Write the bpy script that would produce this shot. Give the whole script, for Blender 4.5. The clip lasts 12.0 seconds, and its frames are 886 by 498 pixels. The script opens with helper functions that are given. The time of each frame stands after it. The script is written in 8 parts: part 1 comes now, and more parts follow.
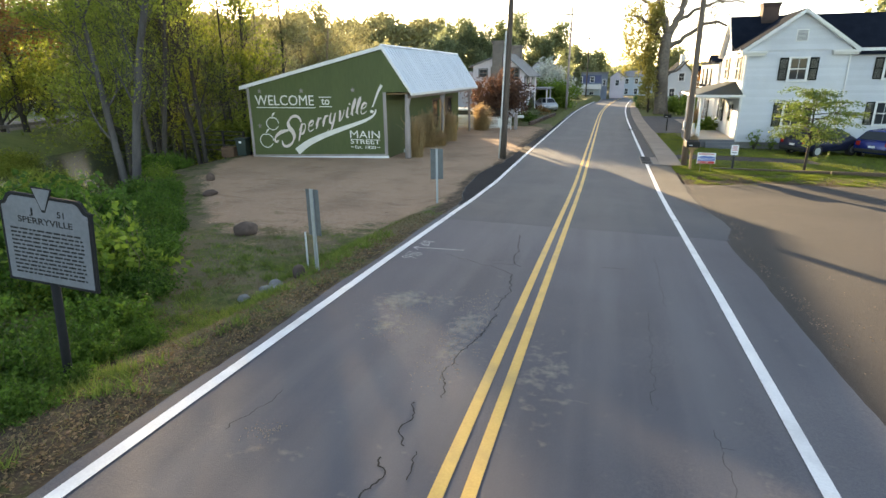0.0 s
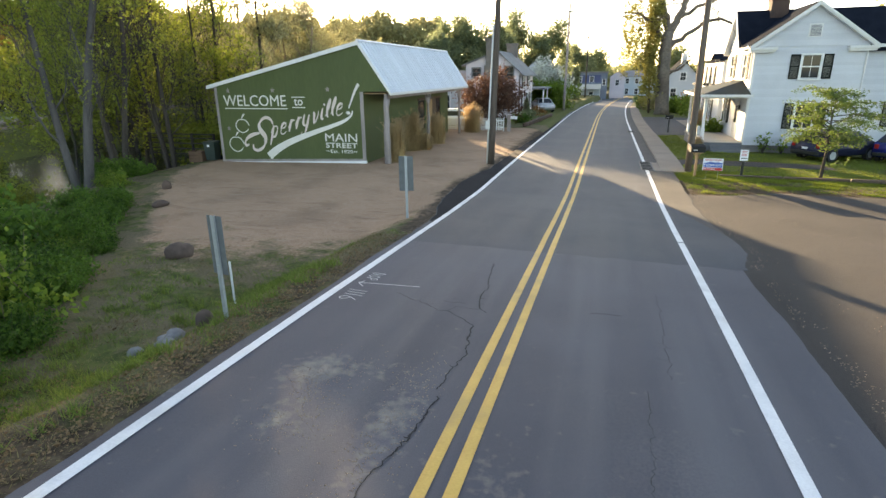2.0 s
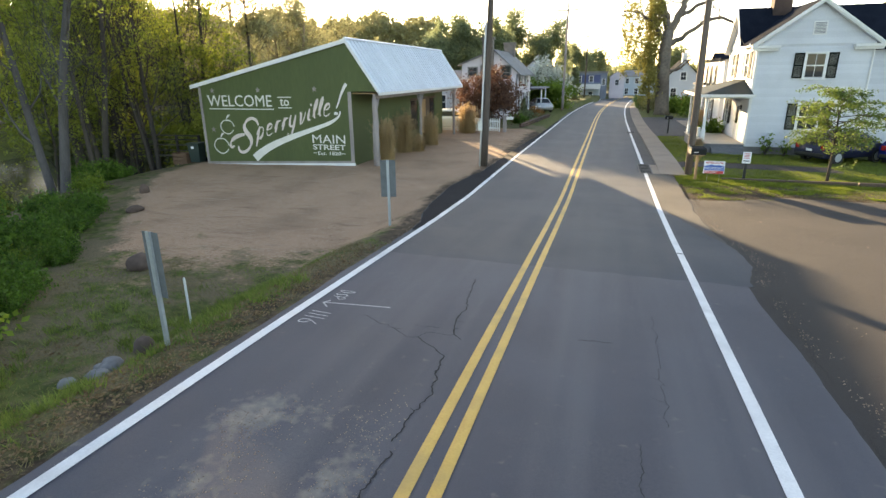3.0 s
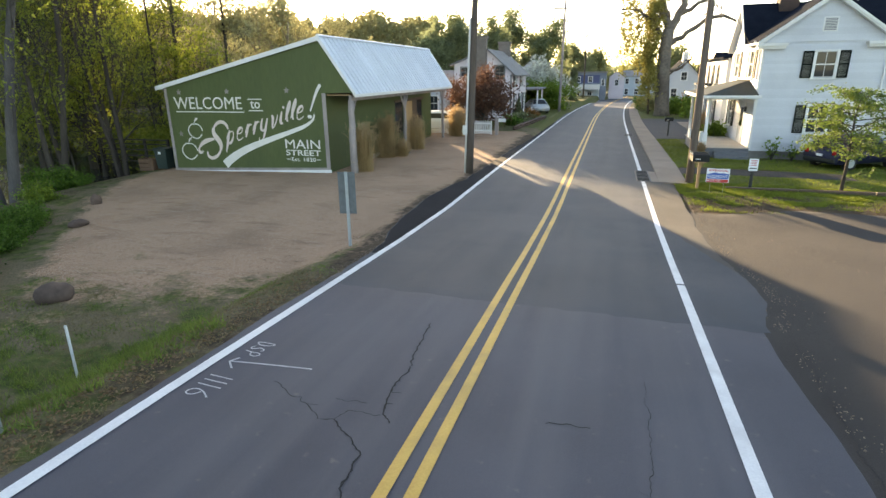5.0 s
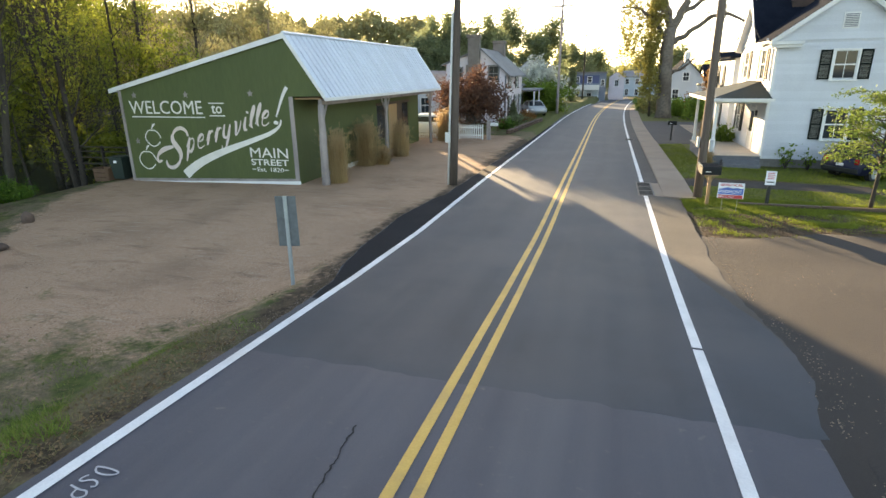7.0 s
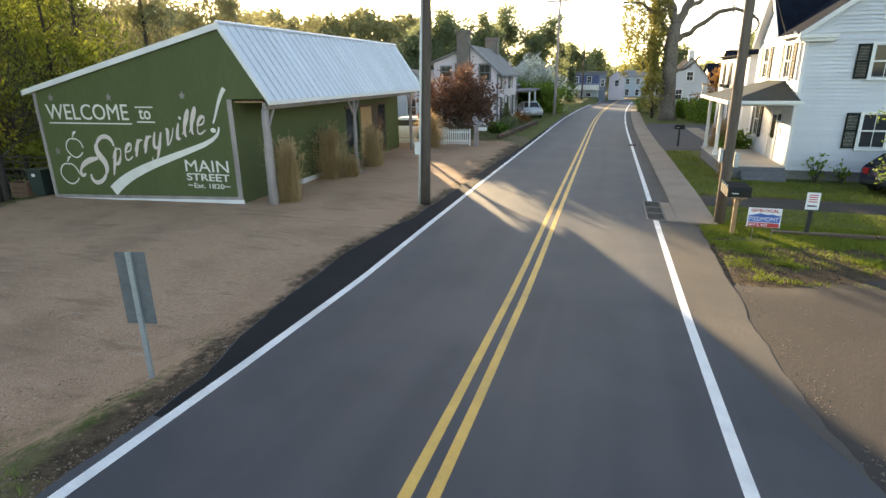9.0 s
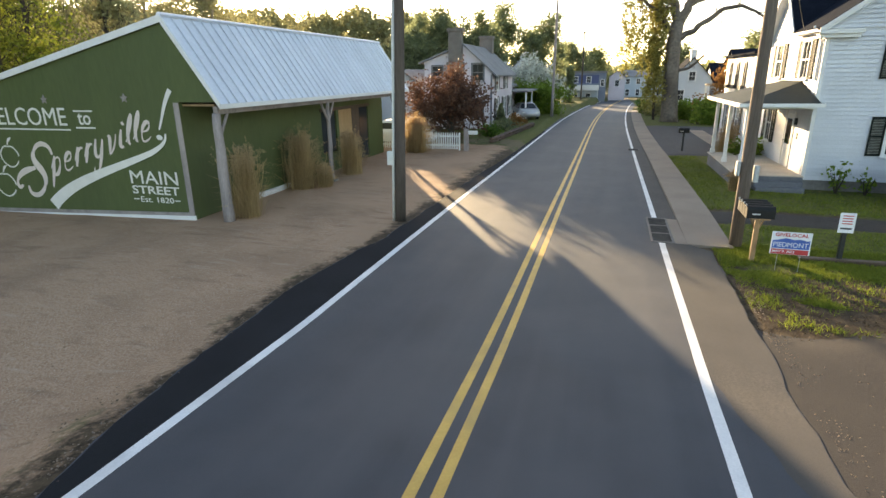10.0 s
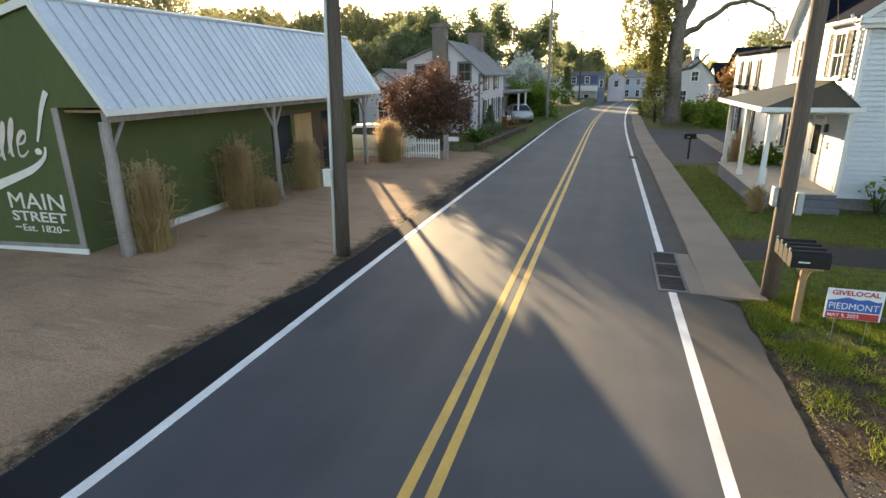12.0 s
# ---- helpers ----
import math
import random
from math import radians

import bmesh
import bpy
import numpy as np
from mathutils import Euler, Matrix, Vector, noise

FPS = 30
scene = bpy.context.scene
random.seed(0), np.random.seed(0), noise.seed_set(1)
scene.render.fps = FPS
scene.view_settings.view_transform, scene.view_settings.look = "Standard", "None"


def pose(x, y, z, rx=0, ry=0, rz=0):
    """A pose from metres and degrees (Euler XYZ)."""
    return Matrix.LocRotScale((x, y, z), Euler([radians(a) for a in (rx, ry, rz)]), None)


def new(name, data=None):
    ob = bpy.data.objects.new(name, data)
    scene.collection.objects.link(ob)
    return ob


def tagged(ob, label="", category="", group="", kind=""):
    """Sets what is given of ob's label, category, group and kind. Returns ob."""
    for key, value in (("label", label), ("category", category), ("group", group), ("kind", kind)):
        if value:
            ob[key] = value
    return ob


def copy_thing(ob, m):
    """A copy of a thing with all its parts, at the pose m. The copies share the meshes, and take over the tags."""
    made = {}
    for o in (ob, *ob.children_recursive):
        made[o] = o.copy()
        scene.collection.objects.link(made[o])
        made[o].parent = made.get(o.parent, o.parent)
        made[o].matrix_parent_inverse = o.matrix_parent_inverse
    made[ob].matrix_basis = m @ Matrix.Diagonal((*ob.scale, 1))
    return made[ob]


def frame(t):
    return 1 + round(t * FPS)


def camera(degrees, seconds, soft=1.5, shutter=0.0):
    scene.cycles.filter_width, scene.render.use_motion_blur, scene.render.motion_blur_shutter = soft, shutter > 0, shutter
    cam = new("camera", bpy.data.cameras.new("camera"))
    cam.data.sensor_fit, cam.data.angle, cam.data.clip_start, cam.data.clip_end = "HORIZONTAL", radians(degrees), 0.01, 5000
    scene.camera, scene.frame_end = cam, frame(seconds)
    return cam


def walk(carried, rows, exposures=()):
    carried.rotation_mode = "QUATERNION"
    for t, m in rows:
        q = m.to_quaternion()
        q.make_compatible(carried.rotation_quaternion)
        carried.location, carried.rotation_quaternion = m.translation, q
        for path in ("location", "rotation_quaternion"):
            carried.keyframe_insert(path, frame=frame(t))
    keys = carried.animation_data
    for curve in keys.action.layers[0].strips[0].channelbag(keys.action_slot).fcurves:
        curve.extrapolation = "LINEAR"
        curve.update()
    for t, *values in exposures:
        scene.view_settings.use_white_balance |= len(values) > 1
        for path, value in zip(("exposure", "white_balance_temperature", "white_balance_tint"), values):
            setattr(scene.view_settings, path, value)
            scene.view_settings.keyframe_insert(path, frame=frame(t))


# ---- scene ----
import itertools

cam = camera(77.8, 12.0)
# first eye at 4.45 m over the level stretch of road; the walk is METRES long
METRES, EYE, TILT, LEAN, TURN = 18.286, 4.45, -2.4, 1.9, 15.8
ROWS = [
    (0.0, 0.0, 0.0, 0.0, 0.37, -15.27, -1.36),
    (0.5, 0.011, 0.0315, 0.0028, 0.38, -15.26, -1.37),
    (1.0, 0.0226, 0.0656, 0.0031, 0.4, -15.26, -1.36),
    (1.5, 0.0337, 0.098, 0.0015, 0.4, -15.25, -1.35),
    (2.0, 0.0477, 0.1344, 0.001, 0.43, -15.25, -1.34),
    (2.5, 0.0593, 0.1622, 0.0009, 0.44, -15.26, -1.33),
    (3.0, 0.0712, 0.1889, 0.0018, 0.46, -15.25, -1.33),
    (5.0, 0.1151, 0.2964, 0.006, 0.52, -15.2, -1.25),
    (5.5, 0.1265, 0.3266, 0.0087, 0.53, -15.2, -1.24),
    (6.0, 0.1356, 0.3567, 0.0109, 0.53, -15.21, -1.25),
    (6.5, 0.1452, 0.3921, 0.0123, 0.53, -15.19, -1.25),
    (7.0, 0.156, 0.4333, 0.0153, 0.53, -15.19, -1.23),
    (7.5, 0.1674, 0.4798, 0.0181, 0.52, -15.19, -1.23),
    (9.5, 0.2265, 0.6976, 0.0244, 0.51, -15.18, -1.19),
    (10.0, 0.2456, 0.7603, 0.0278, 0.52, -15.19, -1.2),
    (10.5, 0.262, 0.8137, 0.0314, 0.51, -15.18, -1.18),
    (11.0, 0.2793, 0.8706, 0.0332, 0.49, -15.14, -1.16),
    (11.5, 0.2939, 0.9166, 0.034, 0.49, -15.13, -1.18),
    (12.0, 0.3049, 0.95, 0.0334, 0.5, -15.12, -1.17),
]
walk(cam, [(t, pose(0, 0, EYE, TILT, LEAN, TURN) @ pose(METRES * x, METRES * y, METRES * z, 90 + pitch, roll, yaw)) for t, x, y, z, yaw, pitch, roll in ROWS],
     exposures=((0.0, 2.34, 8800, 11), (6.0, 2.36, 8800, 11), (9.5, 2.18, 8800, 11), (12.0, 2.02, 8800, 11)))

# ---- light ----
SUN_AZ, SUN_EL = 30.5, 10.0      # degrees left of +y, degrees up
world = bpy.data.worlds.new("world")
scene.world = world
world.use_nodes = True
wn = world.node_tree
sky = wn.nodes.new("ShaderNodeTexSky")
sky.sky_type, sky.sun_disc = "NISHITA", False
sky.sun_elevation, sky.sun_rotation = radians(SUN_EL), radians(-SUN_AZ)
sky.air_density, sky.dust_density, sky.ozone_density = 0.7, 0.55, 1.15
wn.links.new(sky.outputs[0], wn.nodes["Background"].inputs[0])
wn.nodes["Background"].inputs[1].default_value = 0.15
sun = new("sun", bpy.data.lights.new("sun", "SUN"))
sun.data.energy, sun.data.angle, sun.data.color = 4.6, radians(0.6), (1.0, 0.83, 0.6)
sun_way = Vector((-math.sin(radians(SUN_AZ)) * math.cos(radians(SUN_EL)), math.cos(radians(SUN_AZ)) * math.cos(radians(SUN_EL)), math.sin(radians(SUN_EL))))
sun.matrix_basis = Matrix.Translation(sun_way * 60) @ sun_way.to_track_quat("Z", "Y").to_matrix().to_4x4()


# ---- materials ----
def mat(name, a, b, rough=0.8, fine=30.0, coarse=1.5, bump=0.1, metal=0.0, stain=None, stain_amount=0.4, vary=0.0, stretch=(1, 1, 1), local=False, through_light=0.0, spec=0.5, streak=None, grit=False, worn_sunlit=None):
    """Two colours mixed by fine and coarse noise, an optional stain, relief, and a shift from piece to piece."""
    m = bpy.data.materials.new(name)
    m.use_nodes = True
    t = m.node_tree
    n, link = t.nodes, t.links.new
    bsdf = n["Principled BSDF"]
    bsdf.inputs["Roughness"].default_value, bsdf.inputs["Metallic"].default_value = rough, metal
    bsdf.inputs["Specular IOR Level"].default_value = spec
    geo = n.new("ShaderNodeTexCoord" if local else "ShaderNodeNewGeometry")
    mp = n.new("ShaderNodeMapping")
    mp.inputs["Scale"].default_value = stretch
    link(geo.outputs["Object" if local else "Position"], mp.inputs[0])

    def noise_tex(scale, detail):
        q = n.new("ShaderNodeTexNoise")
        q.inputs["Scale"].default_value, q.inputs["Detail"].default_value = scale, detail
        link(mp.outputs[0], q.inputs["Vector"])
        return q

    def ramp(src, lo, hi):
        q = n.new("ShaderNodeMapRange")
        q.inputs["From Min"].default_value, q.inputs["From Max"].default_value = lo, hi
        link(src, q.inputs["Value"])
        return q.outputs[0]

    def mix(f, x, y):
        q = n.new("ShaderNodeMix")
        q.data_type = "RGBA"
        for src, k in ((f, 0), (x, 6), (y, 7)):
            if isinstance(src, (int, float)):
                q.inputs[k].default_value = src
            elif isinstance(src, tuple):
                q.inputs[k].default_value = (*src, 1)
            else:
                link(src, q.inputs[k])
        return q.outputs[2]

    nf, nc = noise_tex(fine, 4), noise_tex(coarse, 3)
    add = n.new("ShaderNodeMath")
    add.operation = "MULTIPLY_ADD"
    link(nf.outputs[0], add.inputs[0])
    add.inputs[1].default_value = 0.5
    half = n.new("ShaderNodeMath")
    half.operation = "MULTIPLY"
    link(nc.outputs[0], half.inputs[0])
    half.inputs[1].default_value = 0.5
    link(half.outputs[0], add.inputs[2])
    col = mix(ramp(add.outputs[0], 0.34, 0.66), a, b)
    if stain:
        ns = noise_tex(coarse * 0.37, 5)
        sc = n.new("ShaderNodeMath")
        sc.operation = "MULTIPLY"
        worn = ramp(ns.outputs[0], 0.54, 0.74) if grit else ramp(ns.outputs[0], 0.5, 0.68)
        if grit:
            speck = n.new("ShaderNodeMath")
            speck.operation = "MULTIPLY"
            link(worn, speck.inputs[0])
            link(ramp(noise_tex(34, 5).outputs[0], 0.36, 0.68), speck.inputs[1])
            worn = speck.outputs[0]
        link(worn, sc.inputs[0])
        sc.inputs[1].default_value = stain_amount
        col = mix(sc.outputs[0], col, stain)
    if streak:
        along = n.new("ShaderNodeMapping")
        along.inputs["Scale"].default_value = (1.6, 0.07, 1)
        link(geo.outputs["Object" if local else "Position"], along.inputs[0])
        ns = n.new("ShaderNodeTexNoise")
        ns.inputs["Scale"].default_value, ns.inputs["Detail"].default_value = 1.0, 6
        link(along.outputs[0], ns.inputs["Vector"])
        col = mix(ramp(ns.outputs[0], 0.42, 0.95), col, streak)
    # pale tint by mesh attribute: painted sun dapples and scuffs
    if worn_sunlit:
        at = n.new("ShaderNodeAttribute")
        at.attribute_name = "worn"
        grain = n.new("ShaderNodeMath")
        grain.operation = "MULTIPLY_ADD"
        link(noise_tex(7, 9).outputs[0], grain.inputs[0])
        grain.inputs[1].default_value = 1.5
        link(at.outputs["Fac"], grain.inputs[2])
        col = mix(ramp(grain.outputs[0], 0.98, 1.75), col, worn_sunlit)
    if vary:
        info = n.new("ShaderNodeObjectInfo")
        hsv = n.new("ShaderNodeHueSaturation")
        mr = n.new("ShaderNodeMapRange")
        link(info.outputs["Random"], mr.inputs["Value"])
        mr.inputs["To Min"].default_value, mr.inputs["To Max"].default_value = 1 - vary, 1 + vary
        link(mr.outputs[0], hsv.inputs["Value"])
        link(col, hsv.inputs["Color"])
        col = hsv.outputs[0]
    link(col, bsdf.inputs["Base Color"])
    if bump:
        bp = n.new("ShaderNodeBump")
        bp.inputs["Strength"].default_value, bp.inputs["Distance"].default_value = min(1.0, bump * 4), 0.02
        link(add.outputs[0], bp.inputs["Height"])
        link(bp.outputs[0], bsdf.inputs["Normal"])
    if through_light:
        tr = n.new("ShaderNodeBsdfTranslucent")
        link(col, tr.inputs[0])
        ms = n.new("ShaderNodeMixShader")
        ms.inputs[0].default_value = through_light
        link(bsdf.outputs[0], ms.inputs[1])
        link(tr.outputs[0], ms.inputs[2])
        link(ms.outputs[0], n["Material Output"].inputs[0])
    return m


def leaf_mat(name, a, b, shine=0.35):
    """Leaves that let light through, shifting in colour from leaf to leaf."""
    m = bpy.data.materials.new(name)
    m.use_nodes = True
    t = m.node_tree
    n, link = t.nodes, t.links.new
    bsdf = n["Principled BSDF"]
    bsdf.inputs["Roughness"].default_value = 0.65
    bsdf.inputs["Specular IOR Level"].default_value = 0.25
    geo = n.new("ShaderNodeNewGeometry")
    ns = n.new("ShaderNodeTexNoise")
    ns.inputs["Scale"].default_value = 0.6
    link(geo.outputs["Position"], ns.inputs["Vector"])
    mean = n.new("ShaderNodeMath")
    mean.operation = "MULTIPLY_ADD"
    link(geo.outputs["Random Per Island"], mean.inputs[0])
    mean.inputs[1].default_value = 0.6
    sc = n.new("ShaderNodeMath")
    sc.operation = "MULTIPLY_ADD"
    link(ns.outputs[0], sc.inputs[0])
    sc.inputs[1].default_value, sc.inputs[2].default_value = 0.9, -0.25
    link(sc.outputs[0], mean.inputs[2])
    q = n.new("ShaderNodeMix")
    q.data_type = "RGBA"
    link(mean.outputs[0], q.inputs[0])
    q.inputs[6].default_value, q.inputs[7].default_value = (*a, 1), (*b, 1)
    link(q.outputs[2], bsdf.inputs["Base Color"])
    tr = n.new("ShaderNodeBsdfTranslucent")
    link(q.outputs[2], tr.inputs[0])
    ms = n.new("ShaderNodeMixShader")
    ms.inputs[0].default_value = shine
    link(bsdf.outputs[0], ms.inputs[1])
    link(tr.outputs[0], ms.inputs[2])
    link(ms.outputs[0], n["Material Output"].inputs[0])
    return m


def glass_mat(name, tint, rough=0.05):
    m = mat(name, tint, tint, rough, 3, 0.5, 0.0, spec=0.25)
    return m


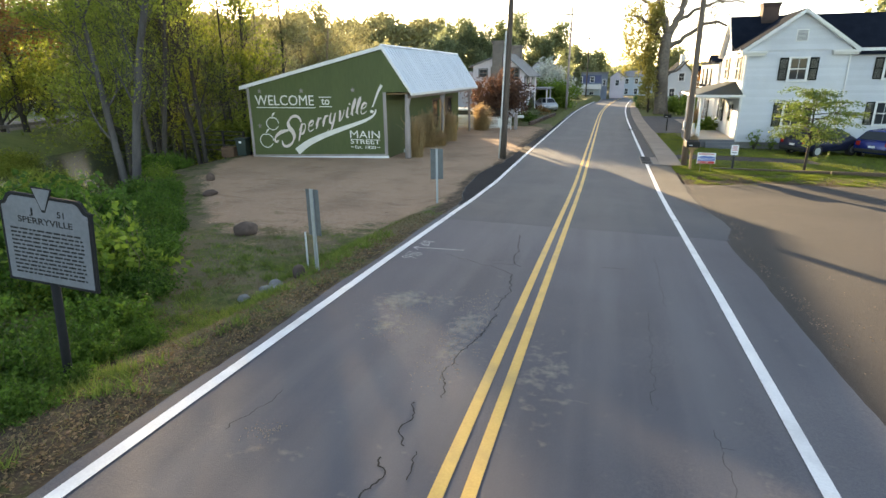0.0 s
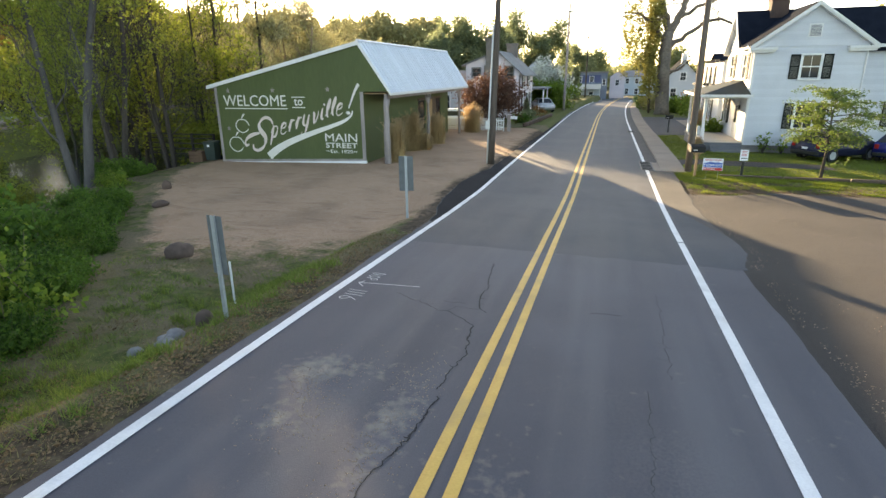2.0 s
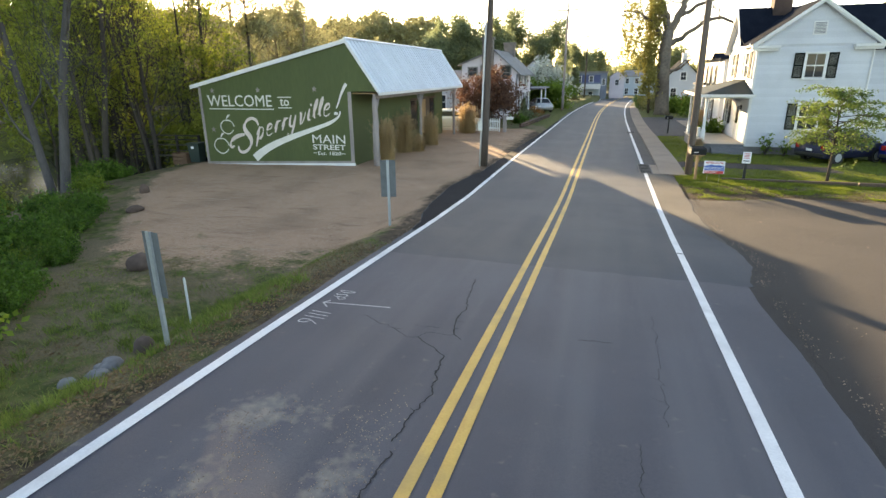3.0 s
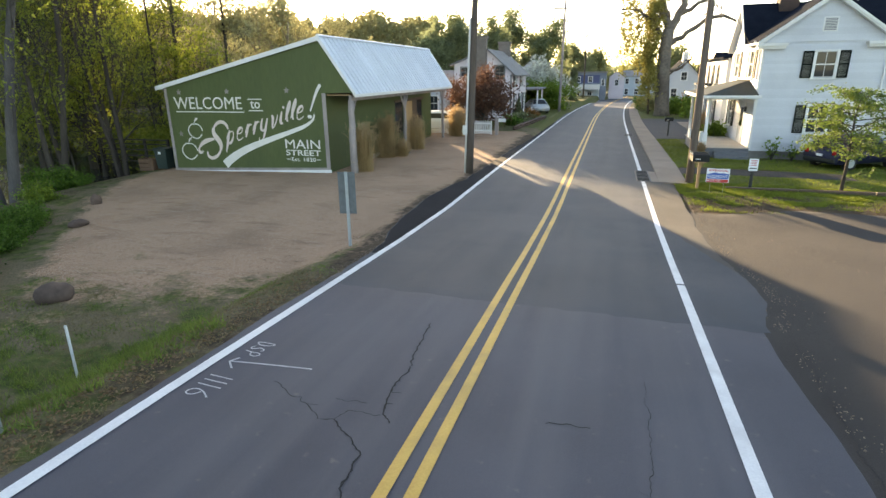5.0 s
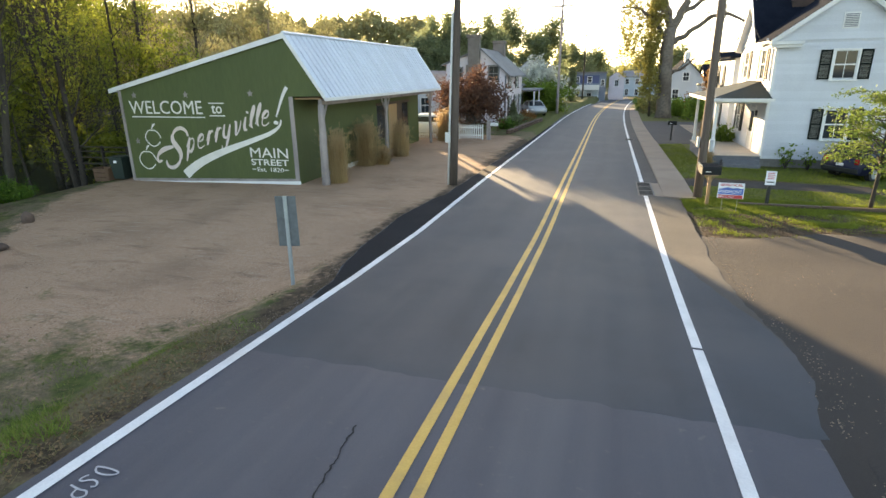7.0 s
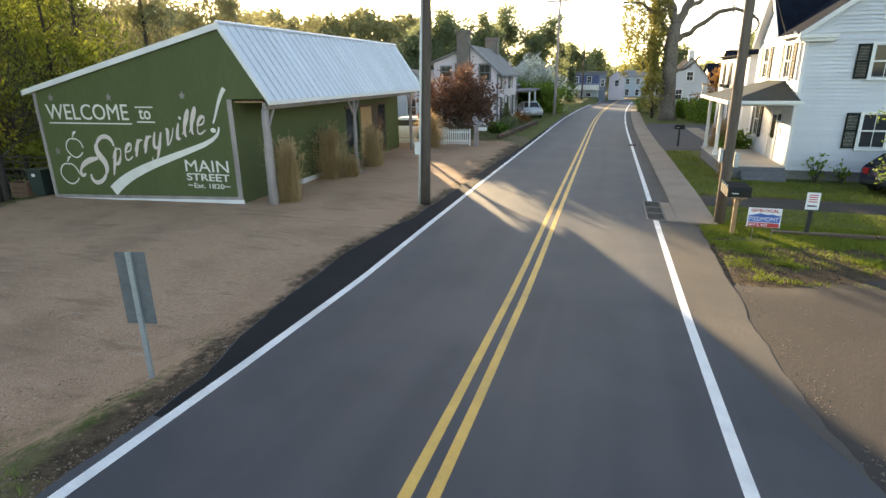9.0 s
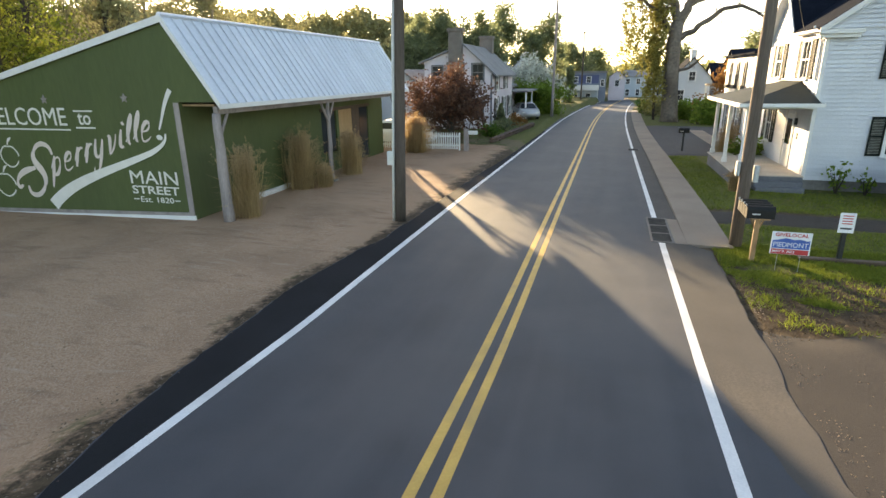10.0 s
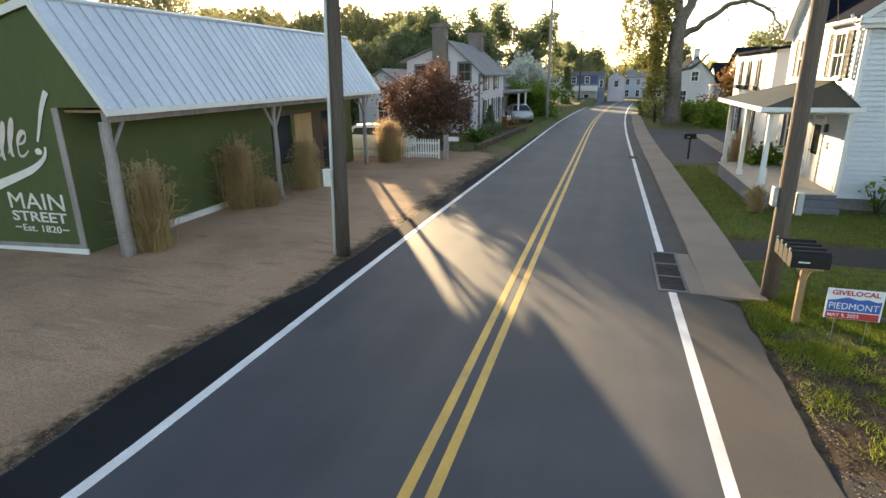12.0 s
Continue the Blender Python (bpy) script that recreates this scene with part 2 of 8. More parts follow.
M = {
    "asphalt": mat("asphalt", (0.021, 0.028, 0.040), (0.039, 0.048, 0.064), 0.72, 110, 0.9, 0.08, stain=(0.075, 0.074, 0.084), stain_amount=0.4, streak=(0.06, 0.064, 0.076)),
    "fresh_asphalt": mat("fresh_asphalt", (0.009, 0.010, 0.013), (0.018, 0.020, 0.025), 0.9, 90, 0.9, 0.12, spec=0.15),
    "dusty_asphalt": mat("dusty_asphalt", (0.046, 0.043, 0.042), (0.080, 0.072, 0.066), 0.9, 80, 0.7, 0.08, stain=(0.135, 0.115, 0.098), stain_amount=0.8, streak=(0.055, 0.05, 0.046), grit=True),
    # the last colour paints sun dapples together with scuffed grit
    "old_asphalt": mat("old_asphalt", (0.042, 0.044, 0.060), (0.070, 0.073, 0.095), 0.74, 100, 0.5, 0.1, stain=(0.20, 0.185, 0.18), stain_amount=0.5, streak=(0.11, 0.11, 0.125), grit=True, worn_sunlit=(0.27, 0.235, 0.195)),
    "lot_asphalt": mat("lot_asphalt", (0.018, 0.0155, 0.0155), (0.033, 0.028, 0.027), 0.92, 80, 0.6, 0.2, stain=(0.052, 0.040, 0.033), stain_amount=0.75, grit=True),
    "white_paint": mat("road_paint_white", (0.62, 0.62, 0.63), (0.78, 0.78, 0.78), 0.6, 40, 3, 0.1, stain=(0.4, 0.39, 0.39), stain_amount=0.5),
    "yellow_paint": mat("road_paint_yellow", (0.56, 0.32, 0.06), (0.68, 0.41, 0.09), 0.6, 40, 3, 0.1, stain=(0.36, 0.24, 0.08), stain_amount=0.6),
    "crack": mat("crack_shadow", (0.012, 0.012, 0.014), (0.02, 0.02, 0.022), 0.95, 30, 2, 0.0),
    "chalk": mat("chalk_paint", (0.32, 0.32, 0.35), (0.52, 0.52, 0.54), 0.8, 50, 5, 0.05),
    "walk": mat("sidewalk_concrete", (0.215, 0.165, 0.13), (0.30, 0.237, 0.19), 0.9, 40, 0.8, 0.2, stain=(0.15, 0.125, 0.11), stain_amount=0.5),
    "gutter": mat("gutter_asphalt", (0.028, 0.028, 0.034), (0.045, 0.045, 0.05), 0.85, 50, 1, 0.15),
    "iron": mat("cast_iron", (0.02, 0.02, 0.022), (0.05, 0.045, 0.042), 0.6, 30, 4, 0.1, metal=0.6),
    "iron_frame": mat("worn_concrete_rim", (0.11, 0.10, 0.095), (0.18, 0.165, 0.155), 0.85, 30, 4, 0.1),
    "green_wall": mat("green_siding", (0.060, 0.083, 0.024), (0.080, 0.104, 0.034), 0.72, 14, 0.6, 0.06, stain=(0.055, 0.066, 0.030), stain_amount=0.35, stretch=(1, 1, 0.2)),
    "sign_white": mat("sign_paint_white", (0.62, 0.60, 0.55), (0.74, 0.72, 0.68), 0.7, 30, 2, 0.05),
    "script_paint": mat("sign_paint_rosy", (0.58, 0.49, 0.45), (0.70, 0.61, 0.57), 0.7, 30, 2, 0.05),
    "grey_wood": mat("weathered_wood", (0.20, 0.17, 0.165), (0.36, 0.31, 0.30), 0.85, 12, 1.2, 0.25, stain=(0.12, 0.10, 0.10), stretch=(4, 4, 0.6)),
    "warm_wood": mat("warm_wood", (0.24, 0.15, 0.08), (0.36, 0.24, 0.13), 0.75, 12, 1.2, 0.2, stretch=(4, 4, 0.6)),
    "tan_wood": mat("tan_door_wood", (0.34, 0.20, 0.09), (0.46, 0.29, 0.14), 0.65, 10, 1.2, 0.1, stretch=(4, 4, 0.6)),
    "black_wood": mat("near_black_wood", (0.018, 0.014, 0.012), (0.035, 0.027, 0.022), 0.8, 10, 1.2, 0.1, stretch=(4, 4, 0.6)),
    "red_wood": mat("reddish_brown_wood", (0.10, 0.055, 0.033), (0.17, 0.095, 0.058), 0.75, 10, 1.2, 0.15, stretch=(4, 4, 0.6)),
    "brown_wood": mat("brown_wood", (0.06, 0.035, 0.02), (0.10, 0.06, 0.035), 0.6, 10, 1.2, 0.1, stretch=(4, 4, 0.6)),
    "roof_metal": mat("galvanised_roof", (0.52, 0.56, 0.62), (0.62, 0.66, 0.72), 0.42, 8, 0.6, 0.03, metal=0.35, stain=(0.46, 0.48, 0.52), stain_amount=0.3, vary=0.05),
    "white_trim": mat("white_trim", (0.64, 0.64, 0.63), (0.74, 0.74, 0.73), 0.55, 20, 1.5, 0.03, stain=(0.55, 0.54, 0.51), stain_amount=0.35),
    "siding": mat("white_siding", (0.50, 0.52, 0.56), (0.59, 0.61, 0.645), 0.6, 18, 0.8, 0.03, stain=(0.43, 0.445, 0.475), stain_amount=0.35, vary=0.05),
    # siding colour raised in place of haze down the street
    "lavender": mat("lavender_siding", (0.56, 0.51, 0.56), (0.66, 0.60, 0.64), 0.65, 18, 0.8, 0.04, stain=(0.42, 0.38, 0.42), vary=0.04),
    "slate": mat("dark_shingle", (0.008, 0.011, 0.018), (0.015, 0.019, 0.029), 0.95, 26, 2.0, 0.12, vary=0.12, spec=0.02),
    "porch_metal": mat("dark_sheet_roof", (0.020, 0.026, 0.023), (0.034, 0.042, 0.038), 0.62, 9, 0.8, 0.04, stain=(0.05, 0.052, 0.048), stain_amount=0.5, spec=0.15),
    # shingle grey lifted: the hazy distance is part of this colour
    "grey_roof": mat("grey_shingle", (0.15, 0.148, 0.155), (0.23, 0.225, 0.23), 0.85, 22, 1.5, 0.3, stain=(0.12, 0.118, 0.12)),
    "old_brick": mat("old_brick", (0.10, 0.065, 0.05), (0.17, 0.11, 0.085), 0.9, 20, 2, 0.2, stain=(0.07, 0.05, 0.042), vary=0.2),
    "dark_brick": mat("dark_brick", (0.045, 0.028, 0.023), (0.085, 0.05, 0.04), 0.9, 20, 2, 0.2, stain=(0.03, 0.022, 0.02), vary=0.2),
    # brick of the far chimneys, greyed and lightened for haze
    "grey_brick": mat("hazed_grey_brick", (0.14, 0.12, 0.11), (0.21, 0.18, 0.16), 0.9, 20, 2, 0.2, stain=(0.10, 0.086, 0.08)),
    "black": mat("black_paint", (0.012, 0.014, 0.014), (0.022, 0.025, 0.024), 0.45, 20, 2, 0.03),
    "mailbox_black": mat("black_sheet_metal", (0.007, 0.008, 0.008), (0.014, 0.015, 0.015), 0.62, 20, 2, 0.03, stain=(0.02, 0.02, 0.019), stain_amount=0.3, spec=0.25),
    "shutter": mat("dark_green_shutter", (0.006, 0.011, 0.010), (0.012, 0.018, 0.016), 0.7, 20, 2, 0.03, spec=0.15),
    "glass": glass_mat("window_glass", (0.03, 0.035, 0.04)),
    "clod": mat("soil_clod", (0.085, 0.058, 0.037), (0.21, 0.145, 0.095), 0.95, 18, 2, 0.1),
    "mulch": leaf_mat("dark_mulch", (0.045, 0.028, 0.016), (0.13, 0.085, 0.045), 0.1),
    "litter": leaf_mat("leaf_litter", (0.12, 0.07, 0.036), (0.31, 0.205, 0.11), 0.2),
    "pole": mat("creosote_pole", (0.058, 0.044, 0.037), (0.115, 0.088, 0.072), 0.9, 8, 0.8, 0.3, stain=(0.055, 0.042, 0.036), stretch=(5, 5, 0.35)),
    "pale_pole": mat("grey_pole", (0.095, 0.070, 0.056), (0.18, 0.138, 0.112), 0.9, 8, 0.8, 0.3, stain=(0.085, 0.062, 0.05), stretch=(5, 5, 0.35)),
    "pvc": mat("pale_conduit", (0.55, 0.55, 0.53), (0.66, 0.66, 0.63), 0.5, 10, 1, 0.02),
    "galv": mat("galvanised_steel", (0.33, 0.36, 0.38), (0.44, 0.47, 0.49), 0.45, 20, 2, 0.05, metal=0.5),
    "sign_back": mat("aluminium_sheet", (0.095, 0.105, 0.112), (0.15, 0.163, 0.172), 0.65, 12, 2, 0.03, metal=0.2),
    "bin": mat("green_plastic", (0.014, 0.028, 0.026), (0.022, 0.04, 0.036), 0.45, 20, 2, 0.03),
    "rock": mat("field_stone", (0.070, 0.043, 0.033), (0.15, 0.097, 0.072), 0.9, 6, 1.2, 0.5, stain=(0.055, 0.05, 0.048)),
    "grey_stone": mat("grey_field_stone", (0.10, 0.10, 0.105), (0.24, 0.235, 0.235), 0.9, 9, 1.5, 0.4),
    "pebble": mat("loose_pebbles", (0.13, 0.095, 0.072), (0.30, 0.225, 0.17), 0.9, 7, 1.5, 0.1),
    "bark": mat("bark", (0.034, 0.028, 0.024), (0.078, 0.064, 0.053), 0.95, 9, 0.9, 0.5, stretch=(3, 3, 0.5)),
    "grey_bark": mat("grey_bark", (0.05, 0.045, 0.045), (0.11, 0.10, 0.097), 0.95, 9, 0.9, 0.5, stretch=(3, 3, 0.5)),
    "twig_bark": mat("pale_twigs", (0.16, 0.13, 0.095), (0.27, 0.225, 0.16), 0.95, 9, 0.9, 0.2, stretch=(3, 3, 0.5)),
    "sycamore": mat("sycamore_bark", (0.085, 0.068, 0.054), (0.21, 0.175, 0.145), 0.9, 5, 0.9, 0.4, stain=(0.07, 0.055, 0.045), stain_amount=0.7),
    "leaf_spring": leaf_mat("spring_leaves", (0.115, 0.165, 0.028), (0.38, 0.41, 0.078), 0.62),
    "leaf_green": leaf_mat("green_leaves", (0.08, 0.15, 0.02), (0.26, 0.36, 0.06), 0.55),
    "leaf_young": leaf_mat("young_leaves", (0.075, 0.13, 0.028), (0.19, 0.245, 0.065), 0.46),
    # paler and duller than near leaves: haze mixed into the colour
    "leaf_far": leaf_mat("haze_pale_leaves", (0.14, 0.17, 0.08), (0.28, 0.30, 0.15), 0.5),
    "leaf_brush": leaf_mat("brush_leaves", (0.016, 0.05, 0.010), (0.14, 0.26, 0.034), 0.45),
    "leaf_weed": leaf_mat("weed_leaves", (0.06, 0.13, 0.02), (0.27, 0.36, 0.05), 0.5),
    "dry_stem": mat("dry_stems", (0.09, 0.07, 0.048), (0.17, 0.135, 0.09), 0.9, 9, 1.5, 0.0),
    "leaf_ivy": leaf_mat("hanging_ivy", (0.18, 0.165, 0.045), (0.40, 0.36, 0.11), 0.5),
    # whitened and desaturated so the far woods look hazy
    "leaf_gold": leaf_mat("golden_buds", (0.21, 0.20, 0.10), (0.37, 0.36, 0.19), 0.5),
    "leaf_rust": leaf_mat("rust_buds", (0.22, 0.11, 0.04), (0.42, 0.22, 0.08), 0.6),
    "leaf_red": leaf_mat("maroon_leaves", (0.075, 0.040, 0.028), (0.165, 0.085, 0.058), 0.38),
    # needles lightened to stand for the haze before the far evergreens
    "leaf_pine": leaf_mat("evergreen_needles", (0.14, 0.175, 0.10), (0.29, 0.32, 0.17), 0.66),
    "leaf_white": leaf_mat("white_blossom", (0.40, 0.42, 0.36), (0.64, 0.65, 0.58), 0.35),
    "straw": leaf_mat("straw_grass", (0.30, 0.21, 0.105), (0.62, 0.46, 0.25), 0.5),
    "seed_head": leaf_mat("feathery_seed_heads", (0.38, 0.265, 0.15), (0.62, 0.46, 0.29), 0.55),
    "grass": leaf_mat("grass_blades", (0.075, 0.12, 0.016), (0.26, 0.30, 0.046), 0.45),
    "verge": leaf_mat("verge_blades", (0.06, 0.115, 0.022), (0.26, 0.32, 0.07), 0.45),
    "dry_grass": leaf_mat("dry_grass_blades", (0.12, 0.10, 0.04), (0.28, 0.23, 0.10), 0.3),
    "water": mat("river_water", (0.03, 0.035, 0.03), (0.05, 0.055, 0.045), 0.12, 5, 0.6, 0.6, spec=0.8),
    "blue_paint": mat("blue_car_paint", (0.012, 0.025, 0.16), (0.016, 0.03, 0.19), 0.25, 10, 1, 0.0, spec=0.8),
    "navy_paint": mat("navy_car_paint", (0.010, 0.013, 0.035), (0.014, 0.018, 0.045), 0.4, 10, 1, 0.0, spec=0.3),
    "silver_paint": mat("silver_car_paint", (0.40, 0.42, 0.44), (0.46, 0.48, 0.50), 0.3, 10, 1, 0.0, metal=0.5),
    "white_car": mat("white_car_paint", (0.66, 0.68, 0.68), (0.72, 0.74, 0.74), 0.3, 10, 1, 0.0),
    "rubber": mat("tyre_rubber", (0.012, 0.012, 0.012), (0.02, 0.02, 0.02), 0.85, 20, 2, 0.05),
    "tail_red": mat("tail_lamp", (0.30, 0.012, 0.012), (0.36, 0.02, 0.02), 0.2, 10, 1, 0.0),
    "cast_black": mat("cast_iron_black", (0.006, 0.006, 0.007), (0.010, 0.010, 0.012), 0.95, 20, 1.5, 0.03),
    "marker_face": mat("marker_grey_paint", (0.115, 0.125, 0.15), (0.165, 0.178, 0.208), 0.5, 20, 1.5, 0.03),
    "sign_red": mat("print_red", (0.50, 0.035, 0.04), (0.56, 0.05, 0.05), 0.5, 20, 2, 0.0),
    "sign_blue": mat("print_blue", (0.03, 0.10, 0.36), (0.04, 0.12, 0.42), 0.5, 20, 2, 0.0),
    "sign_sheet": mat("print_white", (0.72, 0.73, 0.75), (0.80, 0.80, 0.82), 0.5, 20, 2, 0.0),
    "blue_wall": mat("blue_siding", (0.13, 0.16, 0.22), (0.19, 0.23, 0.29), 0.7, 14, 0.8, 0.05),
    "pale_blue": mat("pale_blue_siding", (0.36, 0.42, 0.48), (0.44, 0.50, 0.56), 0.7, 14, 0.8, 0.05),
    "navy_band": mat("navy_band", (0.05, 0.07, 0.16), (0.07, 0.09, 0.2), 0.6, 14, 0.8, 0.05),
    "deck": mat("deck_boards", (0.42, 0.37, 0.31), (0.54, 0.48, 0.41), 0.75, 12, 1, 0.1, vary=0.08),
    "steps": mat("grey_steps", (0.11, 0.115, 0.13), (0.17, 0.175, 0.19), 0.8, 12, 1, 0.1),
    "stone_wall": mat("foundation_stone", (0.14, 0.135, 0.13), (0.22, 0.21, 0.20), 0.9, 10, 1.5, 0.4),
}


# ---- building blocks ----
def box(bm, x0, y0, z0, x1, y1, z1, bevel=0.0):
    r = bmesh.ops.create_cube(bm, size=1.0, matrix=Matrix.Translation(((x0 + x1) / 2, (y0 + y1) / 2, (z0 + z1) / 2)) @ Matrix.Diagonal((abs(x1 - x0), abs(y1 - y0), abs(z1 - z0), 1)))
    if bevel:
        es = {e for v in r["verts"] for e in v.link_edges}
        bmesh.ops.bevel(bm, geom=list(es), offset=bevel, segments=1, affect="EDGES")


def prism(bm, pts, way):
    """A flat outline pulled along a way into a solid."""
    w = Vector(way)
    a = [bm.verts.new(p) for p in pts]
    b = [bm.verts.new(Vector(p) + w) for p in pts]
    bm.faces.new(a)
    bm.faces.new(b[::-1])
    for i in range(len(a)):
        j = (i + 1) % len(a)
        bm.faces.new((a[i], b[i], b[j], a[j]))


def tube(bm, pts, radii, sides=8, cap=True):
    """A tapered round bar along a line of points."""
    rings = []
    for i, p in enumerate(pts):
        p = Vector(p)
        d = (Vector(pts[min(i + 1, len(pts) - 1)]) - Vector(pts[max(i - 1, 0)])).normalized()
        u = d.cross(Vector((0.31, 0.95, 0.05)) if abs(d.z) > 0.7 else Vector((0, 0, 1))).normalized()
        v = d.cross(u)
        rings.append([bm.verts.new(p + radii[i] * (math.cos(k * math.tau / sides) * u + math.sin(k * math.tau / sides) * v)) for k in range(sides)])
    for a, b in zip(rings, rings[1:]):
        for k in range(sides):
            bm.faces.new((a[k], a[(k + 1) % sides], b[(k + 1) % sides], b[k]))
    if cap:
        bm.faces.new(rings[0][::-1])
        bm.faces.new(rings[-1])


def finish(name, bm, material, smooth=False):
    bmesh.ops.recalc_face_normals(bm, faces=bm.faces)
    me = bpy.data.meshes.new(name)
    bm.to_mesh(me)
    bm.free()
    me.materials.append(material)
    if smooth:
        me.shade_smooth()
    return me


def part(name, bm, material, parent=None, label="", smooth=False):
    ob = new(name, bm if isinstance(bm, bpy.types.Mesh) else finish(name, bm, material, smooth))
    if parent:
        ob.parent = parent
    if label:
        tagged(ob, label)
    return ob


def thing(name, label, category, at=(0, 0, 0), turn=0.0, group="", kind=""):
    ob = new(name)
    ob.empty_display_size = 0.1
    ob.matrix_basis = pose(*at, 0, 0, turn)
    return tagged(ob, label, category, group, kind)


def block(name, dims, material, parent, bevel=0.0, label=""):
    bm = bmesh.new()
    box(bm, *dims, bevel)
    return part(name, bm, material, parent, label)


def quads(name, verts, material, sides=4):
    """A mesh of loose faces from an array of corners."""
    v = np.asarray(verts, dtype=np.float32).reshape(-1, 3)
    n = len(v) // sides
    me = bpy.data.meshes.new(name)
    me.vertices.add(len(v))
    me.vertices.foreach_set("co", v.ravel())
    me.loops.add(n * sides)
    me.loops.foreach_set("vertex_index", np.arange(n * sides, dtype=np.int32))
    me.polygons.add(n)
    me.polygons.foreach_set("loop_start", np.arange(n, dtype=np.int32) * sides)
    me.update(calc_edges=True)
    me.materials.append(material)
    return me


def leaf_quads(rng, centres, size, flat=0.0, long=1.6):
    """Small leaf faces with random turns, one at each centre."""
    n = len(centres)
    a = rng.normal(size=(n, 3))
    a[:, 2] *= 1 - flat
    a /= np.linalg.norm(a, axis=1)[:, None] + 1e-9
    b = np.cross(a, rng.normal(size=(n, 3)))
    b /= np.linalg.norm(b, axis=1)[:, None] + 1e-9
    s = size * rng.uniform(0.6, 1.35, size=(n, 1))
    a, b = a * s * long * 0.5, b * s * 0.5
    c = np.asarray(centres)
    return np.stack([c - a, c - 0.15 * a + b, c + a, c - 0.15 * a - b], axis=1)


def text_mesh(body, size, material, shear=0.0, offset=0.0, thick=0.004, align="LEFT", space=1.0):
    cu = bpy.data.curves.new("lettering", "FONT")
    cu.body, cu.size, cu.shear, cu.offset, cu.extrude, cu.align_x, cu.space_character = body, size, shear, offset, thick, align, space
    cu.resolution_u = 3
    ob = bpy.data.objects.new("lettering", cu)
    scene.collection.objects.link(ob)
    bpy.context.view_layer.update()
    me = bpy.data.meshes.new_from_object(ob.evaluated_get(bpy.context.evaluated_depsgraph_get()))
    bpy.data.objects.remove(ob)
    me.materials.clear()
    me.materials.append(material)
    return me


def smooth(v, a, b):
    u = min(1.0, max(0.0, (v - a) / (b - a)))
    return u * u * (3 - 2 * u)


# ---- lie of the land ----
ROAD_Y = (-60, -10, 0, 4, 10, 14, 18, 22, 27, 33, 40, 50, 60, 75, 100, 150, 400)
ROAD_Z = (4.2, 1.65, 1.20, 1.02, 0.75, 0.54, 0.33, 0.18, 0.15, 0.10, 0.0, -0.13, -0.25, -0.38, -0.7, -1.4, -4.0)


CAMBER = -0.0157      # the street falls a little from left to right


def road_z(y):
    return float(np.interp(y, ROAD_Y, ROAD_Z))


def fall(x):
    return CAMBER * max(-10.0, min(20.0, x))


def road_x(y):
    """How far the road has swung to the right of its straight line."""
    return 0.0 if y < 58 else 0.00055 * (y - 58) ** 2 if y < 150 else 4.655 + 0.1 * (y - 150)


def ground_z(x, y):
    r = road_z(y) + fall(x)
    if x > -4.6 + road_x(y):
        if x < 3.5:
            return r - 0.05
        lawn = 0.06 * smooth(y, 28.5, 31) * smooth(x, 3.5, 5.0)
        return r - 0.05 + lawn
    d = -4.6 - x
    bank = r - 0.05 - 0.75 * smooth(d, 0.35, 2.3) * (0.45 + 0.55 * smooth(y, 3, 8)) - 0.1 * smooth(d, 5, 12) - 1.9 * smooth(d, 5.0 + 0.75 * max(0, y - 7), 14.0 + 0.75 * max(0, y - 7))
    lot = fall(x) - 0.02 - 0.02 * max(0.0, min(14.0, -10 - x)) + 0.10 * smooth(y, 34, 44) - 2.2 * smooth(-x, 20.5, 29) - (0.0 if y < 60 else 0.006 * (y - 60))
    w = smooth(y, 15, 25)
    z = bank * (1 - w) + lot * w
    return z + 0.02 * smooth(d, 0.5, 3) * noise.noise((x * 0.7, y * 0.7, 3))

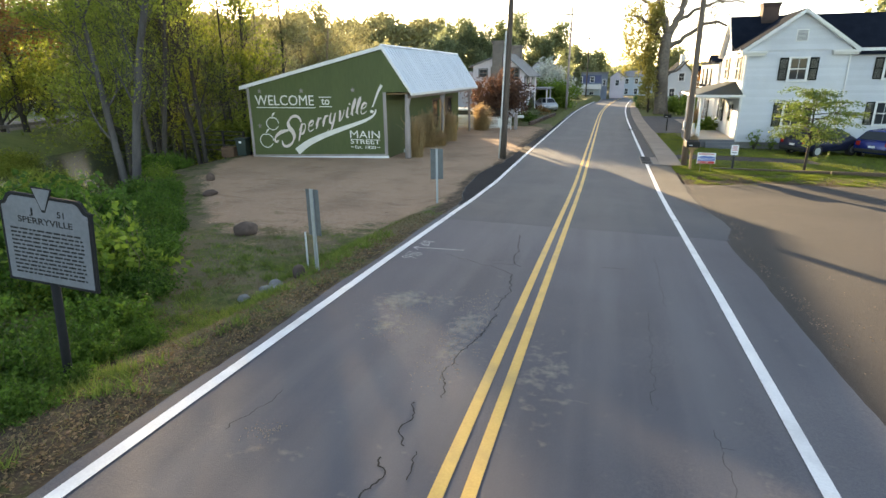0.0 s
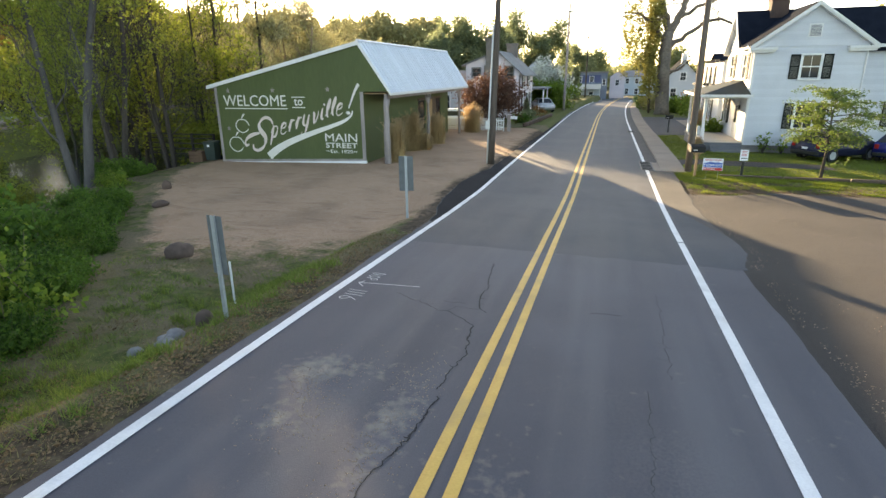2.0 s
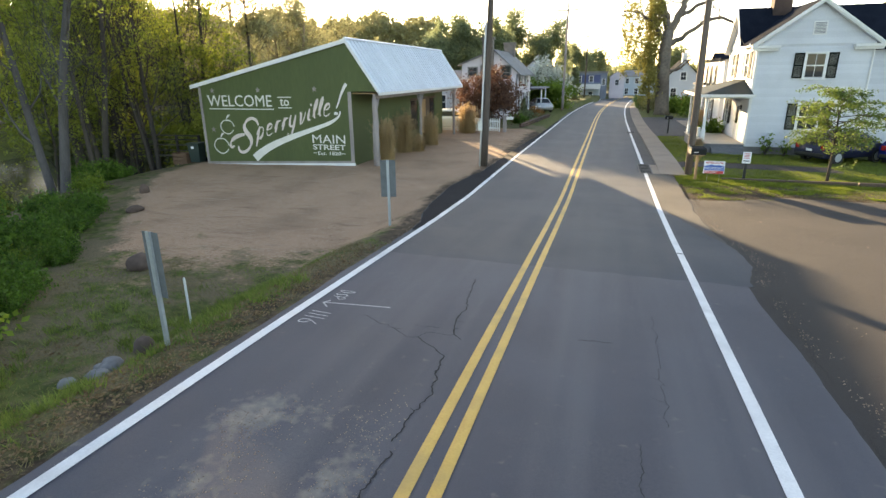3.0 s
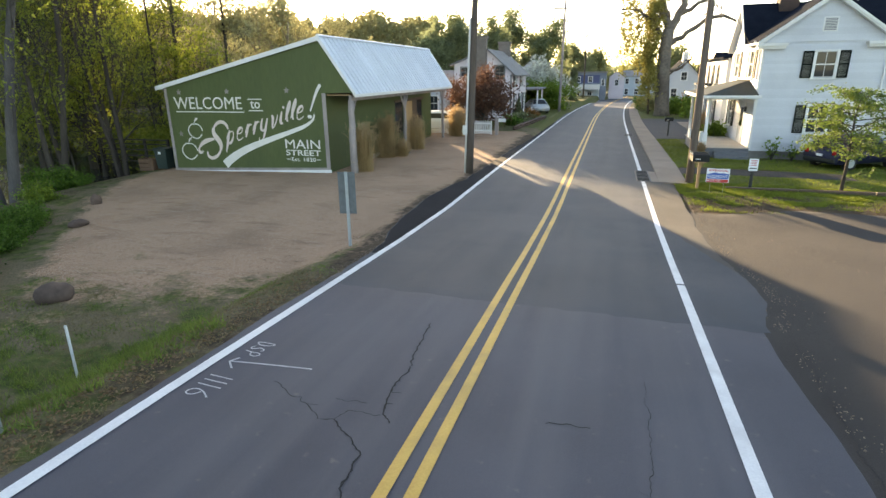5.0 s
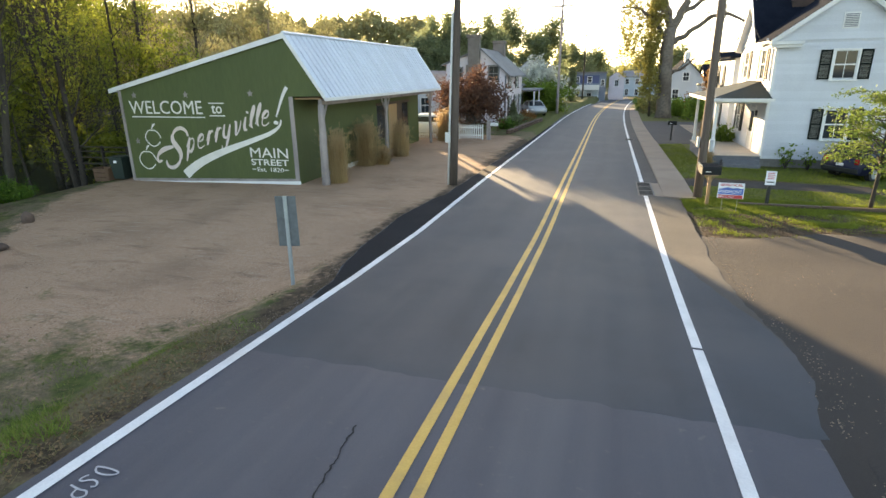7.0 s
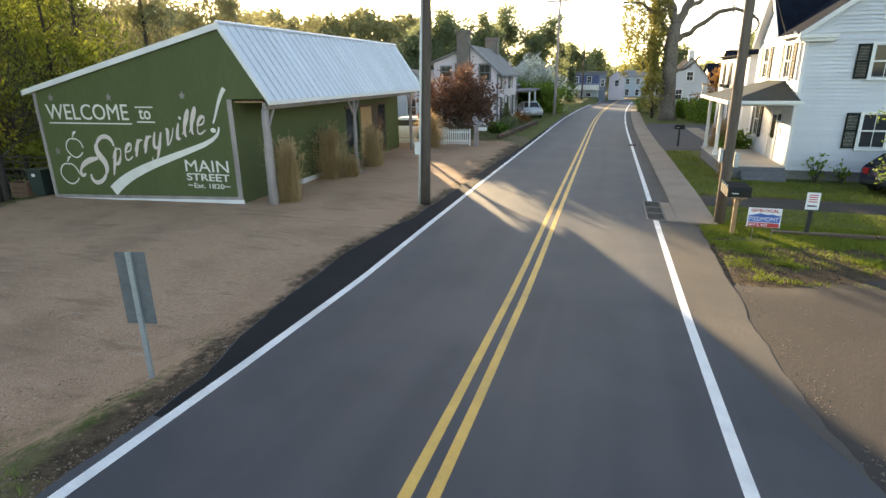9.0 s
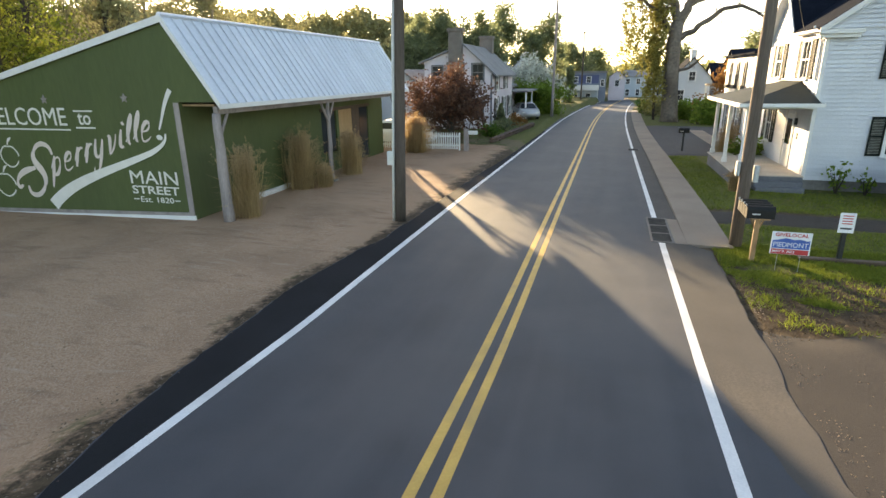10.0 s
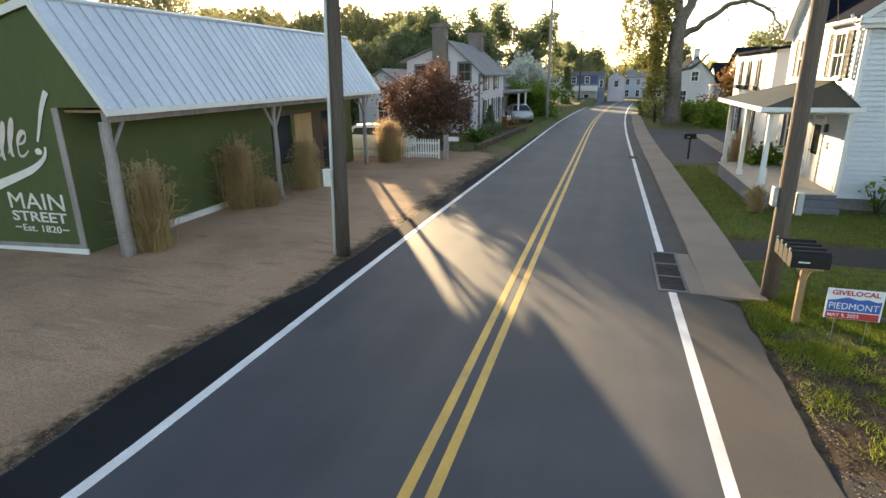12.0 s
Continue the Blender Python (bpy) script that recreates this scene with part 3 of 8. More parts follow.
# ---- ground ----
def ground_mat():
    """Grass, dirt and gravel, told apart by the masks that lie on the sheet, with ragged edges."""
    m = bpy.data.materials.new("ground_cover")
    m.use_nodes = True
    t = m.node_tree
    n, link = t.nodes, t.links.new
    bsdf = n["Principled BSDF"]
    bsdf.inputs["Roughness"].default_value = 0.95
    bsdf.inputs["Specular IOR Level"].default_value = 0.15
    geo = n.new("ShaderNodeNewGeometry")

    def tex(scale, detail=4, stretch=None):
        q = n.new("ShaderNodeTexNoise")
        q.inputs["Scale"].default_value, q.inputs["Detail"].default_value = scale, detail
        if stretch:
            p = n.new("ShaderNodeMapping")
            p.inputs["Scale"].default_value, p.inputs["Rotation"].default_value = stretch, (0, 0, 0.2)
            link(geo.outputs["Position"], p.inputs["Vector"])
            link(p.outputs[0], q.inputs["Vector"])
        else:
            link(geo.outputs["Position"], q.inputs["Vector"])
        return q.outputs[0]

    def rng(src, a, b, lo=0.0, hi=1.0):
        q = n.new("ShaderNodeMapRange")
        for k, v in (("From Min", a), ("From Max", b), ("To Min", lo), ("To Max", hi)):
            q.inputs[k].default_value = v
        link(src, q.inputs["Value"])
        return q.outputs[0]

    def mix(f, x, y):
        q = n.new("ShaderNodeMix")
        q.data_type = "RGBA"
        link(f, q.inputs[0])
        for src, k in ((x, 6), (y, 7)):
            if isinstance(src, tuple):
                q.inputs[k].default_value = (*src, 1)
            else:
                link(src, q.inputs[k])
        return q.outputs[2]

    def add(a, b, s=1.0):
        q = n.new("ShaderNodeMath")
        q.operation = "MULTIPLY_ADD"
        link(b, q.inputs[0])
        q.inputs[1].default_value = s
        link(a, q.inputs[2])
        return q.outputs[0]

    def mask(name):
        a = n.new("ShaderNodeAttribute")
        a.attribute_name = name
        ragged = add(a.outputs["Fac"], rng(tex(1.3, 6), 0.2, 0.8, -0.5, 0.5), 0.9)
        return rng(add(ragged, rng(tex(9, 4), 0.25, 0.75, -0.5, 0.5), 0.5), 0.28, 0.72)

    fine, mid, big = tex(28, 5), tex(5, 5), tex(0.5, 4)
    grass = mix(rng(mid, 0.35, 0.65), (0.045, 0.062, 0.016), (0.11, 0.125, 0.035))
    straw = mix(rng(fine, 0.3, 0.7), (0.10, 0.082, 0.046), (0.195, 0.152, 0.092))
    grass = mix(rng(add(big, tex(2.4, 5), 0.8), 0.80, 0.96), grass, straw)
    grass = mix(mask("lush"), grass, mix(rng(mid, 0.3, 0.7), (0.055, 0.07, 0.016), (0.125, 0.13, 0.034)))
    dirt = mix(rng(mid, 0.35, 0.65), (0.038, 0.027, 0.018), (0.095, 0.066, 0.042))
    dirt = mix(rng(fine, 0.5, 0.72), dirt, (0.12, 0.086, 0.054))
    gravel = mix(rng(fine, 0.3, 0.7), (0.30, 0.178, 0.110), (0.50, 0.318, 0.210))
    gravel = mix(rng(tex(0.45, 7), 0.46, 0.80), gravel, (0.25, 0.155, 0.10))
    gravel = mix(rng(tex(2.2, 8, (0.45, 1.6, 1)), 0.56, 0.80), gravel, (0.22, 0.135, 0.088))
    gravel = mix(rng(tex(3.1, 8, (0.3, 2.0, 1)), 0.60, 0.85), gravel, (0.46, 0.33, 0.24))
    gravel = mix(rng(tex(75, 2), 0.62, 0.70), gravel, (0.62, 0.50, 0.40))
    gravel = mix(rng(tex(48, 2), 0.66, 0.72), gravel, (0.16, 0.11, 0.08))
    col = mix(mask("dirt"), grass, dirt)
    col = mix(mask("gravel"), col, gravel)
    link(col, bsdf.inputs["Base Color"])
    bp = n.new("ShaderNodeBump")
    bp.inputs["Strength"].default_value, bp.inputs["Distance"].default_value = 0.6, 0.03
    link(add(mid, fine, 0.6), bp.inputs["Height"])
    link(bp.outputs[0], bsdf.inputs["Normal"])
    return m


def shoulder(y):
    """Left edge of the asphalt: tight to the line, then the widened mouth of the forecourt."""
    edge = float(np.interp(y, (14.5, 17.4, 18.4, 19.8, 21.5, 23.5, 25.5, 27.2, 30, 40, 60), (-4.38, -4.40, -4.72, -4.96, -5.12, -5.27, -5.10, -4.86, -4.78, -4.7, -4.6)))
    return edge + 0.07 * noise.noise((y * 0.9, 7, 0)) + 0.05 * noise.noise((y * 4, 7, 2)) + 0.02 * noise.noise((y * 13, 7, 5))


def bank_x(y):
    """How far out the brush of the stream bank begins."""
    return -float(np.interp(y, (0, 5, 8, 11, 14, 18, 22, 26), (7.2, 7.5, 8.6, 10.6, 13.0, 16.5, 19.6, 21.5)))


def gravel_mask(x, y):
    """The shop's forecourt: from the road's shoulder to the bank of the stream."""
    if x > -4.4:
        return 0.0
    near = smooth(y, 8.6 + 0.6 * max(0, x + 12), 18.0 + 0.20 * max(0, x + 12))
    bank = smooth(x, bank_x(y) + 0.3, bank_x(y) + 2.2)
    rim = 0.15 + 0.85 * smooth(shoulder(y) - x, 0.0, 1.15)
    return near * bank * rim * (1 - smooth(y, 46.5, 48.5))


def dirt_mask(x, y):
    if x > 3.3:
        front = smooth(y, 22.6, 23.6) * (1 - smooth(y, 26.3, 28.9)) * (1 - 0.35 * smooth(x, 5.5, 9.5))
        path = 0.8 * smooth(y, 31.4, 32.0) * (1 - smooth(y, 33.4, 34.2)) * (1 - smooth(x, 6.5, 9.5))
        return max(front, path) if y < 36 else 0.0
    edge = (0.6 + 1.0 * smooth(y, 15, 17)) * (1 - smooth(shoulder(y) - x, 0.3, 0.9)) if x > -7.5 and y < 46 else 0.0
    near = 0.7 * (1 - smooth(y, 5.5, 8.5)) * (1 - smooth(-x, 7.5, 9)) if x < -4 else 0.0
    return max(edge, near, 0.45 * smooth(-x, 15, 24))


def lush_mask(x, y):
    """The mown lawns on the far side of the street."""
    if x < 0:
        return 0.85 * smooth(y, 49, 53) * (1 - smooth(y, 120, 140)) * smooth(x, -16, -12)
    return smooth(x, 3.2, 3.8) * smooth(y, 25.5, 26.5) * (1 - smooth(y, 95, 110))


def sheet(name, xs, ys, height, material, masks=()):
    """A sheet over a grid of x and y."""
    me = bpy.data.meshes.new(name)
    nx, ny = len(xs), len(ys)
    me.from_pydata([(x, y, height(x, y)) for y in ys for x in xs], [], [(j * nx + i, j * nx + i + 1, (j + 1) * nx + i + 1, (j + 1) * nx + i) for j in range(ny - 1) for i in range(nx - 1)])
    me.materials.append(material)
    for key, f in masks:
        at = me.attributes.new(key, "FLOAT", "POINT")
        at.data.foreach_set("value", [f(x, y) for y in ys for x in xs])
    me.shade_smooth()
    return new(name, me)


def steps(*runs):
    out = [runs[0][0]]
    for a, b, s in runs:
        out += [a + (b - a) * (i + 1) / max(1, round((b - a) / s)) for i in range(max(1, round((b - a) / s)))]
    return out


ground = sheet("ground", steps((-2500, -300, 400), (-300, -60, 20), (-60, -24, 1.5), (-24, 12, 0.4), (12, 30, 1.5), (30, 300, 20), (300, 2500, 400)),
               steps((-1500, -100, 300), (-100, -8, 8), (-8, 50, 0.4), (50, 110, 2), (110, 400, 20), (400, 4000, 600)), ground_z, ground_mat(), (("gravel", gravel_mask), ("dirt", dirt_mask), ("lush", lush_mask)))
tagged(ground, "grassy and gravelly ground sloping to a stream", "ground", kind="structure")


# ---- road ----
def strip(name, left, right, y0, y1, material, up=0.0, step=0.6, across=6, thick=0.0):
    """A band along the road between two offsets from its straight line."""
    ny = max(1, round((y1 - y0) / step))
    ys = [y0 + (y1 - y0) * i / ny for i in range(ny + 1)]
    verts, faces = [], []
    for y in ys:
        a, b = left(y) if callable(left) else left, right(y) if callable(right) else right
        for k in range(across + 1):
            x = a + (b - a) * k / across
            verts.append((x + road_x(y), y, road_z(y) + fall(x + road_x(y)) + (up(y) if callable(up) else up)))
    w = across + 1
    faces = [(j * w + i, j * w + i + 1, (j + 1) * w + i + 1, (j + 1) * w + i) for j in range(ny) for i in range(across)]
    if thick:
        base = len(verts)
        verts += [(x, y, z - thick) for x, y, z in verts]
        for j in range(ny):
            for i in (0, across):
                p, q = j * w + i, (j + 1) * w + i
                faces.append((p, q, q + base, p + base))
        for j in (0, ny):
            faces += [(j * w + i, j * w + i + 1, j * w + i + 1 + base, j * w + i + base) for i in range(across)]
    me = bpy.data.meshes.new(name)
    me.from_pydata(verts, [], faces)
    bm = bmesh.new()
    bm.from_mesh(me)
    bmesh.ops.recalc_face_normals(bm, faces=bm.faces)
    bm.to_mesh(me)
    bm.free()
    me.materials.append(material)
    return me


def wobble(base, amount, scale, seed):
    return lambda y: base + amount * noise.noise((y * scale, seed, 0.5)) + 0.4 * amount * noise.noise((y * scale * 5, seed, 1.5))


def kerb_side(y):
    """Right edge of the newer asphalt, ragged where it meets the parking lot."""
    wide = 0.42 * (1 - smooth(y, 28.4, 29.1)) + 0.30 * smooth(y, 14.6, 16) * (1 - smooth(y, 16.5, 20))
    return 2.72 + wide + (0.10 * noise.noise((y * 0.8, 4, 0)) + 0.06 * noise.noise((y * 3.5, 4, 1))) * (1 if y < 29 else 0.2)


road = tagged(new("road", strip("road", shoulder, kerb_side, 14.5, 420, M["asphalt"], 0.0, step=0.2, across=30, thick=0.12)), "dark asphalt main street with painted lines", "road", kind="structure")
for v in road.data.vertices:
    if abs(v.co.y - 14.5) < 0.01:
        v.co.y += 0.16 * noise.noise((v.co.x * 1.1, 3, 8)) + 0.06 * noise.noise((v.co.x * 5, 3, 9)) - 0.12
old_road = tagged(new("road_old_surface", strip("road_old_surface", wobble(-4.40, 0.05, 0.7, 2), wobble(3.05, 0.05, 0.6, 4), -30, 15.0, M["old_asphalt"], -0.006, step=0.25, across=26, thick=0.12)), "older, cracked grey asphalt of the main street", "road", kind="structure")
tagged(new("road_shoulder", strip("road_shoulder", lambda y: shoulder(y) + 0.02, -4.238, 16.6, 60, M["fresh_asphalt"], 0.004, step=0.2, across=2)), "fresh black asphalt shoulder beside the edge line", "road", kind="structure")


def right_line(y):
    """Middle of the right edge line, which closes in a little down the street."""
    return float(np.interp(y, (16, 24, 28, 44), (2.10, 2.07, 2.05, 2.02)))


def middle(y):
    """The double line wanders a little to the right as the street goes on."""
    return float(np.interp(y, (-10, 4, 10, 16, 24, 40), (-1.03, -1.015, -0.98, -0.955, -0.90, -0.89)))


tagged(new("road_margin", strip("road_margin", lambda y: right_line(y) + 0.06 + (kerb_side(y) - 0.03 - right_line(y) - 0.06) * (1 - smooth(y + 0.9 * noise.noise((y * 1.1, 6, 6)), 17.2, 23.0)), lambda y: kerb_side(y) - 0.01, 17.0, 28.95, M["dusty_asphalt"], 0.003, step=0.2, across=2)), "dusty brownish asphalt margin outside the edge line", "road", kind="structure")
tagged(new("edge_line", strip("edge_line", -4.235, -4.085, -30, 420, M["white_paint"], 0.005, across=1)), "white painted edge line on the road", "road marking", "painted road lines", "structure")
for y0, y1 in ((-30, 16.45), (16.52, 28.93), (31.55, 48.9), (49.8, 66.0), (66.5, 84.0), (84.5, 420)):
    tagged(new("edge_line", strip("edge_line", lambda y: right_line(y) - 0.073, lambda y: right_line(y) + 0.073, y0, y1, M["white_paint"], 0.005, across=1)), "white painted edge line on the road", "road marking", "painted road lines", "structure")
for x in (-0.1325, 0.1325):
    tagged(new("centre_line", strip("centre_line", lambda y: middle(y) + x - 0.062, lambda y: middle(y) + x + 0.062, -30, 420, M["yellow_paint"], 0.005, across=1)), "yellow painted double centre line", "road marking", "painted road lines", "structure")

# wide asphalt lot in front of the white house
lot = sheet("parking_lot", steps((2.3, 7, 0.4), (7, 60, 3)), steps((-60, -8, 4), (-8, 22, 0.5), (22, 26.2, 0.2)), lambda x, y: road_z(y) + fall(x) - 0.007 - 0.13 * smooth(y, 24.9 + 0.4 * noise.noise((x * 0.6, 3, 3)) - 1.5 * (1 - smooth(x, 4.0, 6.5)), 26.0 + 0.4 * noise.noise((x * 0.6, 3, 3)) - 0.8 * (1 - smooth(x, 4.0, 6.5))), M["lot_asphalt"])
tagged(lot, "worn brownish asphalt parking lot beside the road", "parking lot", kind="structure")

# gutter, sidewalk, kerb and the driveway apron
tagged(new("gutter", strip("gutter", 2.135, 2.72, 31.6, 95, M["dusty_asphalt"], 0.008, across=1)), "dusty gutter strip beside the sidewalk", "gutter", kind="structure")
tagged(new("gutter", strip("gutter", 2.37, 2.72, 28.96, 31.6, M["walk"], 0.008, across=1)), "worn concrete strip between drain and sidewalk", "gutter", kind="structure")


def walk_rise(y):
    """The sidewalk climbs from the lot and dips where the driveway crosses it."""
    return 0.012 + 0.075 * smooth(y, 29.0, 33.5) - 0.055 * smooth(y, 47.5, 50) * (1 - smooth(y, 68, 70.5))


side = thing("sidewalk", "brownish concrete sidewalk along the main street", "sidewalk", kind="structure")
y = 28.97
while y < 95:
    part("slab", strip("slab", 2.66, 3.72, y, min(95, y + 1.8295), M["walk"], walk_rise, step=0.46, across=2, thick=0.16), M["walk"], side)
    y += 1.83
tagged(sheet("gravel_drive", steps((3.74, 10.5, 0.5)), steps((31.5, 33.5, 0.25)), lambda x, y: ground_z(x, y) + 0.012 - 0.05 * (1 - smooth(min(y - 31.5, 33.5 - y), 0, 0.3)), M["lot_asphalt"]), "worn grey drive crossing the lawn", "driveway", kind="structure")
tagged(sheet("driveway", steps((3.73, 14.0, 0.5)), steps((47.3, 69.3, 0.5)), lambda x, y: ground_z(x, y) + 0.03 - 0.1 * (1 - smooth(min(y - 47.3, 69.3 - y), 0, 0.4)), M["gutter"]), "dark asphalt driveway crossing the sidewalk", "driveway", kind="structure")

tagged(sheet("concrete_pad", steps((6.85, 8.3, 0.4)), steps((52.6, 64.6, 1.0)), lambda x, y: ground_z(x, y) + 0.05 - 0.1 * (x > 8.25), M["walk"]), "pale concrete parking pad beside the driveway", "parking pad", kind="structure")


# drain grates let into the road's edge
def drain(y0, count, length, width=0.52):
    d = thing("drain_grate", "black iron storm drain grates in a pale rim", "drain", (right_line(y0) + 0.03 + road_x(y0), y0, road_z(y0) + fall(2.14) + 0.004), group="storm drains")
    total = count * length
    bm = bmesh.new()
    h = width / 2 + 0.05
    box(bm, -h, -0.05, -0.05, -h + 0.05, total + 0.05, 0.02)
    box(bm, h - 0.05, -0.05, -0.05, h, total + 0.05, 0.02)
    for k in range(count + 1):
        box(bm, -h + 0.05, k * length - 0.035, -0.05, h - 0.05, k * length + 0.035, 0.018)
    part("rim", bm, M["iron_frame"], d)
    for k in range(count):
        bm = bmesh.new()
        for i in range(9):
            u = k * length + 0.06 + (length - 0.12) * i / 8
            box(bm, -width / 2, u - 0.018, -0.04, width / 2, u + 0.018, 0.008)
        box(bm, -width / 2, k * length + 0.04, -0.06, width / 2, (k + 1) * length - 0.04, -0.035)
        part("grate", bm, M["iron"], d)


drain(29.0, 3, 0.83, 0.46)
drain(49.0, 1, 0.75)


# cracks in the old surface: thin, wandering, slightly sunken bands
def ribbon(pts, width, up, taper=True):
    verts, faces = [], []
    for i, (x, y) in enumerate(pts):
        q = pts[min(i + 1, len(pts) - 1)]
        p = pts[max(i - 1, 0)]
        d = Vector((q[0] - p[0], q[1] - p[1], 0)).normalized()
        nrm = Vector((-d.y, d.x, 0)) * width * (0.5 if not taper else 0.25 + 0.5 * abs(noise.noise((x * 9, y * 9, 4))))
        for s in (-1, 1):
            verts.append((x + s * nrm.x, y + s * nrm.y, road_z(y) + fall(x + s * nrm.x) + up))
    faces = [(2 * i, 2 * i + 1, 2 * i + 3, 2 * i + 2) for i in range(len(pts) - 1)]
    return verts, faces


def crack(way, width, seed):
    """A jagged crack along a broken line, thinning out towards its ends."""
    rnd = random.Random(seed)
    pts, off = [], 0.0
    for (xa, ya), (xb, yb) in zip(way, way[1:]):
        d = math.hypot(xb - xa, yb - ya)
        n = max(2, int(d / 0.04))
        for i in range(n):
            u = i / n
            off = 0.72 * off + rnd.gauss(0, 0.013)
            pts.append((xa + (xb - xa) * u - off * (yb - ya) / d, ya + (yb - ya) * u + off * (xb - xa) / d))
    pts.append(way[-1])
    runs = [(pts, width)]
    for k in range(4, len(pts) - 4):
        if rnd.random() < 0.035:
            side, lean = rnd.choice((-1, 1)), rnd.uniform(-0.8, 0.8)
            runs.append(([(pts[k][0] + side * 0.03 * q + rnd.gauss(0, 0.006), pts[k][1] + lean * 0.03 * q + rnd.gauss(0, 0.008)) for q in range(rnd.randint(3, 6))], width * 0.6))
    verts, faces = [], []
    for run, wide in runs:
        v, f = ribbon(run, wide, 0.003)
        faces += [tuple(len(verts) + q for q in g) for g in f]
        verts += v
    me = bpy.data.meshes.new("crack")
    me.from_pydata(verts, [], faces)
    me.materials.append(M["crack"])
    ob = new("crack", me)
    ob.parent = old_road


# the long crack beside the double line, and the net that joins it
crack(((-1.85, 2.4), (-1.75, 3.41), (-1.68, 3.73), (-1.79, 3.95)), 0.026, 11)
crack(((-1.47, 3.72), (-1.46, 3.88), (-1.5, 4.13)), 0.018, 12)
crack(((-1.64, 4.17), (-1.77, 4.38), (-1.78, 4.51), (-1.71, 4.66), (-1.8, 4.95)), 0.02, 13)
crack(((-1.53, 5.13), (-1.69, 5.7), (-1.65, 5.94), (-1.59, 6.5)), 0.02, 14)
crack(((-1.59, 6.5), (-1.51, 6.78), (-1.48, 7.05), (-1.45, 7.41), (-1.45, 7.76)), 0.024, 15)
crack(((-1.5, 7.9), (-1.46, 8.17), (-1.46, 8.49), (-1.38, 8.87), (-1.49, 9.41), (-1.5, 9.83), (-1.65, 9.95), (-2.02, 10.27)), 0.024, 16)
crack(((-2.02, 10.27), (-2.21, 10.24), (-2.4, 10.42), (-2.59, 10.52), (-3.1, 10.8)), 0.016, 17)
crack(((-2.02, 10.27), (-1.97, 10.51), (-1.75, 10.51), (-1.6, 10.52)), 0.012, 18)
crack(((-1.45, 10.39), (-1.58, 10.49), (-1.64, 10.88), (-1.68, 11.21), (-1.65, 11.6), (-1.76, 12.0), (-1.78, 12.57), (-1.85, 13.12)), 0.026, 19)
crack(((-2.22, 10.67), (-1.84, 10.7)), 0.013, 20)
crack(((0.14, 10.9), (0.27, 10.94), (0.44, 10.95), (0.6, 10.96)), 0.02, 21)
crack(((-3.43, 3.89), (-3.37, 4.18), (-3.34, 4.54), (-3.32, 4.74)), 0.012, 22)
# cracks of the other lane
crack(((0.75, 5.6), (0.85, 8.6)), 0.008, 24)
crack(((1.35, 3.4), (1.3, 5.4)), 0.008, 25)
crack(((1.15, 9.0), (1.22, 12.2)), 0.009, 26)
crack(((3.2, 3.0), (3.12, 7.2), (3.1, 9.4)), 0.015, 27)
crack(((3.18, 10.6), (3.4, 14.2)), 0.018, 28)
crack(((3.7, 12.0), (6.4, 12.7)), 0.012, 29)


def worn(x, y):
    """Where dappled sun is painted pale on the old surface, along with traffic scuffs."""
    spots = ((-3.1, 7.9, 0.26, 0.42, 0.85), (-2.45, 8.1, 0.5, 0.2, 0.45), (-2.9, 6.8, 0.3, 0.4, 0.45), (-1.75, 7.2, 0.2, 0.6, 0.7), (-1.7, 6.3, 0.22, 0.5, 0.4), (-0.5, 6.0, 0.35, 1.2, 0.35), (-2.85, 3.8, 0.18, 0.1, 0.6))
    return sum(m * math.exp(-((x - a) / p) ** 2 - ((y - b) / q) ** 2) for a, b, p, q, m in spots)


sunlit_scuffs = old_road.data.attributes.new("worn", "FLOAT", "POINT")
sunlit_scuffs.data.foreach_set("value", [worn(v.co.x, v.co.y) for v in old_road.data.vertices])


# utility locating marks sprayed on the road
marks = thing("sprayed_marking", "white sprayed surveyor's line, arrow and numerals on the asphalt", "road marking", kind="structure")


def stroke(pts, width=0.026):
    for k in range(3):
        pts = [pts[0]] + [(a[0] + (b[0] - a[0]) * u, a[1] + (b[1] - a[1]) * u) for a, b in zip(pts, pts[1:]) for u in (0.25, 0.75)] + [pts[-1]]
    verts, faces = ribbon(pts, width, 0.006, False)
    me = bpy.data.meshes.new("stroke")
    me.from_pydata(verts, [], faces)
    part("stroke", me, None, marks)
    me.materials.append(M["chalk"])


stroke([(-2.82, 11.22), (-3.4, 11.16), (-3.94, 11.09)])
stroke([(-3.87, 11.21), (-3.94, 11.09)])
stroke([(-3.94, 11.09), (-3.88, 11.02), (-3.79, 10.93)])


def glyph(y0, h, pts, foot=-3.93):
    """A sprayed sign whose top points to the lane's middle, read towards the older asphalt."""
    stroke([(foot + h * v, y0 - 0.14 * u) for u, v in pts], 0.02)


for k in range(3):
    glyph(10.71 - 0.11 * k, 0.34, [(0.0, 0.0), (0.12, 0.5), (0.2, 1.0)])
glyph(10.40, 0.32, [(1.15, 1.0), (0.45, 0.65), (0.1, 0.25), (0.5, 0.0), (1.1, 0.05), (1.15, 0.35), (0.5, 0.55)])
glyph(11.72, 0.28, [(0.1, 0.0), (0.0, 0.45), (0.1, 0.95), (0.35, 1.0), (0.65, 0.7), (0.65, 0.2), (0.1, 0.0)])
glyph(11.60, 0.24, [(0.1, 0.15), (0.6, 0.0), (0.8, 0.2), (0.4, 0.5), (0.45, 0.8), (0.85, 1.0), (1.0, 0.8)])
glyph(11.44, 0.26, [(0.1, 0.0), (0.3, 0.5), (0.2, 0.8), (0.6, 1.0), (1.0, 0.8), (0.85, 0.45), (0.3, 0.4)])

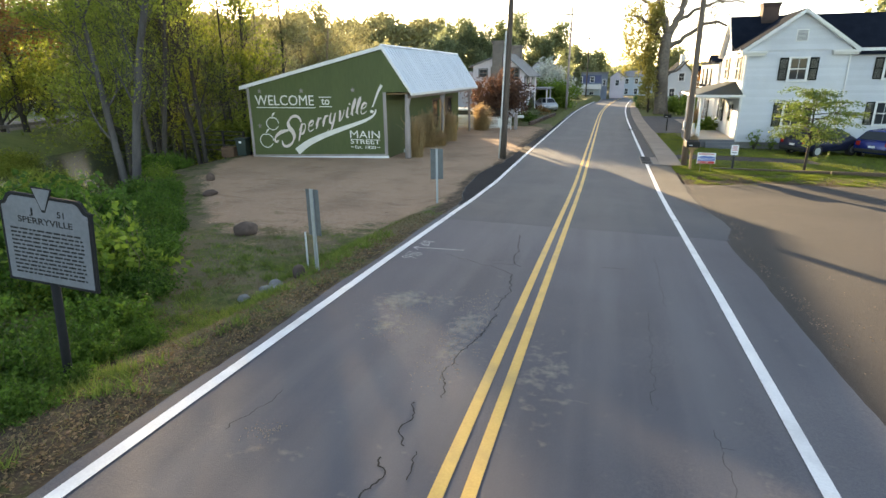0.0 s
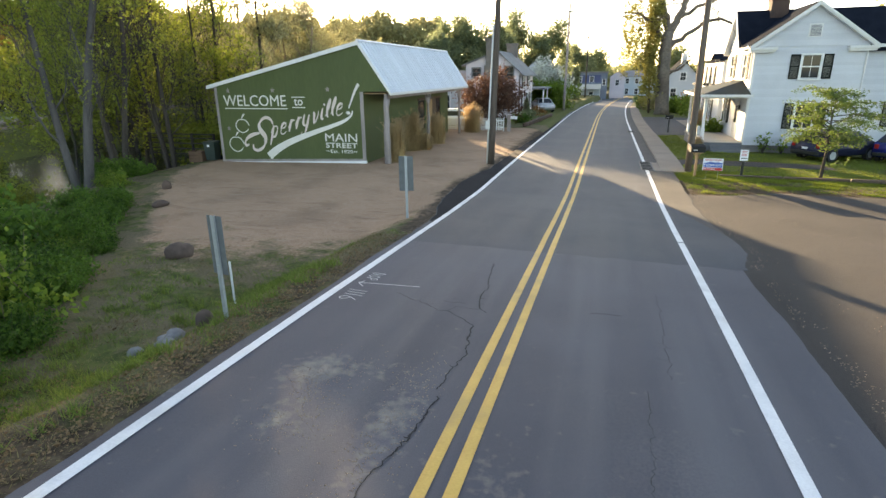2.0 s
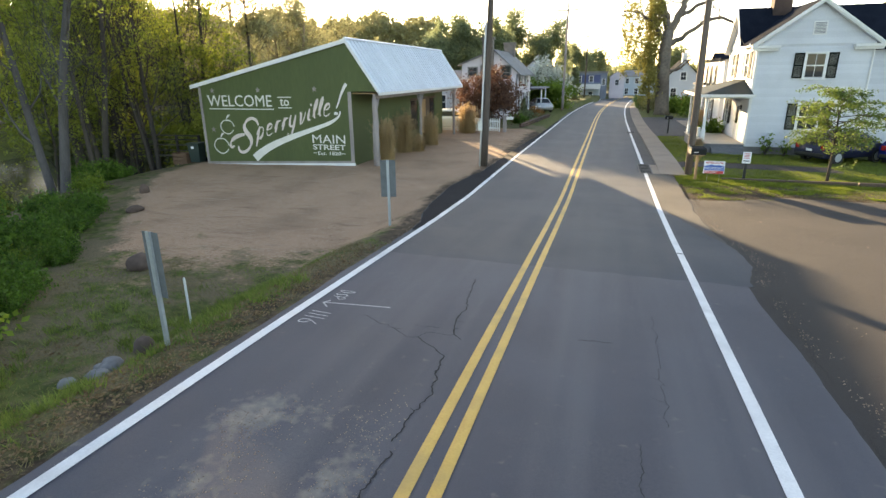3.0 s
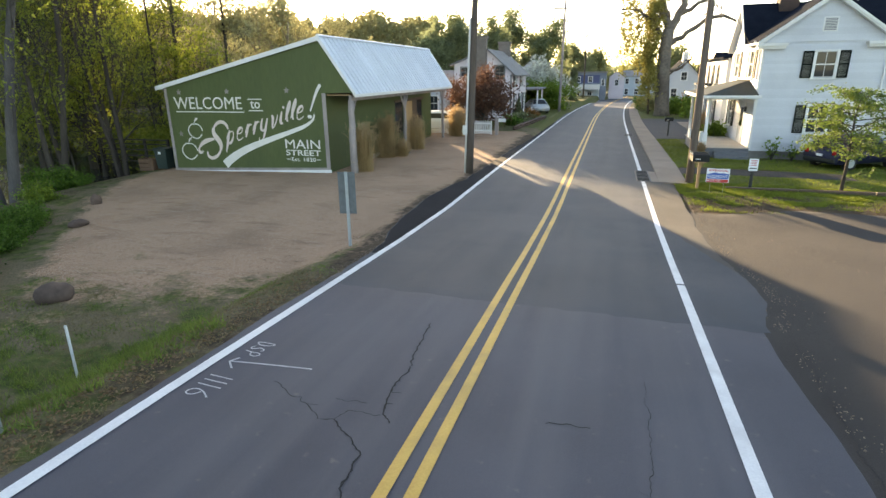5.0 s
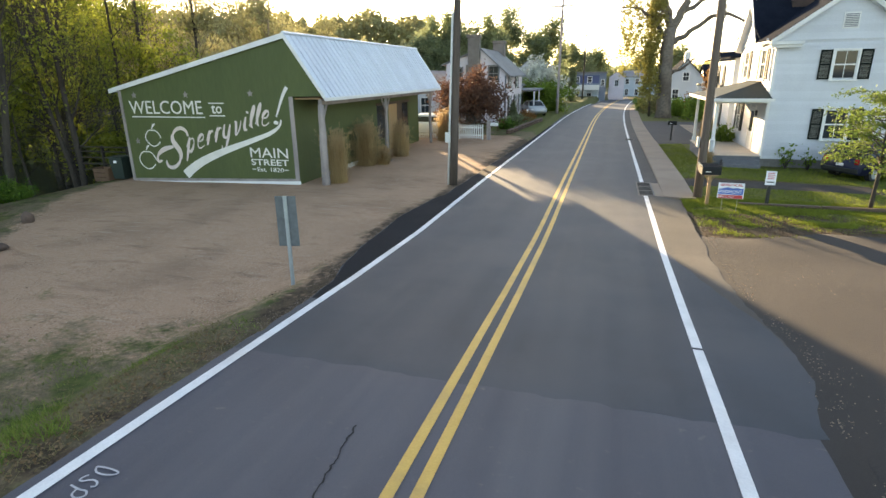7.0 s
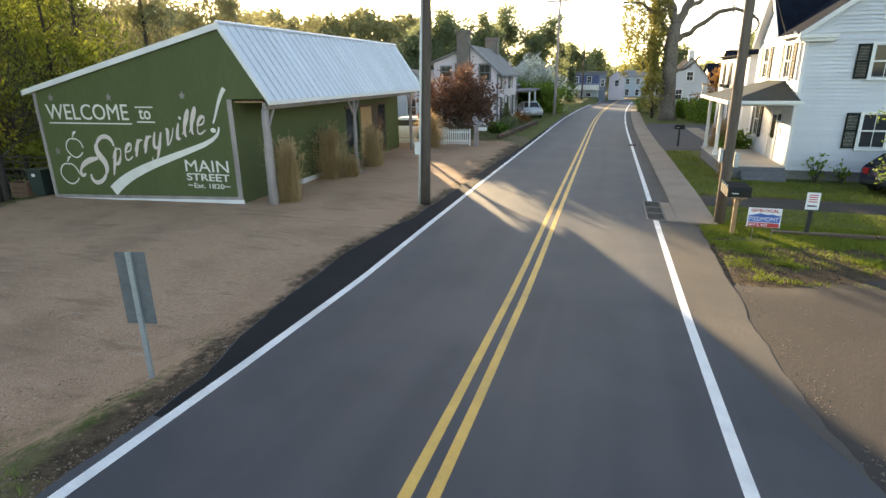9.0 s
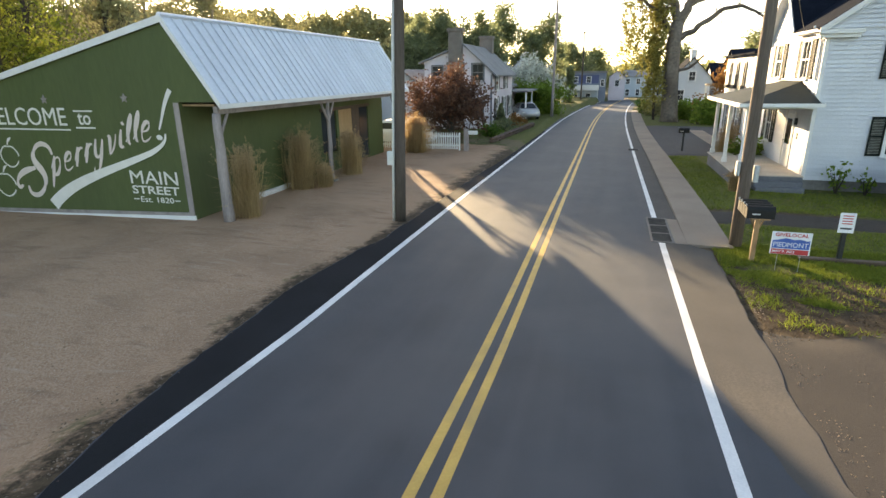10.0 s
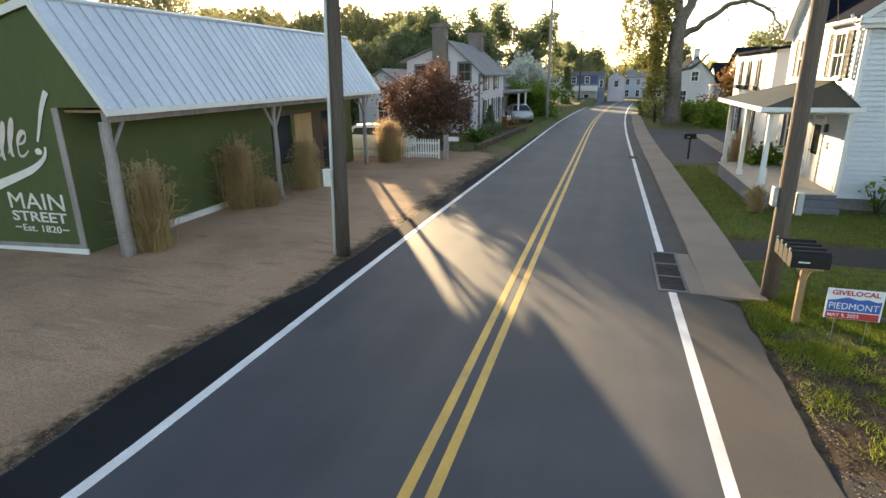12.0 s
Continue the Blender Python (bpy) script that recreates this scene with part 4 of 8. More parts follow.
# ---- the painted shop ----
shop = thing("shop", "green wooden shop with painted welcome wall, porch and metal roof", "building", (0, 0, 0.22))
WX0, WX1, PX, WY0, WY1 = -19.75, -11.32, -10.18, 28.03, 43.1
RIDGE, EAVE, BACK = (-11.45, 5.66), (-9.88, 3.34), (-20.2, 3.66)
bm = bmesh.new()
prism(bm, [(WX0, WY0, -0.5), (WX1, WY0, -0.5), (WX1, WY0, 3.36), (-9.97, WY0, 3.36), (RIDGE[0], WY0, RIDGE[1] - 0.07), (WX0, WY0, 3.62)], (0, 0.16, 0))
part("wall", bm, M["green_wall"], shop, "green gable wall painted with a welcome sign")
bm = bmesh.new()
prism(bm, [(WX0, WY1 - 0.16, -0.5), (WX1, WY1 - 0.16, -0.5), (WX1, WY1 - 0.16, 3.36), (-9.97, WY1 - 0.16, 3.36), (RIDGE[0], WY1 - 0.16, RIDGE[1] - 0.07), (WX0, WY1 - 0.16, 3.62)], (0, 0.16, 0))
part("wall", bm, M["green_wall"], shop)
for y0, z0, y1, z1 in ((WY0 + 0.16, -0.5, 36.3, 3.5), (41.2, -0.5, WY1 - 0.16, 3.5), (36.3, 2.62, 41.2, 3.5), (36.3, -0.5, 37.7, 0.75), (37.7, -0.5, 37.95, 2.62)):
    block("wall", (WX1 - 0.16, y0, z0, WX1, y1, z1), M["green_wall"], shop)
block("wall", (WX0, WY0 + 0.16, -0.6, WX0 + 0.16, WY1 - 0.16, 3.5), M["green_wall"], shop)
block("window", (WX1 - 0.1, 36.36, 0.8, WX1 - 0.05, 37.64, 2.57), M["glass"], shop, label="dark shop window")
for k, (a, b, m) in enumerate(((37.98, 39.35, "tan_wood"), (39.38, 40.2, "brown_wood"), (40.23, 41.15, "glass"))):
    d = block("door" if k < 2 else "window", (WX1 - 0.1, a, 0.06, WX1 - 0.03, b, 2.55), M[m], shop, 0.008, ("tan wooden double door", "dark brown door", "dark shop window")[k])
block("lintel", (WX1, 36.2, 2.56, WX1 + 0.05, 41.3, 2.70), M["brown_wood"], shop)
block("sill", (WX1 + 0.004, 30.5, -0.2, WX1 + 0.10, 33.9, 0.07), M["white_trim"], shop, 0.01, "white painted sill board")
block("corner_board", (WX1 - 0.16, WY0 - 0.03, -0.3, WX1 + 0.02, WY0 - 0.002, 3.35), M["grey_wood"], shop, label="weathered corner board")
block("corner_board", (WX0 - 0.02, WY0 - 0.03, -0.4, WX0 + 0.12, WY0 - 0.002, 3.6), M["grey_wood"], shop, label="weathered corner board")
bm = bmesh.new()
prism(bm, [(WX0 - 0.05, WY0 - 0.05, -0.5), (WX1 + 0.06, WY0 - 0.05, -0.5), (WX1 + 0.06, WY0 - 0.05, 0.03), (WX0 - 0.05, WY0 - 0.05, -0.28)], (0, 0.045, 0))
part("sill", bm, M["white_trim"], shop, "pale concrete sill below the painted wall")
bm = bmesh.new()
prism(bm, [(WX0, WY0 - 0.035, -0.34), (WX1 - 0.16, WY0 - 0.035, -0.03), (WX1 - 0.16, WY0 - 0.035, 0.12), (WX0, WY0 - 0.035, -0.16)], (0, 0.03, 0))
part("base_board", bm, M["grey_wood"], shop)
# roof slabs
bm = bmesh.new()
prism(bm, [(RIDGE[0], WY0 - 0.07, RIDGE[1]), (BACK[0], WY0 - 0.07, BACK[1]), (BACK[0], WY0 - 0.07, BACK[1] - 0.12), (RIDGE[0], WY0 - 0.07, RIDGE[1] - 0.14)], (0, WY1 - WY0 + 0.35, 0))
part("roof", bm, M["roof_metal"], shop, "shallow metal back slope")
bm = bmesh.new()
prism(bm, [(RIDGE[0] + 0.003, WY0 - 0.05, RIDGE[1] - 0.02), (EAVE[0], WY0 - 0.05, EAVE[1] - 0.02), (EAVE[0], WY0 - 0.05, EAVE[1] - 0.14), (RIDGE[0] + 0.003, WY0 - 0.05, RIDGE[1] - 0.16)], (0, WY1 - WY0 + 0.3, 0))
part("roof_deck", bm, M["white_trim"], shop)
slope = Vector((EAVE[0] - RIDGE[0], 0, EAVE[1] - RIDGE[1]))
# white rake and eave boards
bm = bmesh.new()
for y in (WY0 - 0.10, WY1 + 0.28):
    prism(bm, [(RIDGE[0], y, RIDGE[1] + 0.02), (EAVE[0] + 0.03, y, EAVE[1] + 0.0), (EAVE[0] + 0.03, y, EAVE[1] - 0.17), (RIDGE[0], y, RIDGE[1] - 0.17)], (0, 0.03, 0))
    prism(bm, [(RIDGE[0], y, RIDGE[1] + 0.02), (RIDGE[0], y, RIDGE[1] - 0.17), (BACK[0], y, BACK[1] - 0.16), (BACK[0], y, BACK[1] + 0.02)], (0, 0.03, 0))
box(bm, EAVE[0] + 0.004, WY0 - 0.07, EAVE[1] - 0.16, EAVE[0] + 0.03, WY1 + 0.28, EAVE[1] - 0.03)
part("fascia", bm, M["white_trim"], shop, "white rake and eave boards")
bm = bmesh.new()
tube(bm, [(RIDGE[0], WY0 - 0.09, RIDGE[1] + 0.02), (RIDGE[0], WY1 + 0.3, RIDGE[1] + 0.02)], [0.07, 0.07], 8)
part("ridge_cap", bm, M["roof_metal"], shop)
block("soffit", (WX1, WY0 + 0.16, 3.24, PX - 0.06, WY1 - 0.16, 3.30), M["warm_wood"], shop, label="wooden porch ceiling")
block("beam", (PX - 0.12, WY0 + 0.16, 3.02, PX + 0.04, WY1 - 0.16, 3.24), M["grey_wood"], shop, 0.01, "weathered porch beam")
# porch posts with braces: rough round timbers
for k, y in enumerate((28.14, 34.8, 42.1)):
    bm = bmesh.new()
    z0 = ground_z(PX, y) - 0.32
    rnd = random.Random(k)
    tube(bm, [(PX + rnd.gauss(0, 0.012), y + rnd.gauss(0, 0.012), z0 + (3.04 - z0) * i / 8) for i in range(9)], [(0.17 if k == 0 else 0.10) * (1 - 0.035 * i) * rnd.uniform(0.94, 1.06) for i in range(9)], 10)
    post = part("porch_post", bm, M["grey_wood"], shop, "rough round porch post", True)
    for s in (-1, 1):
        if k == 0 and s < 0:
            continue
        bm = bmesh.new()
        tube(bm, [(PX, y + 0.05 * s, 2.35), (PX, y + 0.3 * s, 2.72), (PX, y + 0.52 * s, 3.05)], [0.05, 0.045, 0.045], 7)
        part("brace", bm, M["grey_wood"], post, "", True)
    if k == 1:
        block("foot", (PX - 0.2, y - 0.2, z0, PX + 0.2, y + 0.2, z0 + 0.16), M["stone_wall"], post, 0.02)


# ---- lettering on the painted wall ----
def bounds(me):
    v = np.empty(len(me.vertices) * 3, dtype=np.float32)
    me.vertices.foreach_get("co", v)
    v = v.reshape(-1, 3)
    return v[:, 0].min(), v[:, 0].max(), v[:, 1].max()


def spell(parent, body, x, y, z, width, height, material, offset=0.01, shear=0.0, thick=0.004, name="letter", rise=0.0):
    """A word of a given width and height on a south-facing sheet, a mesh a letter."""
    lo, hi, top = bounds(text_mesh(body, 1.0, material, shear, offset, thick))
    for i, ch in enumerate(body):
        if ch == " ":
            continue
        me = text_mesh(ch, 1.0, material, shear, offset, thick)
        a, b, _ = bounds(me)
        right = bounds(text_mesh(body[: i + 1], 1.0, material, shear, offset, thick))[1]
        left = right - (b - a)
        ob = new(name, me)
        ob.parent = parent
        u = (left - lo) / (hi - lo) * width
        ob.matrix_basis = Matrix.Translation((x + u, y, z + rise * u)) @ Matrix.Rotation(radians(90), 4, "X") @ Matrix.Diagonal((width / (hi - lo), height / top, 1, 1)) @ Matrix.Translation((-a, 0, 0))


white = M["sign_white"]
WF = WY0 - 0.006
spell(shop, "WELCOME", -19.30, WF, 2.66, 3.72, 0.54, white, 0.0)
spell(shop, "to", -15.13, WF, 2.70, 0.5, 0.34, white)
for a, b, z in ((-19.25, -15.5, 2.53), (-15.25, -14.5, 3.10), (-15.25, -14.5, 2.60)):
    block("bar", (a, WY0 - 0.010, z - 0.022, b, WY0 - 0.002, z + 0.022), white, shop)
spell(shop, "MAIN", -13.51, WF, 0.94, 1.76, 0.40, white, 0.0)
spell(shop, "STREET", -13.51, WF, 0.63, 1.76, 0.25, white, 0.014)
spell(shop, "Est. 1820", -13.25, WF, 0.37, 1.24, 0.17, white, 0.004)
for a, b in ((-13.51, -13.31), (-11.97, -11.77)):
    block("bar", (a, WY0 - 0.010, 0.44, b, WY0 - 0.002, 0.47), white, shop)


layer = itertools.count()


def swash(pts, widths, name="swash", paint=white):
    """A band of changing width painted on the wall; each coat lies a little over the last."""
    coat = WY0 - 0.008 - 0.0007 * next(layer)
    bm = bmesh.new()
    up, lo = [], []
    for i, (px, pz) in enumerate(pts):
        q, p = pts[min(i + 1, len(pts) - 1)], pts[max(i - 1, 0)]
        d = Vector((q[0] - p[0], 0, q[1] - p[1])).normalized()
        nrm = Vector((-d.z, 0, d.x)) * widths[i] / 2
        up.append(bm.verts.new((px - 0.15 + nrm.x, coat, pz - 0.03 + nrm.z)))
        lo.append(bm.verts.new((px - 0.15 - nrm.x, coat, pz - 0.03 - nrm.z)))
    for i in range(len(pts) - 1):
        bm.faces.new((up[i], up[i + 1], lo[i + 1], lo[i]))
    return part(name, bm, paint, shop)


def bezier(a, b, c, d, n=16):
    return [tuple((1 - t) ** 3 * p + 3 * (1 - t) ** 2 * t * q + 3 * (1 - t) * t * t * r + t ** 3 * s for p, q, r, s in zip(a, b, c, d)) for t in (i / n for i in range(n + 1))]


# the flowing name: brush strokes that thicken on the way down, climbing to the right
def script(x, z, size, strokes):
    """A letter of brushed strokes; each is four control points in letter units and a width."""
    for pts, wide in strokes:
        line = bezier(*[(x + size * (px + 0.28 * pz), z + size * pz) for px, pz in pts], n=12)
        swash(line, [size * wide * (0.35 + 0.65 * math.sin(math.pi * (0.08 + 0.84 * i / 12))) for i in range(13)], "letter_stroke", M["script_paint"])


UP, DOWN = 0.10, 0.20
GLYPHS = {
    "p": ([(((0.0, 0.35), (0.06, 0.55), (0.12, 0.75), (0.18, 1.0)), UP), (((0.18, 1.02), (0.17, 0.5), (0.16, 0.0), (0.15, -0.62)), DOWN), (((0.16, 0.75), (0.4, 1.12), (0.62, 0.95), (0.58, 0.5)), UP), (((0.58, 0.55), (0.55, 0.1), (0.36, -0.05), (0.18, 0.1)), DOWN)], 0.66),
    "e": ([(((0.05, 0.5), (0.3, 0.45), (0.5, 0.6), (0.44, 0.85)), UP), (((0.44, 0.84), (0.34, 1.1), (0.02, 0.85), (0.06, 0.42)), DOWN), (((0.06, 0.45), (0.06, -0.1), (0.35, -0.08), (0.6, 0.25)), UP)], 0.56),
    "r": ([(((0.0, 0.3), (0.06, 0.55), (0.1, 0.8), (0.16, 1.0)), UP), (((0.16, 1.0), (0.15, 0.7), (0.14, 0.3), (0.13, 0.0)), DOWN), (((0.14, 0.5), (0.2, 0.85), (0.32, 1.05), (0.48, 0.92)), 0.14)], 0.48),
    "y": ([(((0.06, 1.0), (0.0, 0.3), (0.1, -0.05), (0.38, 0.2)), DOWN), (((0.48, 1.0), (0.46, 0.4), (0.46, -0.1), (0.38, -0.45)), DOWN), (((0.38, -0.4), (0.25, -0.75), (0.0, -0.7), (0.06, -0.4)), UP)], 0.62),
    "v": ([(((0.02, 0.85), (0.15, 1.1), (0.16, 0.5), (0.22, 0.0)), DOWN), (((0.22, 0.0), (0.4, 0.15), (0.52, 0.6), (0.48, 1.0)), UP)], 0.56),
    "i": ([(((0.08, 1.0), (0.04, 0.5), (0.06, -0.05), (0.3, 0.2)), DOWN), (((0.12, 1.22), (0.14, 1.26), (0.16, 1.3), (0.18, 1.34)), 0.2)], 0.32),
    "l": ([(((0.0, 0.25), (0.2, 0.7), (0.34, 1.35), (0.22, 1.6)), UP), (((0.22, 1.6), (0.06, 1.5), (0.0, 0.2), (0.3, 0.15)), DOWN)], 0.34),
}
x, z, size = -16.55, 1.10, 0.62
for ch in "perryville":
    strokes, step = GLYPHS[ch]
    script(x, z, size, strokes)
    x += step * size * 1.42
    z += step * size * 1.42 * 0.30
script(-17.75, 0.42, 1.0, [(((1.05, 1.35), (0.95, 1.75), (0.35, 1.85), (0.25, 1.35)), 0.16), (((0.25, 1.4), (0.2, 0.95), (0.85, 0.9), (0.78, 0.38)), 0.26), (((0.78, 0.42), (0.7, -0.1), (0.1, -0.15), (0.05, 0.3)), 0.16), (((0.35, 0.9), (0.0, 0.85), (-0.3, 0.75), (-0.42, 0.5)), 0.2), (((-0.42, 0.52), (-0.5, 0.25), (-0.3, 0.15), (-0.2, 0.32)), 0.14)])
sw = bezier((-16.7, 0.12), (-15.7, 0.98), (-14.2, 1.28), (-12.4, 1.92)) + bezier((-12.4, 1.92), (-12.0, 2.1), (-11.75, 2.25), (-11.76, 2.5), 8)[1:]
swash(sw, [0.36 * (1 - i / 25) ** 1.1 + 0.05 for i in range(len(sw))])
swash(bezier((-11.95, 2.62), (-11.75, 3.0), (-11.65, 3.4), (-11.36, 3.74), 8), [0.06 + 0.012 * i for i in range(9)], "stroke")
swash(bezier((-12.08, 2.36), (-12.0, 2.42), (-11.95, 2.40), (-11.9, 2.34), 4), [0.10, 0.14, 0.15, 0.14, 0.10], "dot")
for cx, cz, r in ((-18.62, 0.72, 0.40), (-18.14, 1.68, 0.36)):
    ring = [(cx + r * (1 + 0.10 * math.cos(2 * a)) * math.cos(a), cz + r * (1 - 0.14 * math.exp(-((a - math.pi / 2) / 0.35) ** 2)) * math.sin(a)) for a in (k * math.tau / 28 for k in range(27))]
    swash(ring, [0.05] * 27, "apple_outline")
    swash(bezier((cx, cz + r), (cx + 0.03, cz + r + 0.12), (cx + 0.1, cz + r + 0.2), (cx + 0.22, cz + r + 0.24), 6), [0.05, 0.05, 0.06, 0.09, 0.1, 0.06, 0.02], "apple_stem")
for cx, cz in ((-18.95, 3.42), (-16.3, 3.44), (-13.2, 3.48), (-19.15, 1.5)):
    bm = bmesh.new()
    prism(bm, [(cx + (0.14 if k % 2 == 0 else 0.06) * math.sin(k * math.pi / 5), WY0 - 0.03, cz + (0.14 if k % 2 == 0 else 0.06) * math.cos(k * math.pi / 5)) for k in range(10)], (0, 0.025, 0))
    part("star", bm, M["grey_wood"], shop, "small tan wooden star")


# standing-seam panels, laid side by side on the front slope
bm = bmesh.new()
run = slope.length + 0.03
box(bm, 0.022, 0, -0.01, 0.383, run, 0.014)
box(bm, -0.011, 0, -0.012, 0.011, run, 0.052)
panel_mesh = finish("roof_panel", bm, M["roof_metal"])
down = slope.normalized()
side_way = Vector((0, 1, 0))
lift_way = side_way.cross(down)
if lift_way.z < 0:
    lift_way = -lift_way
frame_m = Matrix((side_way, down, lift_way)).transposed().to_4x4()
for k in range(38):
    ob = new("roof_panel", panel_mesh)
    ob.parent = shop
    ob.matrix_basis = Matrix.Translation((RIDGE[0], WY0 - 0.06 + k * 0.405, RIDGE[1] - 0.012)) @ frame_m


# ---- window with shutters for the houses ----
def sash(parent, x, y, z, w, h, facing, shutters=None, trim="white_trim", panes=(2, 2)):
    """A window on a wall whose outer face passes through (x, y); facing 's' looks to -y, 'w' to -x, 'e' to +x."""
    win = new("window")
    win.parent = parent
    win.matrix_basis = pose(x, y, z, 0, 0, {"s": 0, "w": -90, "e": 90}[facing])
    bm = bmesh.new()
    box(bm, -w / 2 + 0.02, -0.012, 0.02, w / 2 - 0.02, 0.01, h - 0.02)
    part("pane", bm, M["glass"], win, "dark reflecting window pane")
    bm = bmesh.new()
    t = 0.09
    box(bm, -w / 2 - t, -0.05, -0.06, -w / 2, 0.0, h + t)
    box(bm, w / 2, -0.05, -0.06, w / 2 + t, 0.0, h + t)
    box(bm, -w / 2, -0.05, h, w / 2, 0.0, h + t)
    box(bm, -w / 2 - t - 0.03, -0.09, -0.12, w / 2 + t + 0.03, 0.0, -0.06)
    box(bm, -w / 2, -0.035, h / 2 - 0.03, w / 2, -0.012, h / 2 + 0.03)
    for s in (-1, 1):
        box(bm, s * w / 2 - (0.04 if s > 0 else 0), -0.032, -0.06, s * w / 2 + (0 if s > 0 else 0.04), -0.012, h)
    for i in range(1, panes[0]):
        u = -w / 2 + w * i / panes[0]
        box(bm, u - 0.012, -0.026, 0, u + 0.012, -0.012, h)
    part("frame", bm, M[trim], win)
    if shutters:
        for s in (-1, 1):
            bm = bmesh.new()
            a = s * (w / 2 + t + 0.01 + 0.23)
            box(bm, a - 0.23, -0.045, -0.05, a - 0.18, -0.003, h + 0.05)
            box(bm, a + 0.18, -0.045, -0.05, a + 0.23, -0.003, h + 0.05)
            for q in (-0.05, h / 2 - 0.04, h - 0.03):
                box(bm, a - 0.18, -0.045, q, a + 0.18, -0.003, q + 0.08)
            k = 0.05
            while k < h - 0.05:
                box(bm, a - 0.18, -0.036, k, a + 0.18, -0.012, k + 0.035)
                k += 0.055
            part("shutter", bm, M[shutters], win, "louvred dark shutter")
    return win


# ---- the white house ----
house = thing("white_house", "two-storey white clapboard house with dark shingle roof and porch", "house", (0, 0, -0.13))
GX, GH, GZ = 10.35, 2.69, 7.78       # front wing with its gable: middle, half width, top of its wall
HX0, HX1, HY0, WING, HY1, HZ, RY, RZ = 7.66, 19.5, 38.2, 41.2, 45.2, 5.85, 43.15, 8.02
for x1, y0, y1 in ((GX + GH, HY0, WING), (HX1, WING, HY1)):
    block("foundation", (HX0 + 0.02, y0 + 0.02, -0.6, x1 - 0.02, y1 + (0.015 if y1 == WING else -0.02), 0.42), M["stone_wall"], house)
bm = bmesh.new()
prism(bm, [(HX0, WING, 0.42), (HX0, HY1, 0.42), (HX0, HY1, HZ), (HX0, RY, RZ - 0.14), (HX0, WING, HZ)], (HX1 - HX0, 0, 0))
part("wall", bm, M["siding"], house)
block("wall", (HX0 + 0.002, HY0, 0.42, GX + GH, WING - 0.002, HZ), M["siding"], house)
bm = bmesh.new()
prism(bm, [(GX - GH, HY0 + 0.001, HZ), (GX + GH, HY0 + 0.001, HZ), (GX, HY0 + 0.001, GZ)], (0, 3.5, 0))
part("gable", bm, M["siding"], house)
# roofs: the main one, steep, and the wing's two slopes that run into it
rs = (RZ - HZ - 0.06) / (RY - WING)
for x0, x1, y in ((HX0 - 0.32, GX + 3.0, WING + 0.02), (GX + 3.0, HX1 + 0.36, WING - 0.28), (HX0 - 0.32, HX1 + 0.36, HY1 + 0.28)):
    z = HZ + 0.06 + rs * ((y - WING) if y < RY else (HY1 - y))
    bm = bmesh.new()
    prism(bm, [(x0, y, z), (x0, RY, RZ), (x0, RY, RZ - 0.14), (x0, y, z - 0.13)], (x1 - x0, 0, 0))
    part("roof", bm, M["slate"], house, "dark shingle main roof")
    if x0 < HX0:
        bm = bmesh.new()
        prism(bm, [(x0 + 0.02, y, z - 0.135), (x0 + 0.02, RY, RZ - 0.145), (x0 + 0.02, RY, RZ - 0.17), (x0 + 0.02, y, z - 0.16)], (HX0 - x0 - 0.02, 0, 0))
        part("soffit", bm, M["white_trim"], house)
gs = (GZ - HZ) / GH
for s in (-1, 1):
    e = GX + s * (GH + 0.32)
    ze = HZ - 0.32 * gs + 0.16
    bm = bmesh.new()
    prism(bm, [(GX, HY0 - 0.33, GZ + 0.17), (e, HY0 - 0.33, ze), (e, WING + 0.05, ze), (GX, RY - 0.1, GZ + 0.17)], (0, 0, -0.11))
    part("roof", bm, M["slate"], house, "dark shingle roof of the front wing")
bm = bmesh.new()
for s in (-1, 1):
    e = GX + s * (GH + 0.33)
    ze = HZ - 0.33 * gs + 0.14
    prism(bm, [(GX, HY0 - 0.36, GZ + 0.16), (e, HY0 - 0.36, ze), (e, HY0 - 0.36, ze - 0.13), (GX, HY0 - 0.36, GZ + 0.01)], (0, 0.03, 0))
    prism(bm, [(GX, HY0 - 0.325, GZ + 0.04), (e, HY0 - 0.325, ze - 0.12), (e, HY0 - 0.325, ze - 0.22), (GX, HY0 - 0.325, GZ - 0.06)], (0, 0.32, 0))
    a, b = sorted((e, e - s * 1.35))
    box(bm, a, HY0 - 0.36, ze - 0.20, b, HY0 - 0.003, ze - 0.06, 0.01)
    box(bm, a + 0.06, HY0 - 0.26, ze - 0.32, b - 0.06, HY0 - 0.003, ze - 0.20)
part("cornice", bm, M["white_trim"], house, "white gable cornice with returns")
block("eave_board", (GX + GH + 0.35, WING - 0.30, HZ - 0.16, HX1, WING - 0.003, HZ + 0.02), M["white_trim"], house)
block("eave_gutter", (HX0 - 0.34, HY0 - 0.02, HZ - 0.20, HX0 - 0.02, WING - 0.02, HZ - 0.09), M["white_trim"], house, 0.02, "white eaves gutter")
bm = bmesh.new()
prism(bm, [(HX0 - 0.34, WING - 0.12, HZ + 0.02), (HX0 - 0.34, RY, RZ + 0.02), (HX0 - 0.34, HY1 + 0.28, HZ - 0.22), (HX0 - 0.34, HY1 + 0.28, HZ - 0.38), (HX0 - 0.34, RY, RZ - 0.16), (HX0 - 0.34, WING - 0.12, HZ - 0.14)], (0.05, 0, 0))
part("rake_board", bm, M["white_trim"], house)
for x, y in ((HX0 - 0.012, HY0 - 0.03), (HX0 - 0.03, HY1)):
    block("corner_board", (x - 0.005, y - 0.005, 0.42, x + 0.13, y + 0.13, HZ - 0.16), M["white_trim"], house)
bm = bmesh.new()
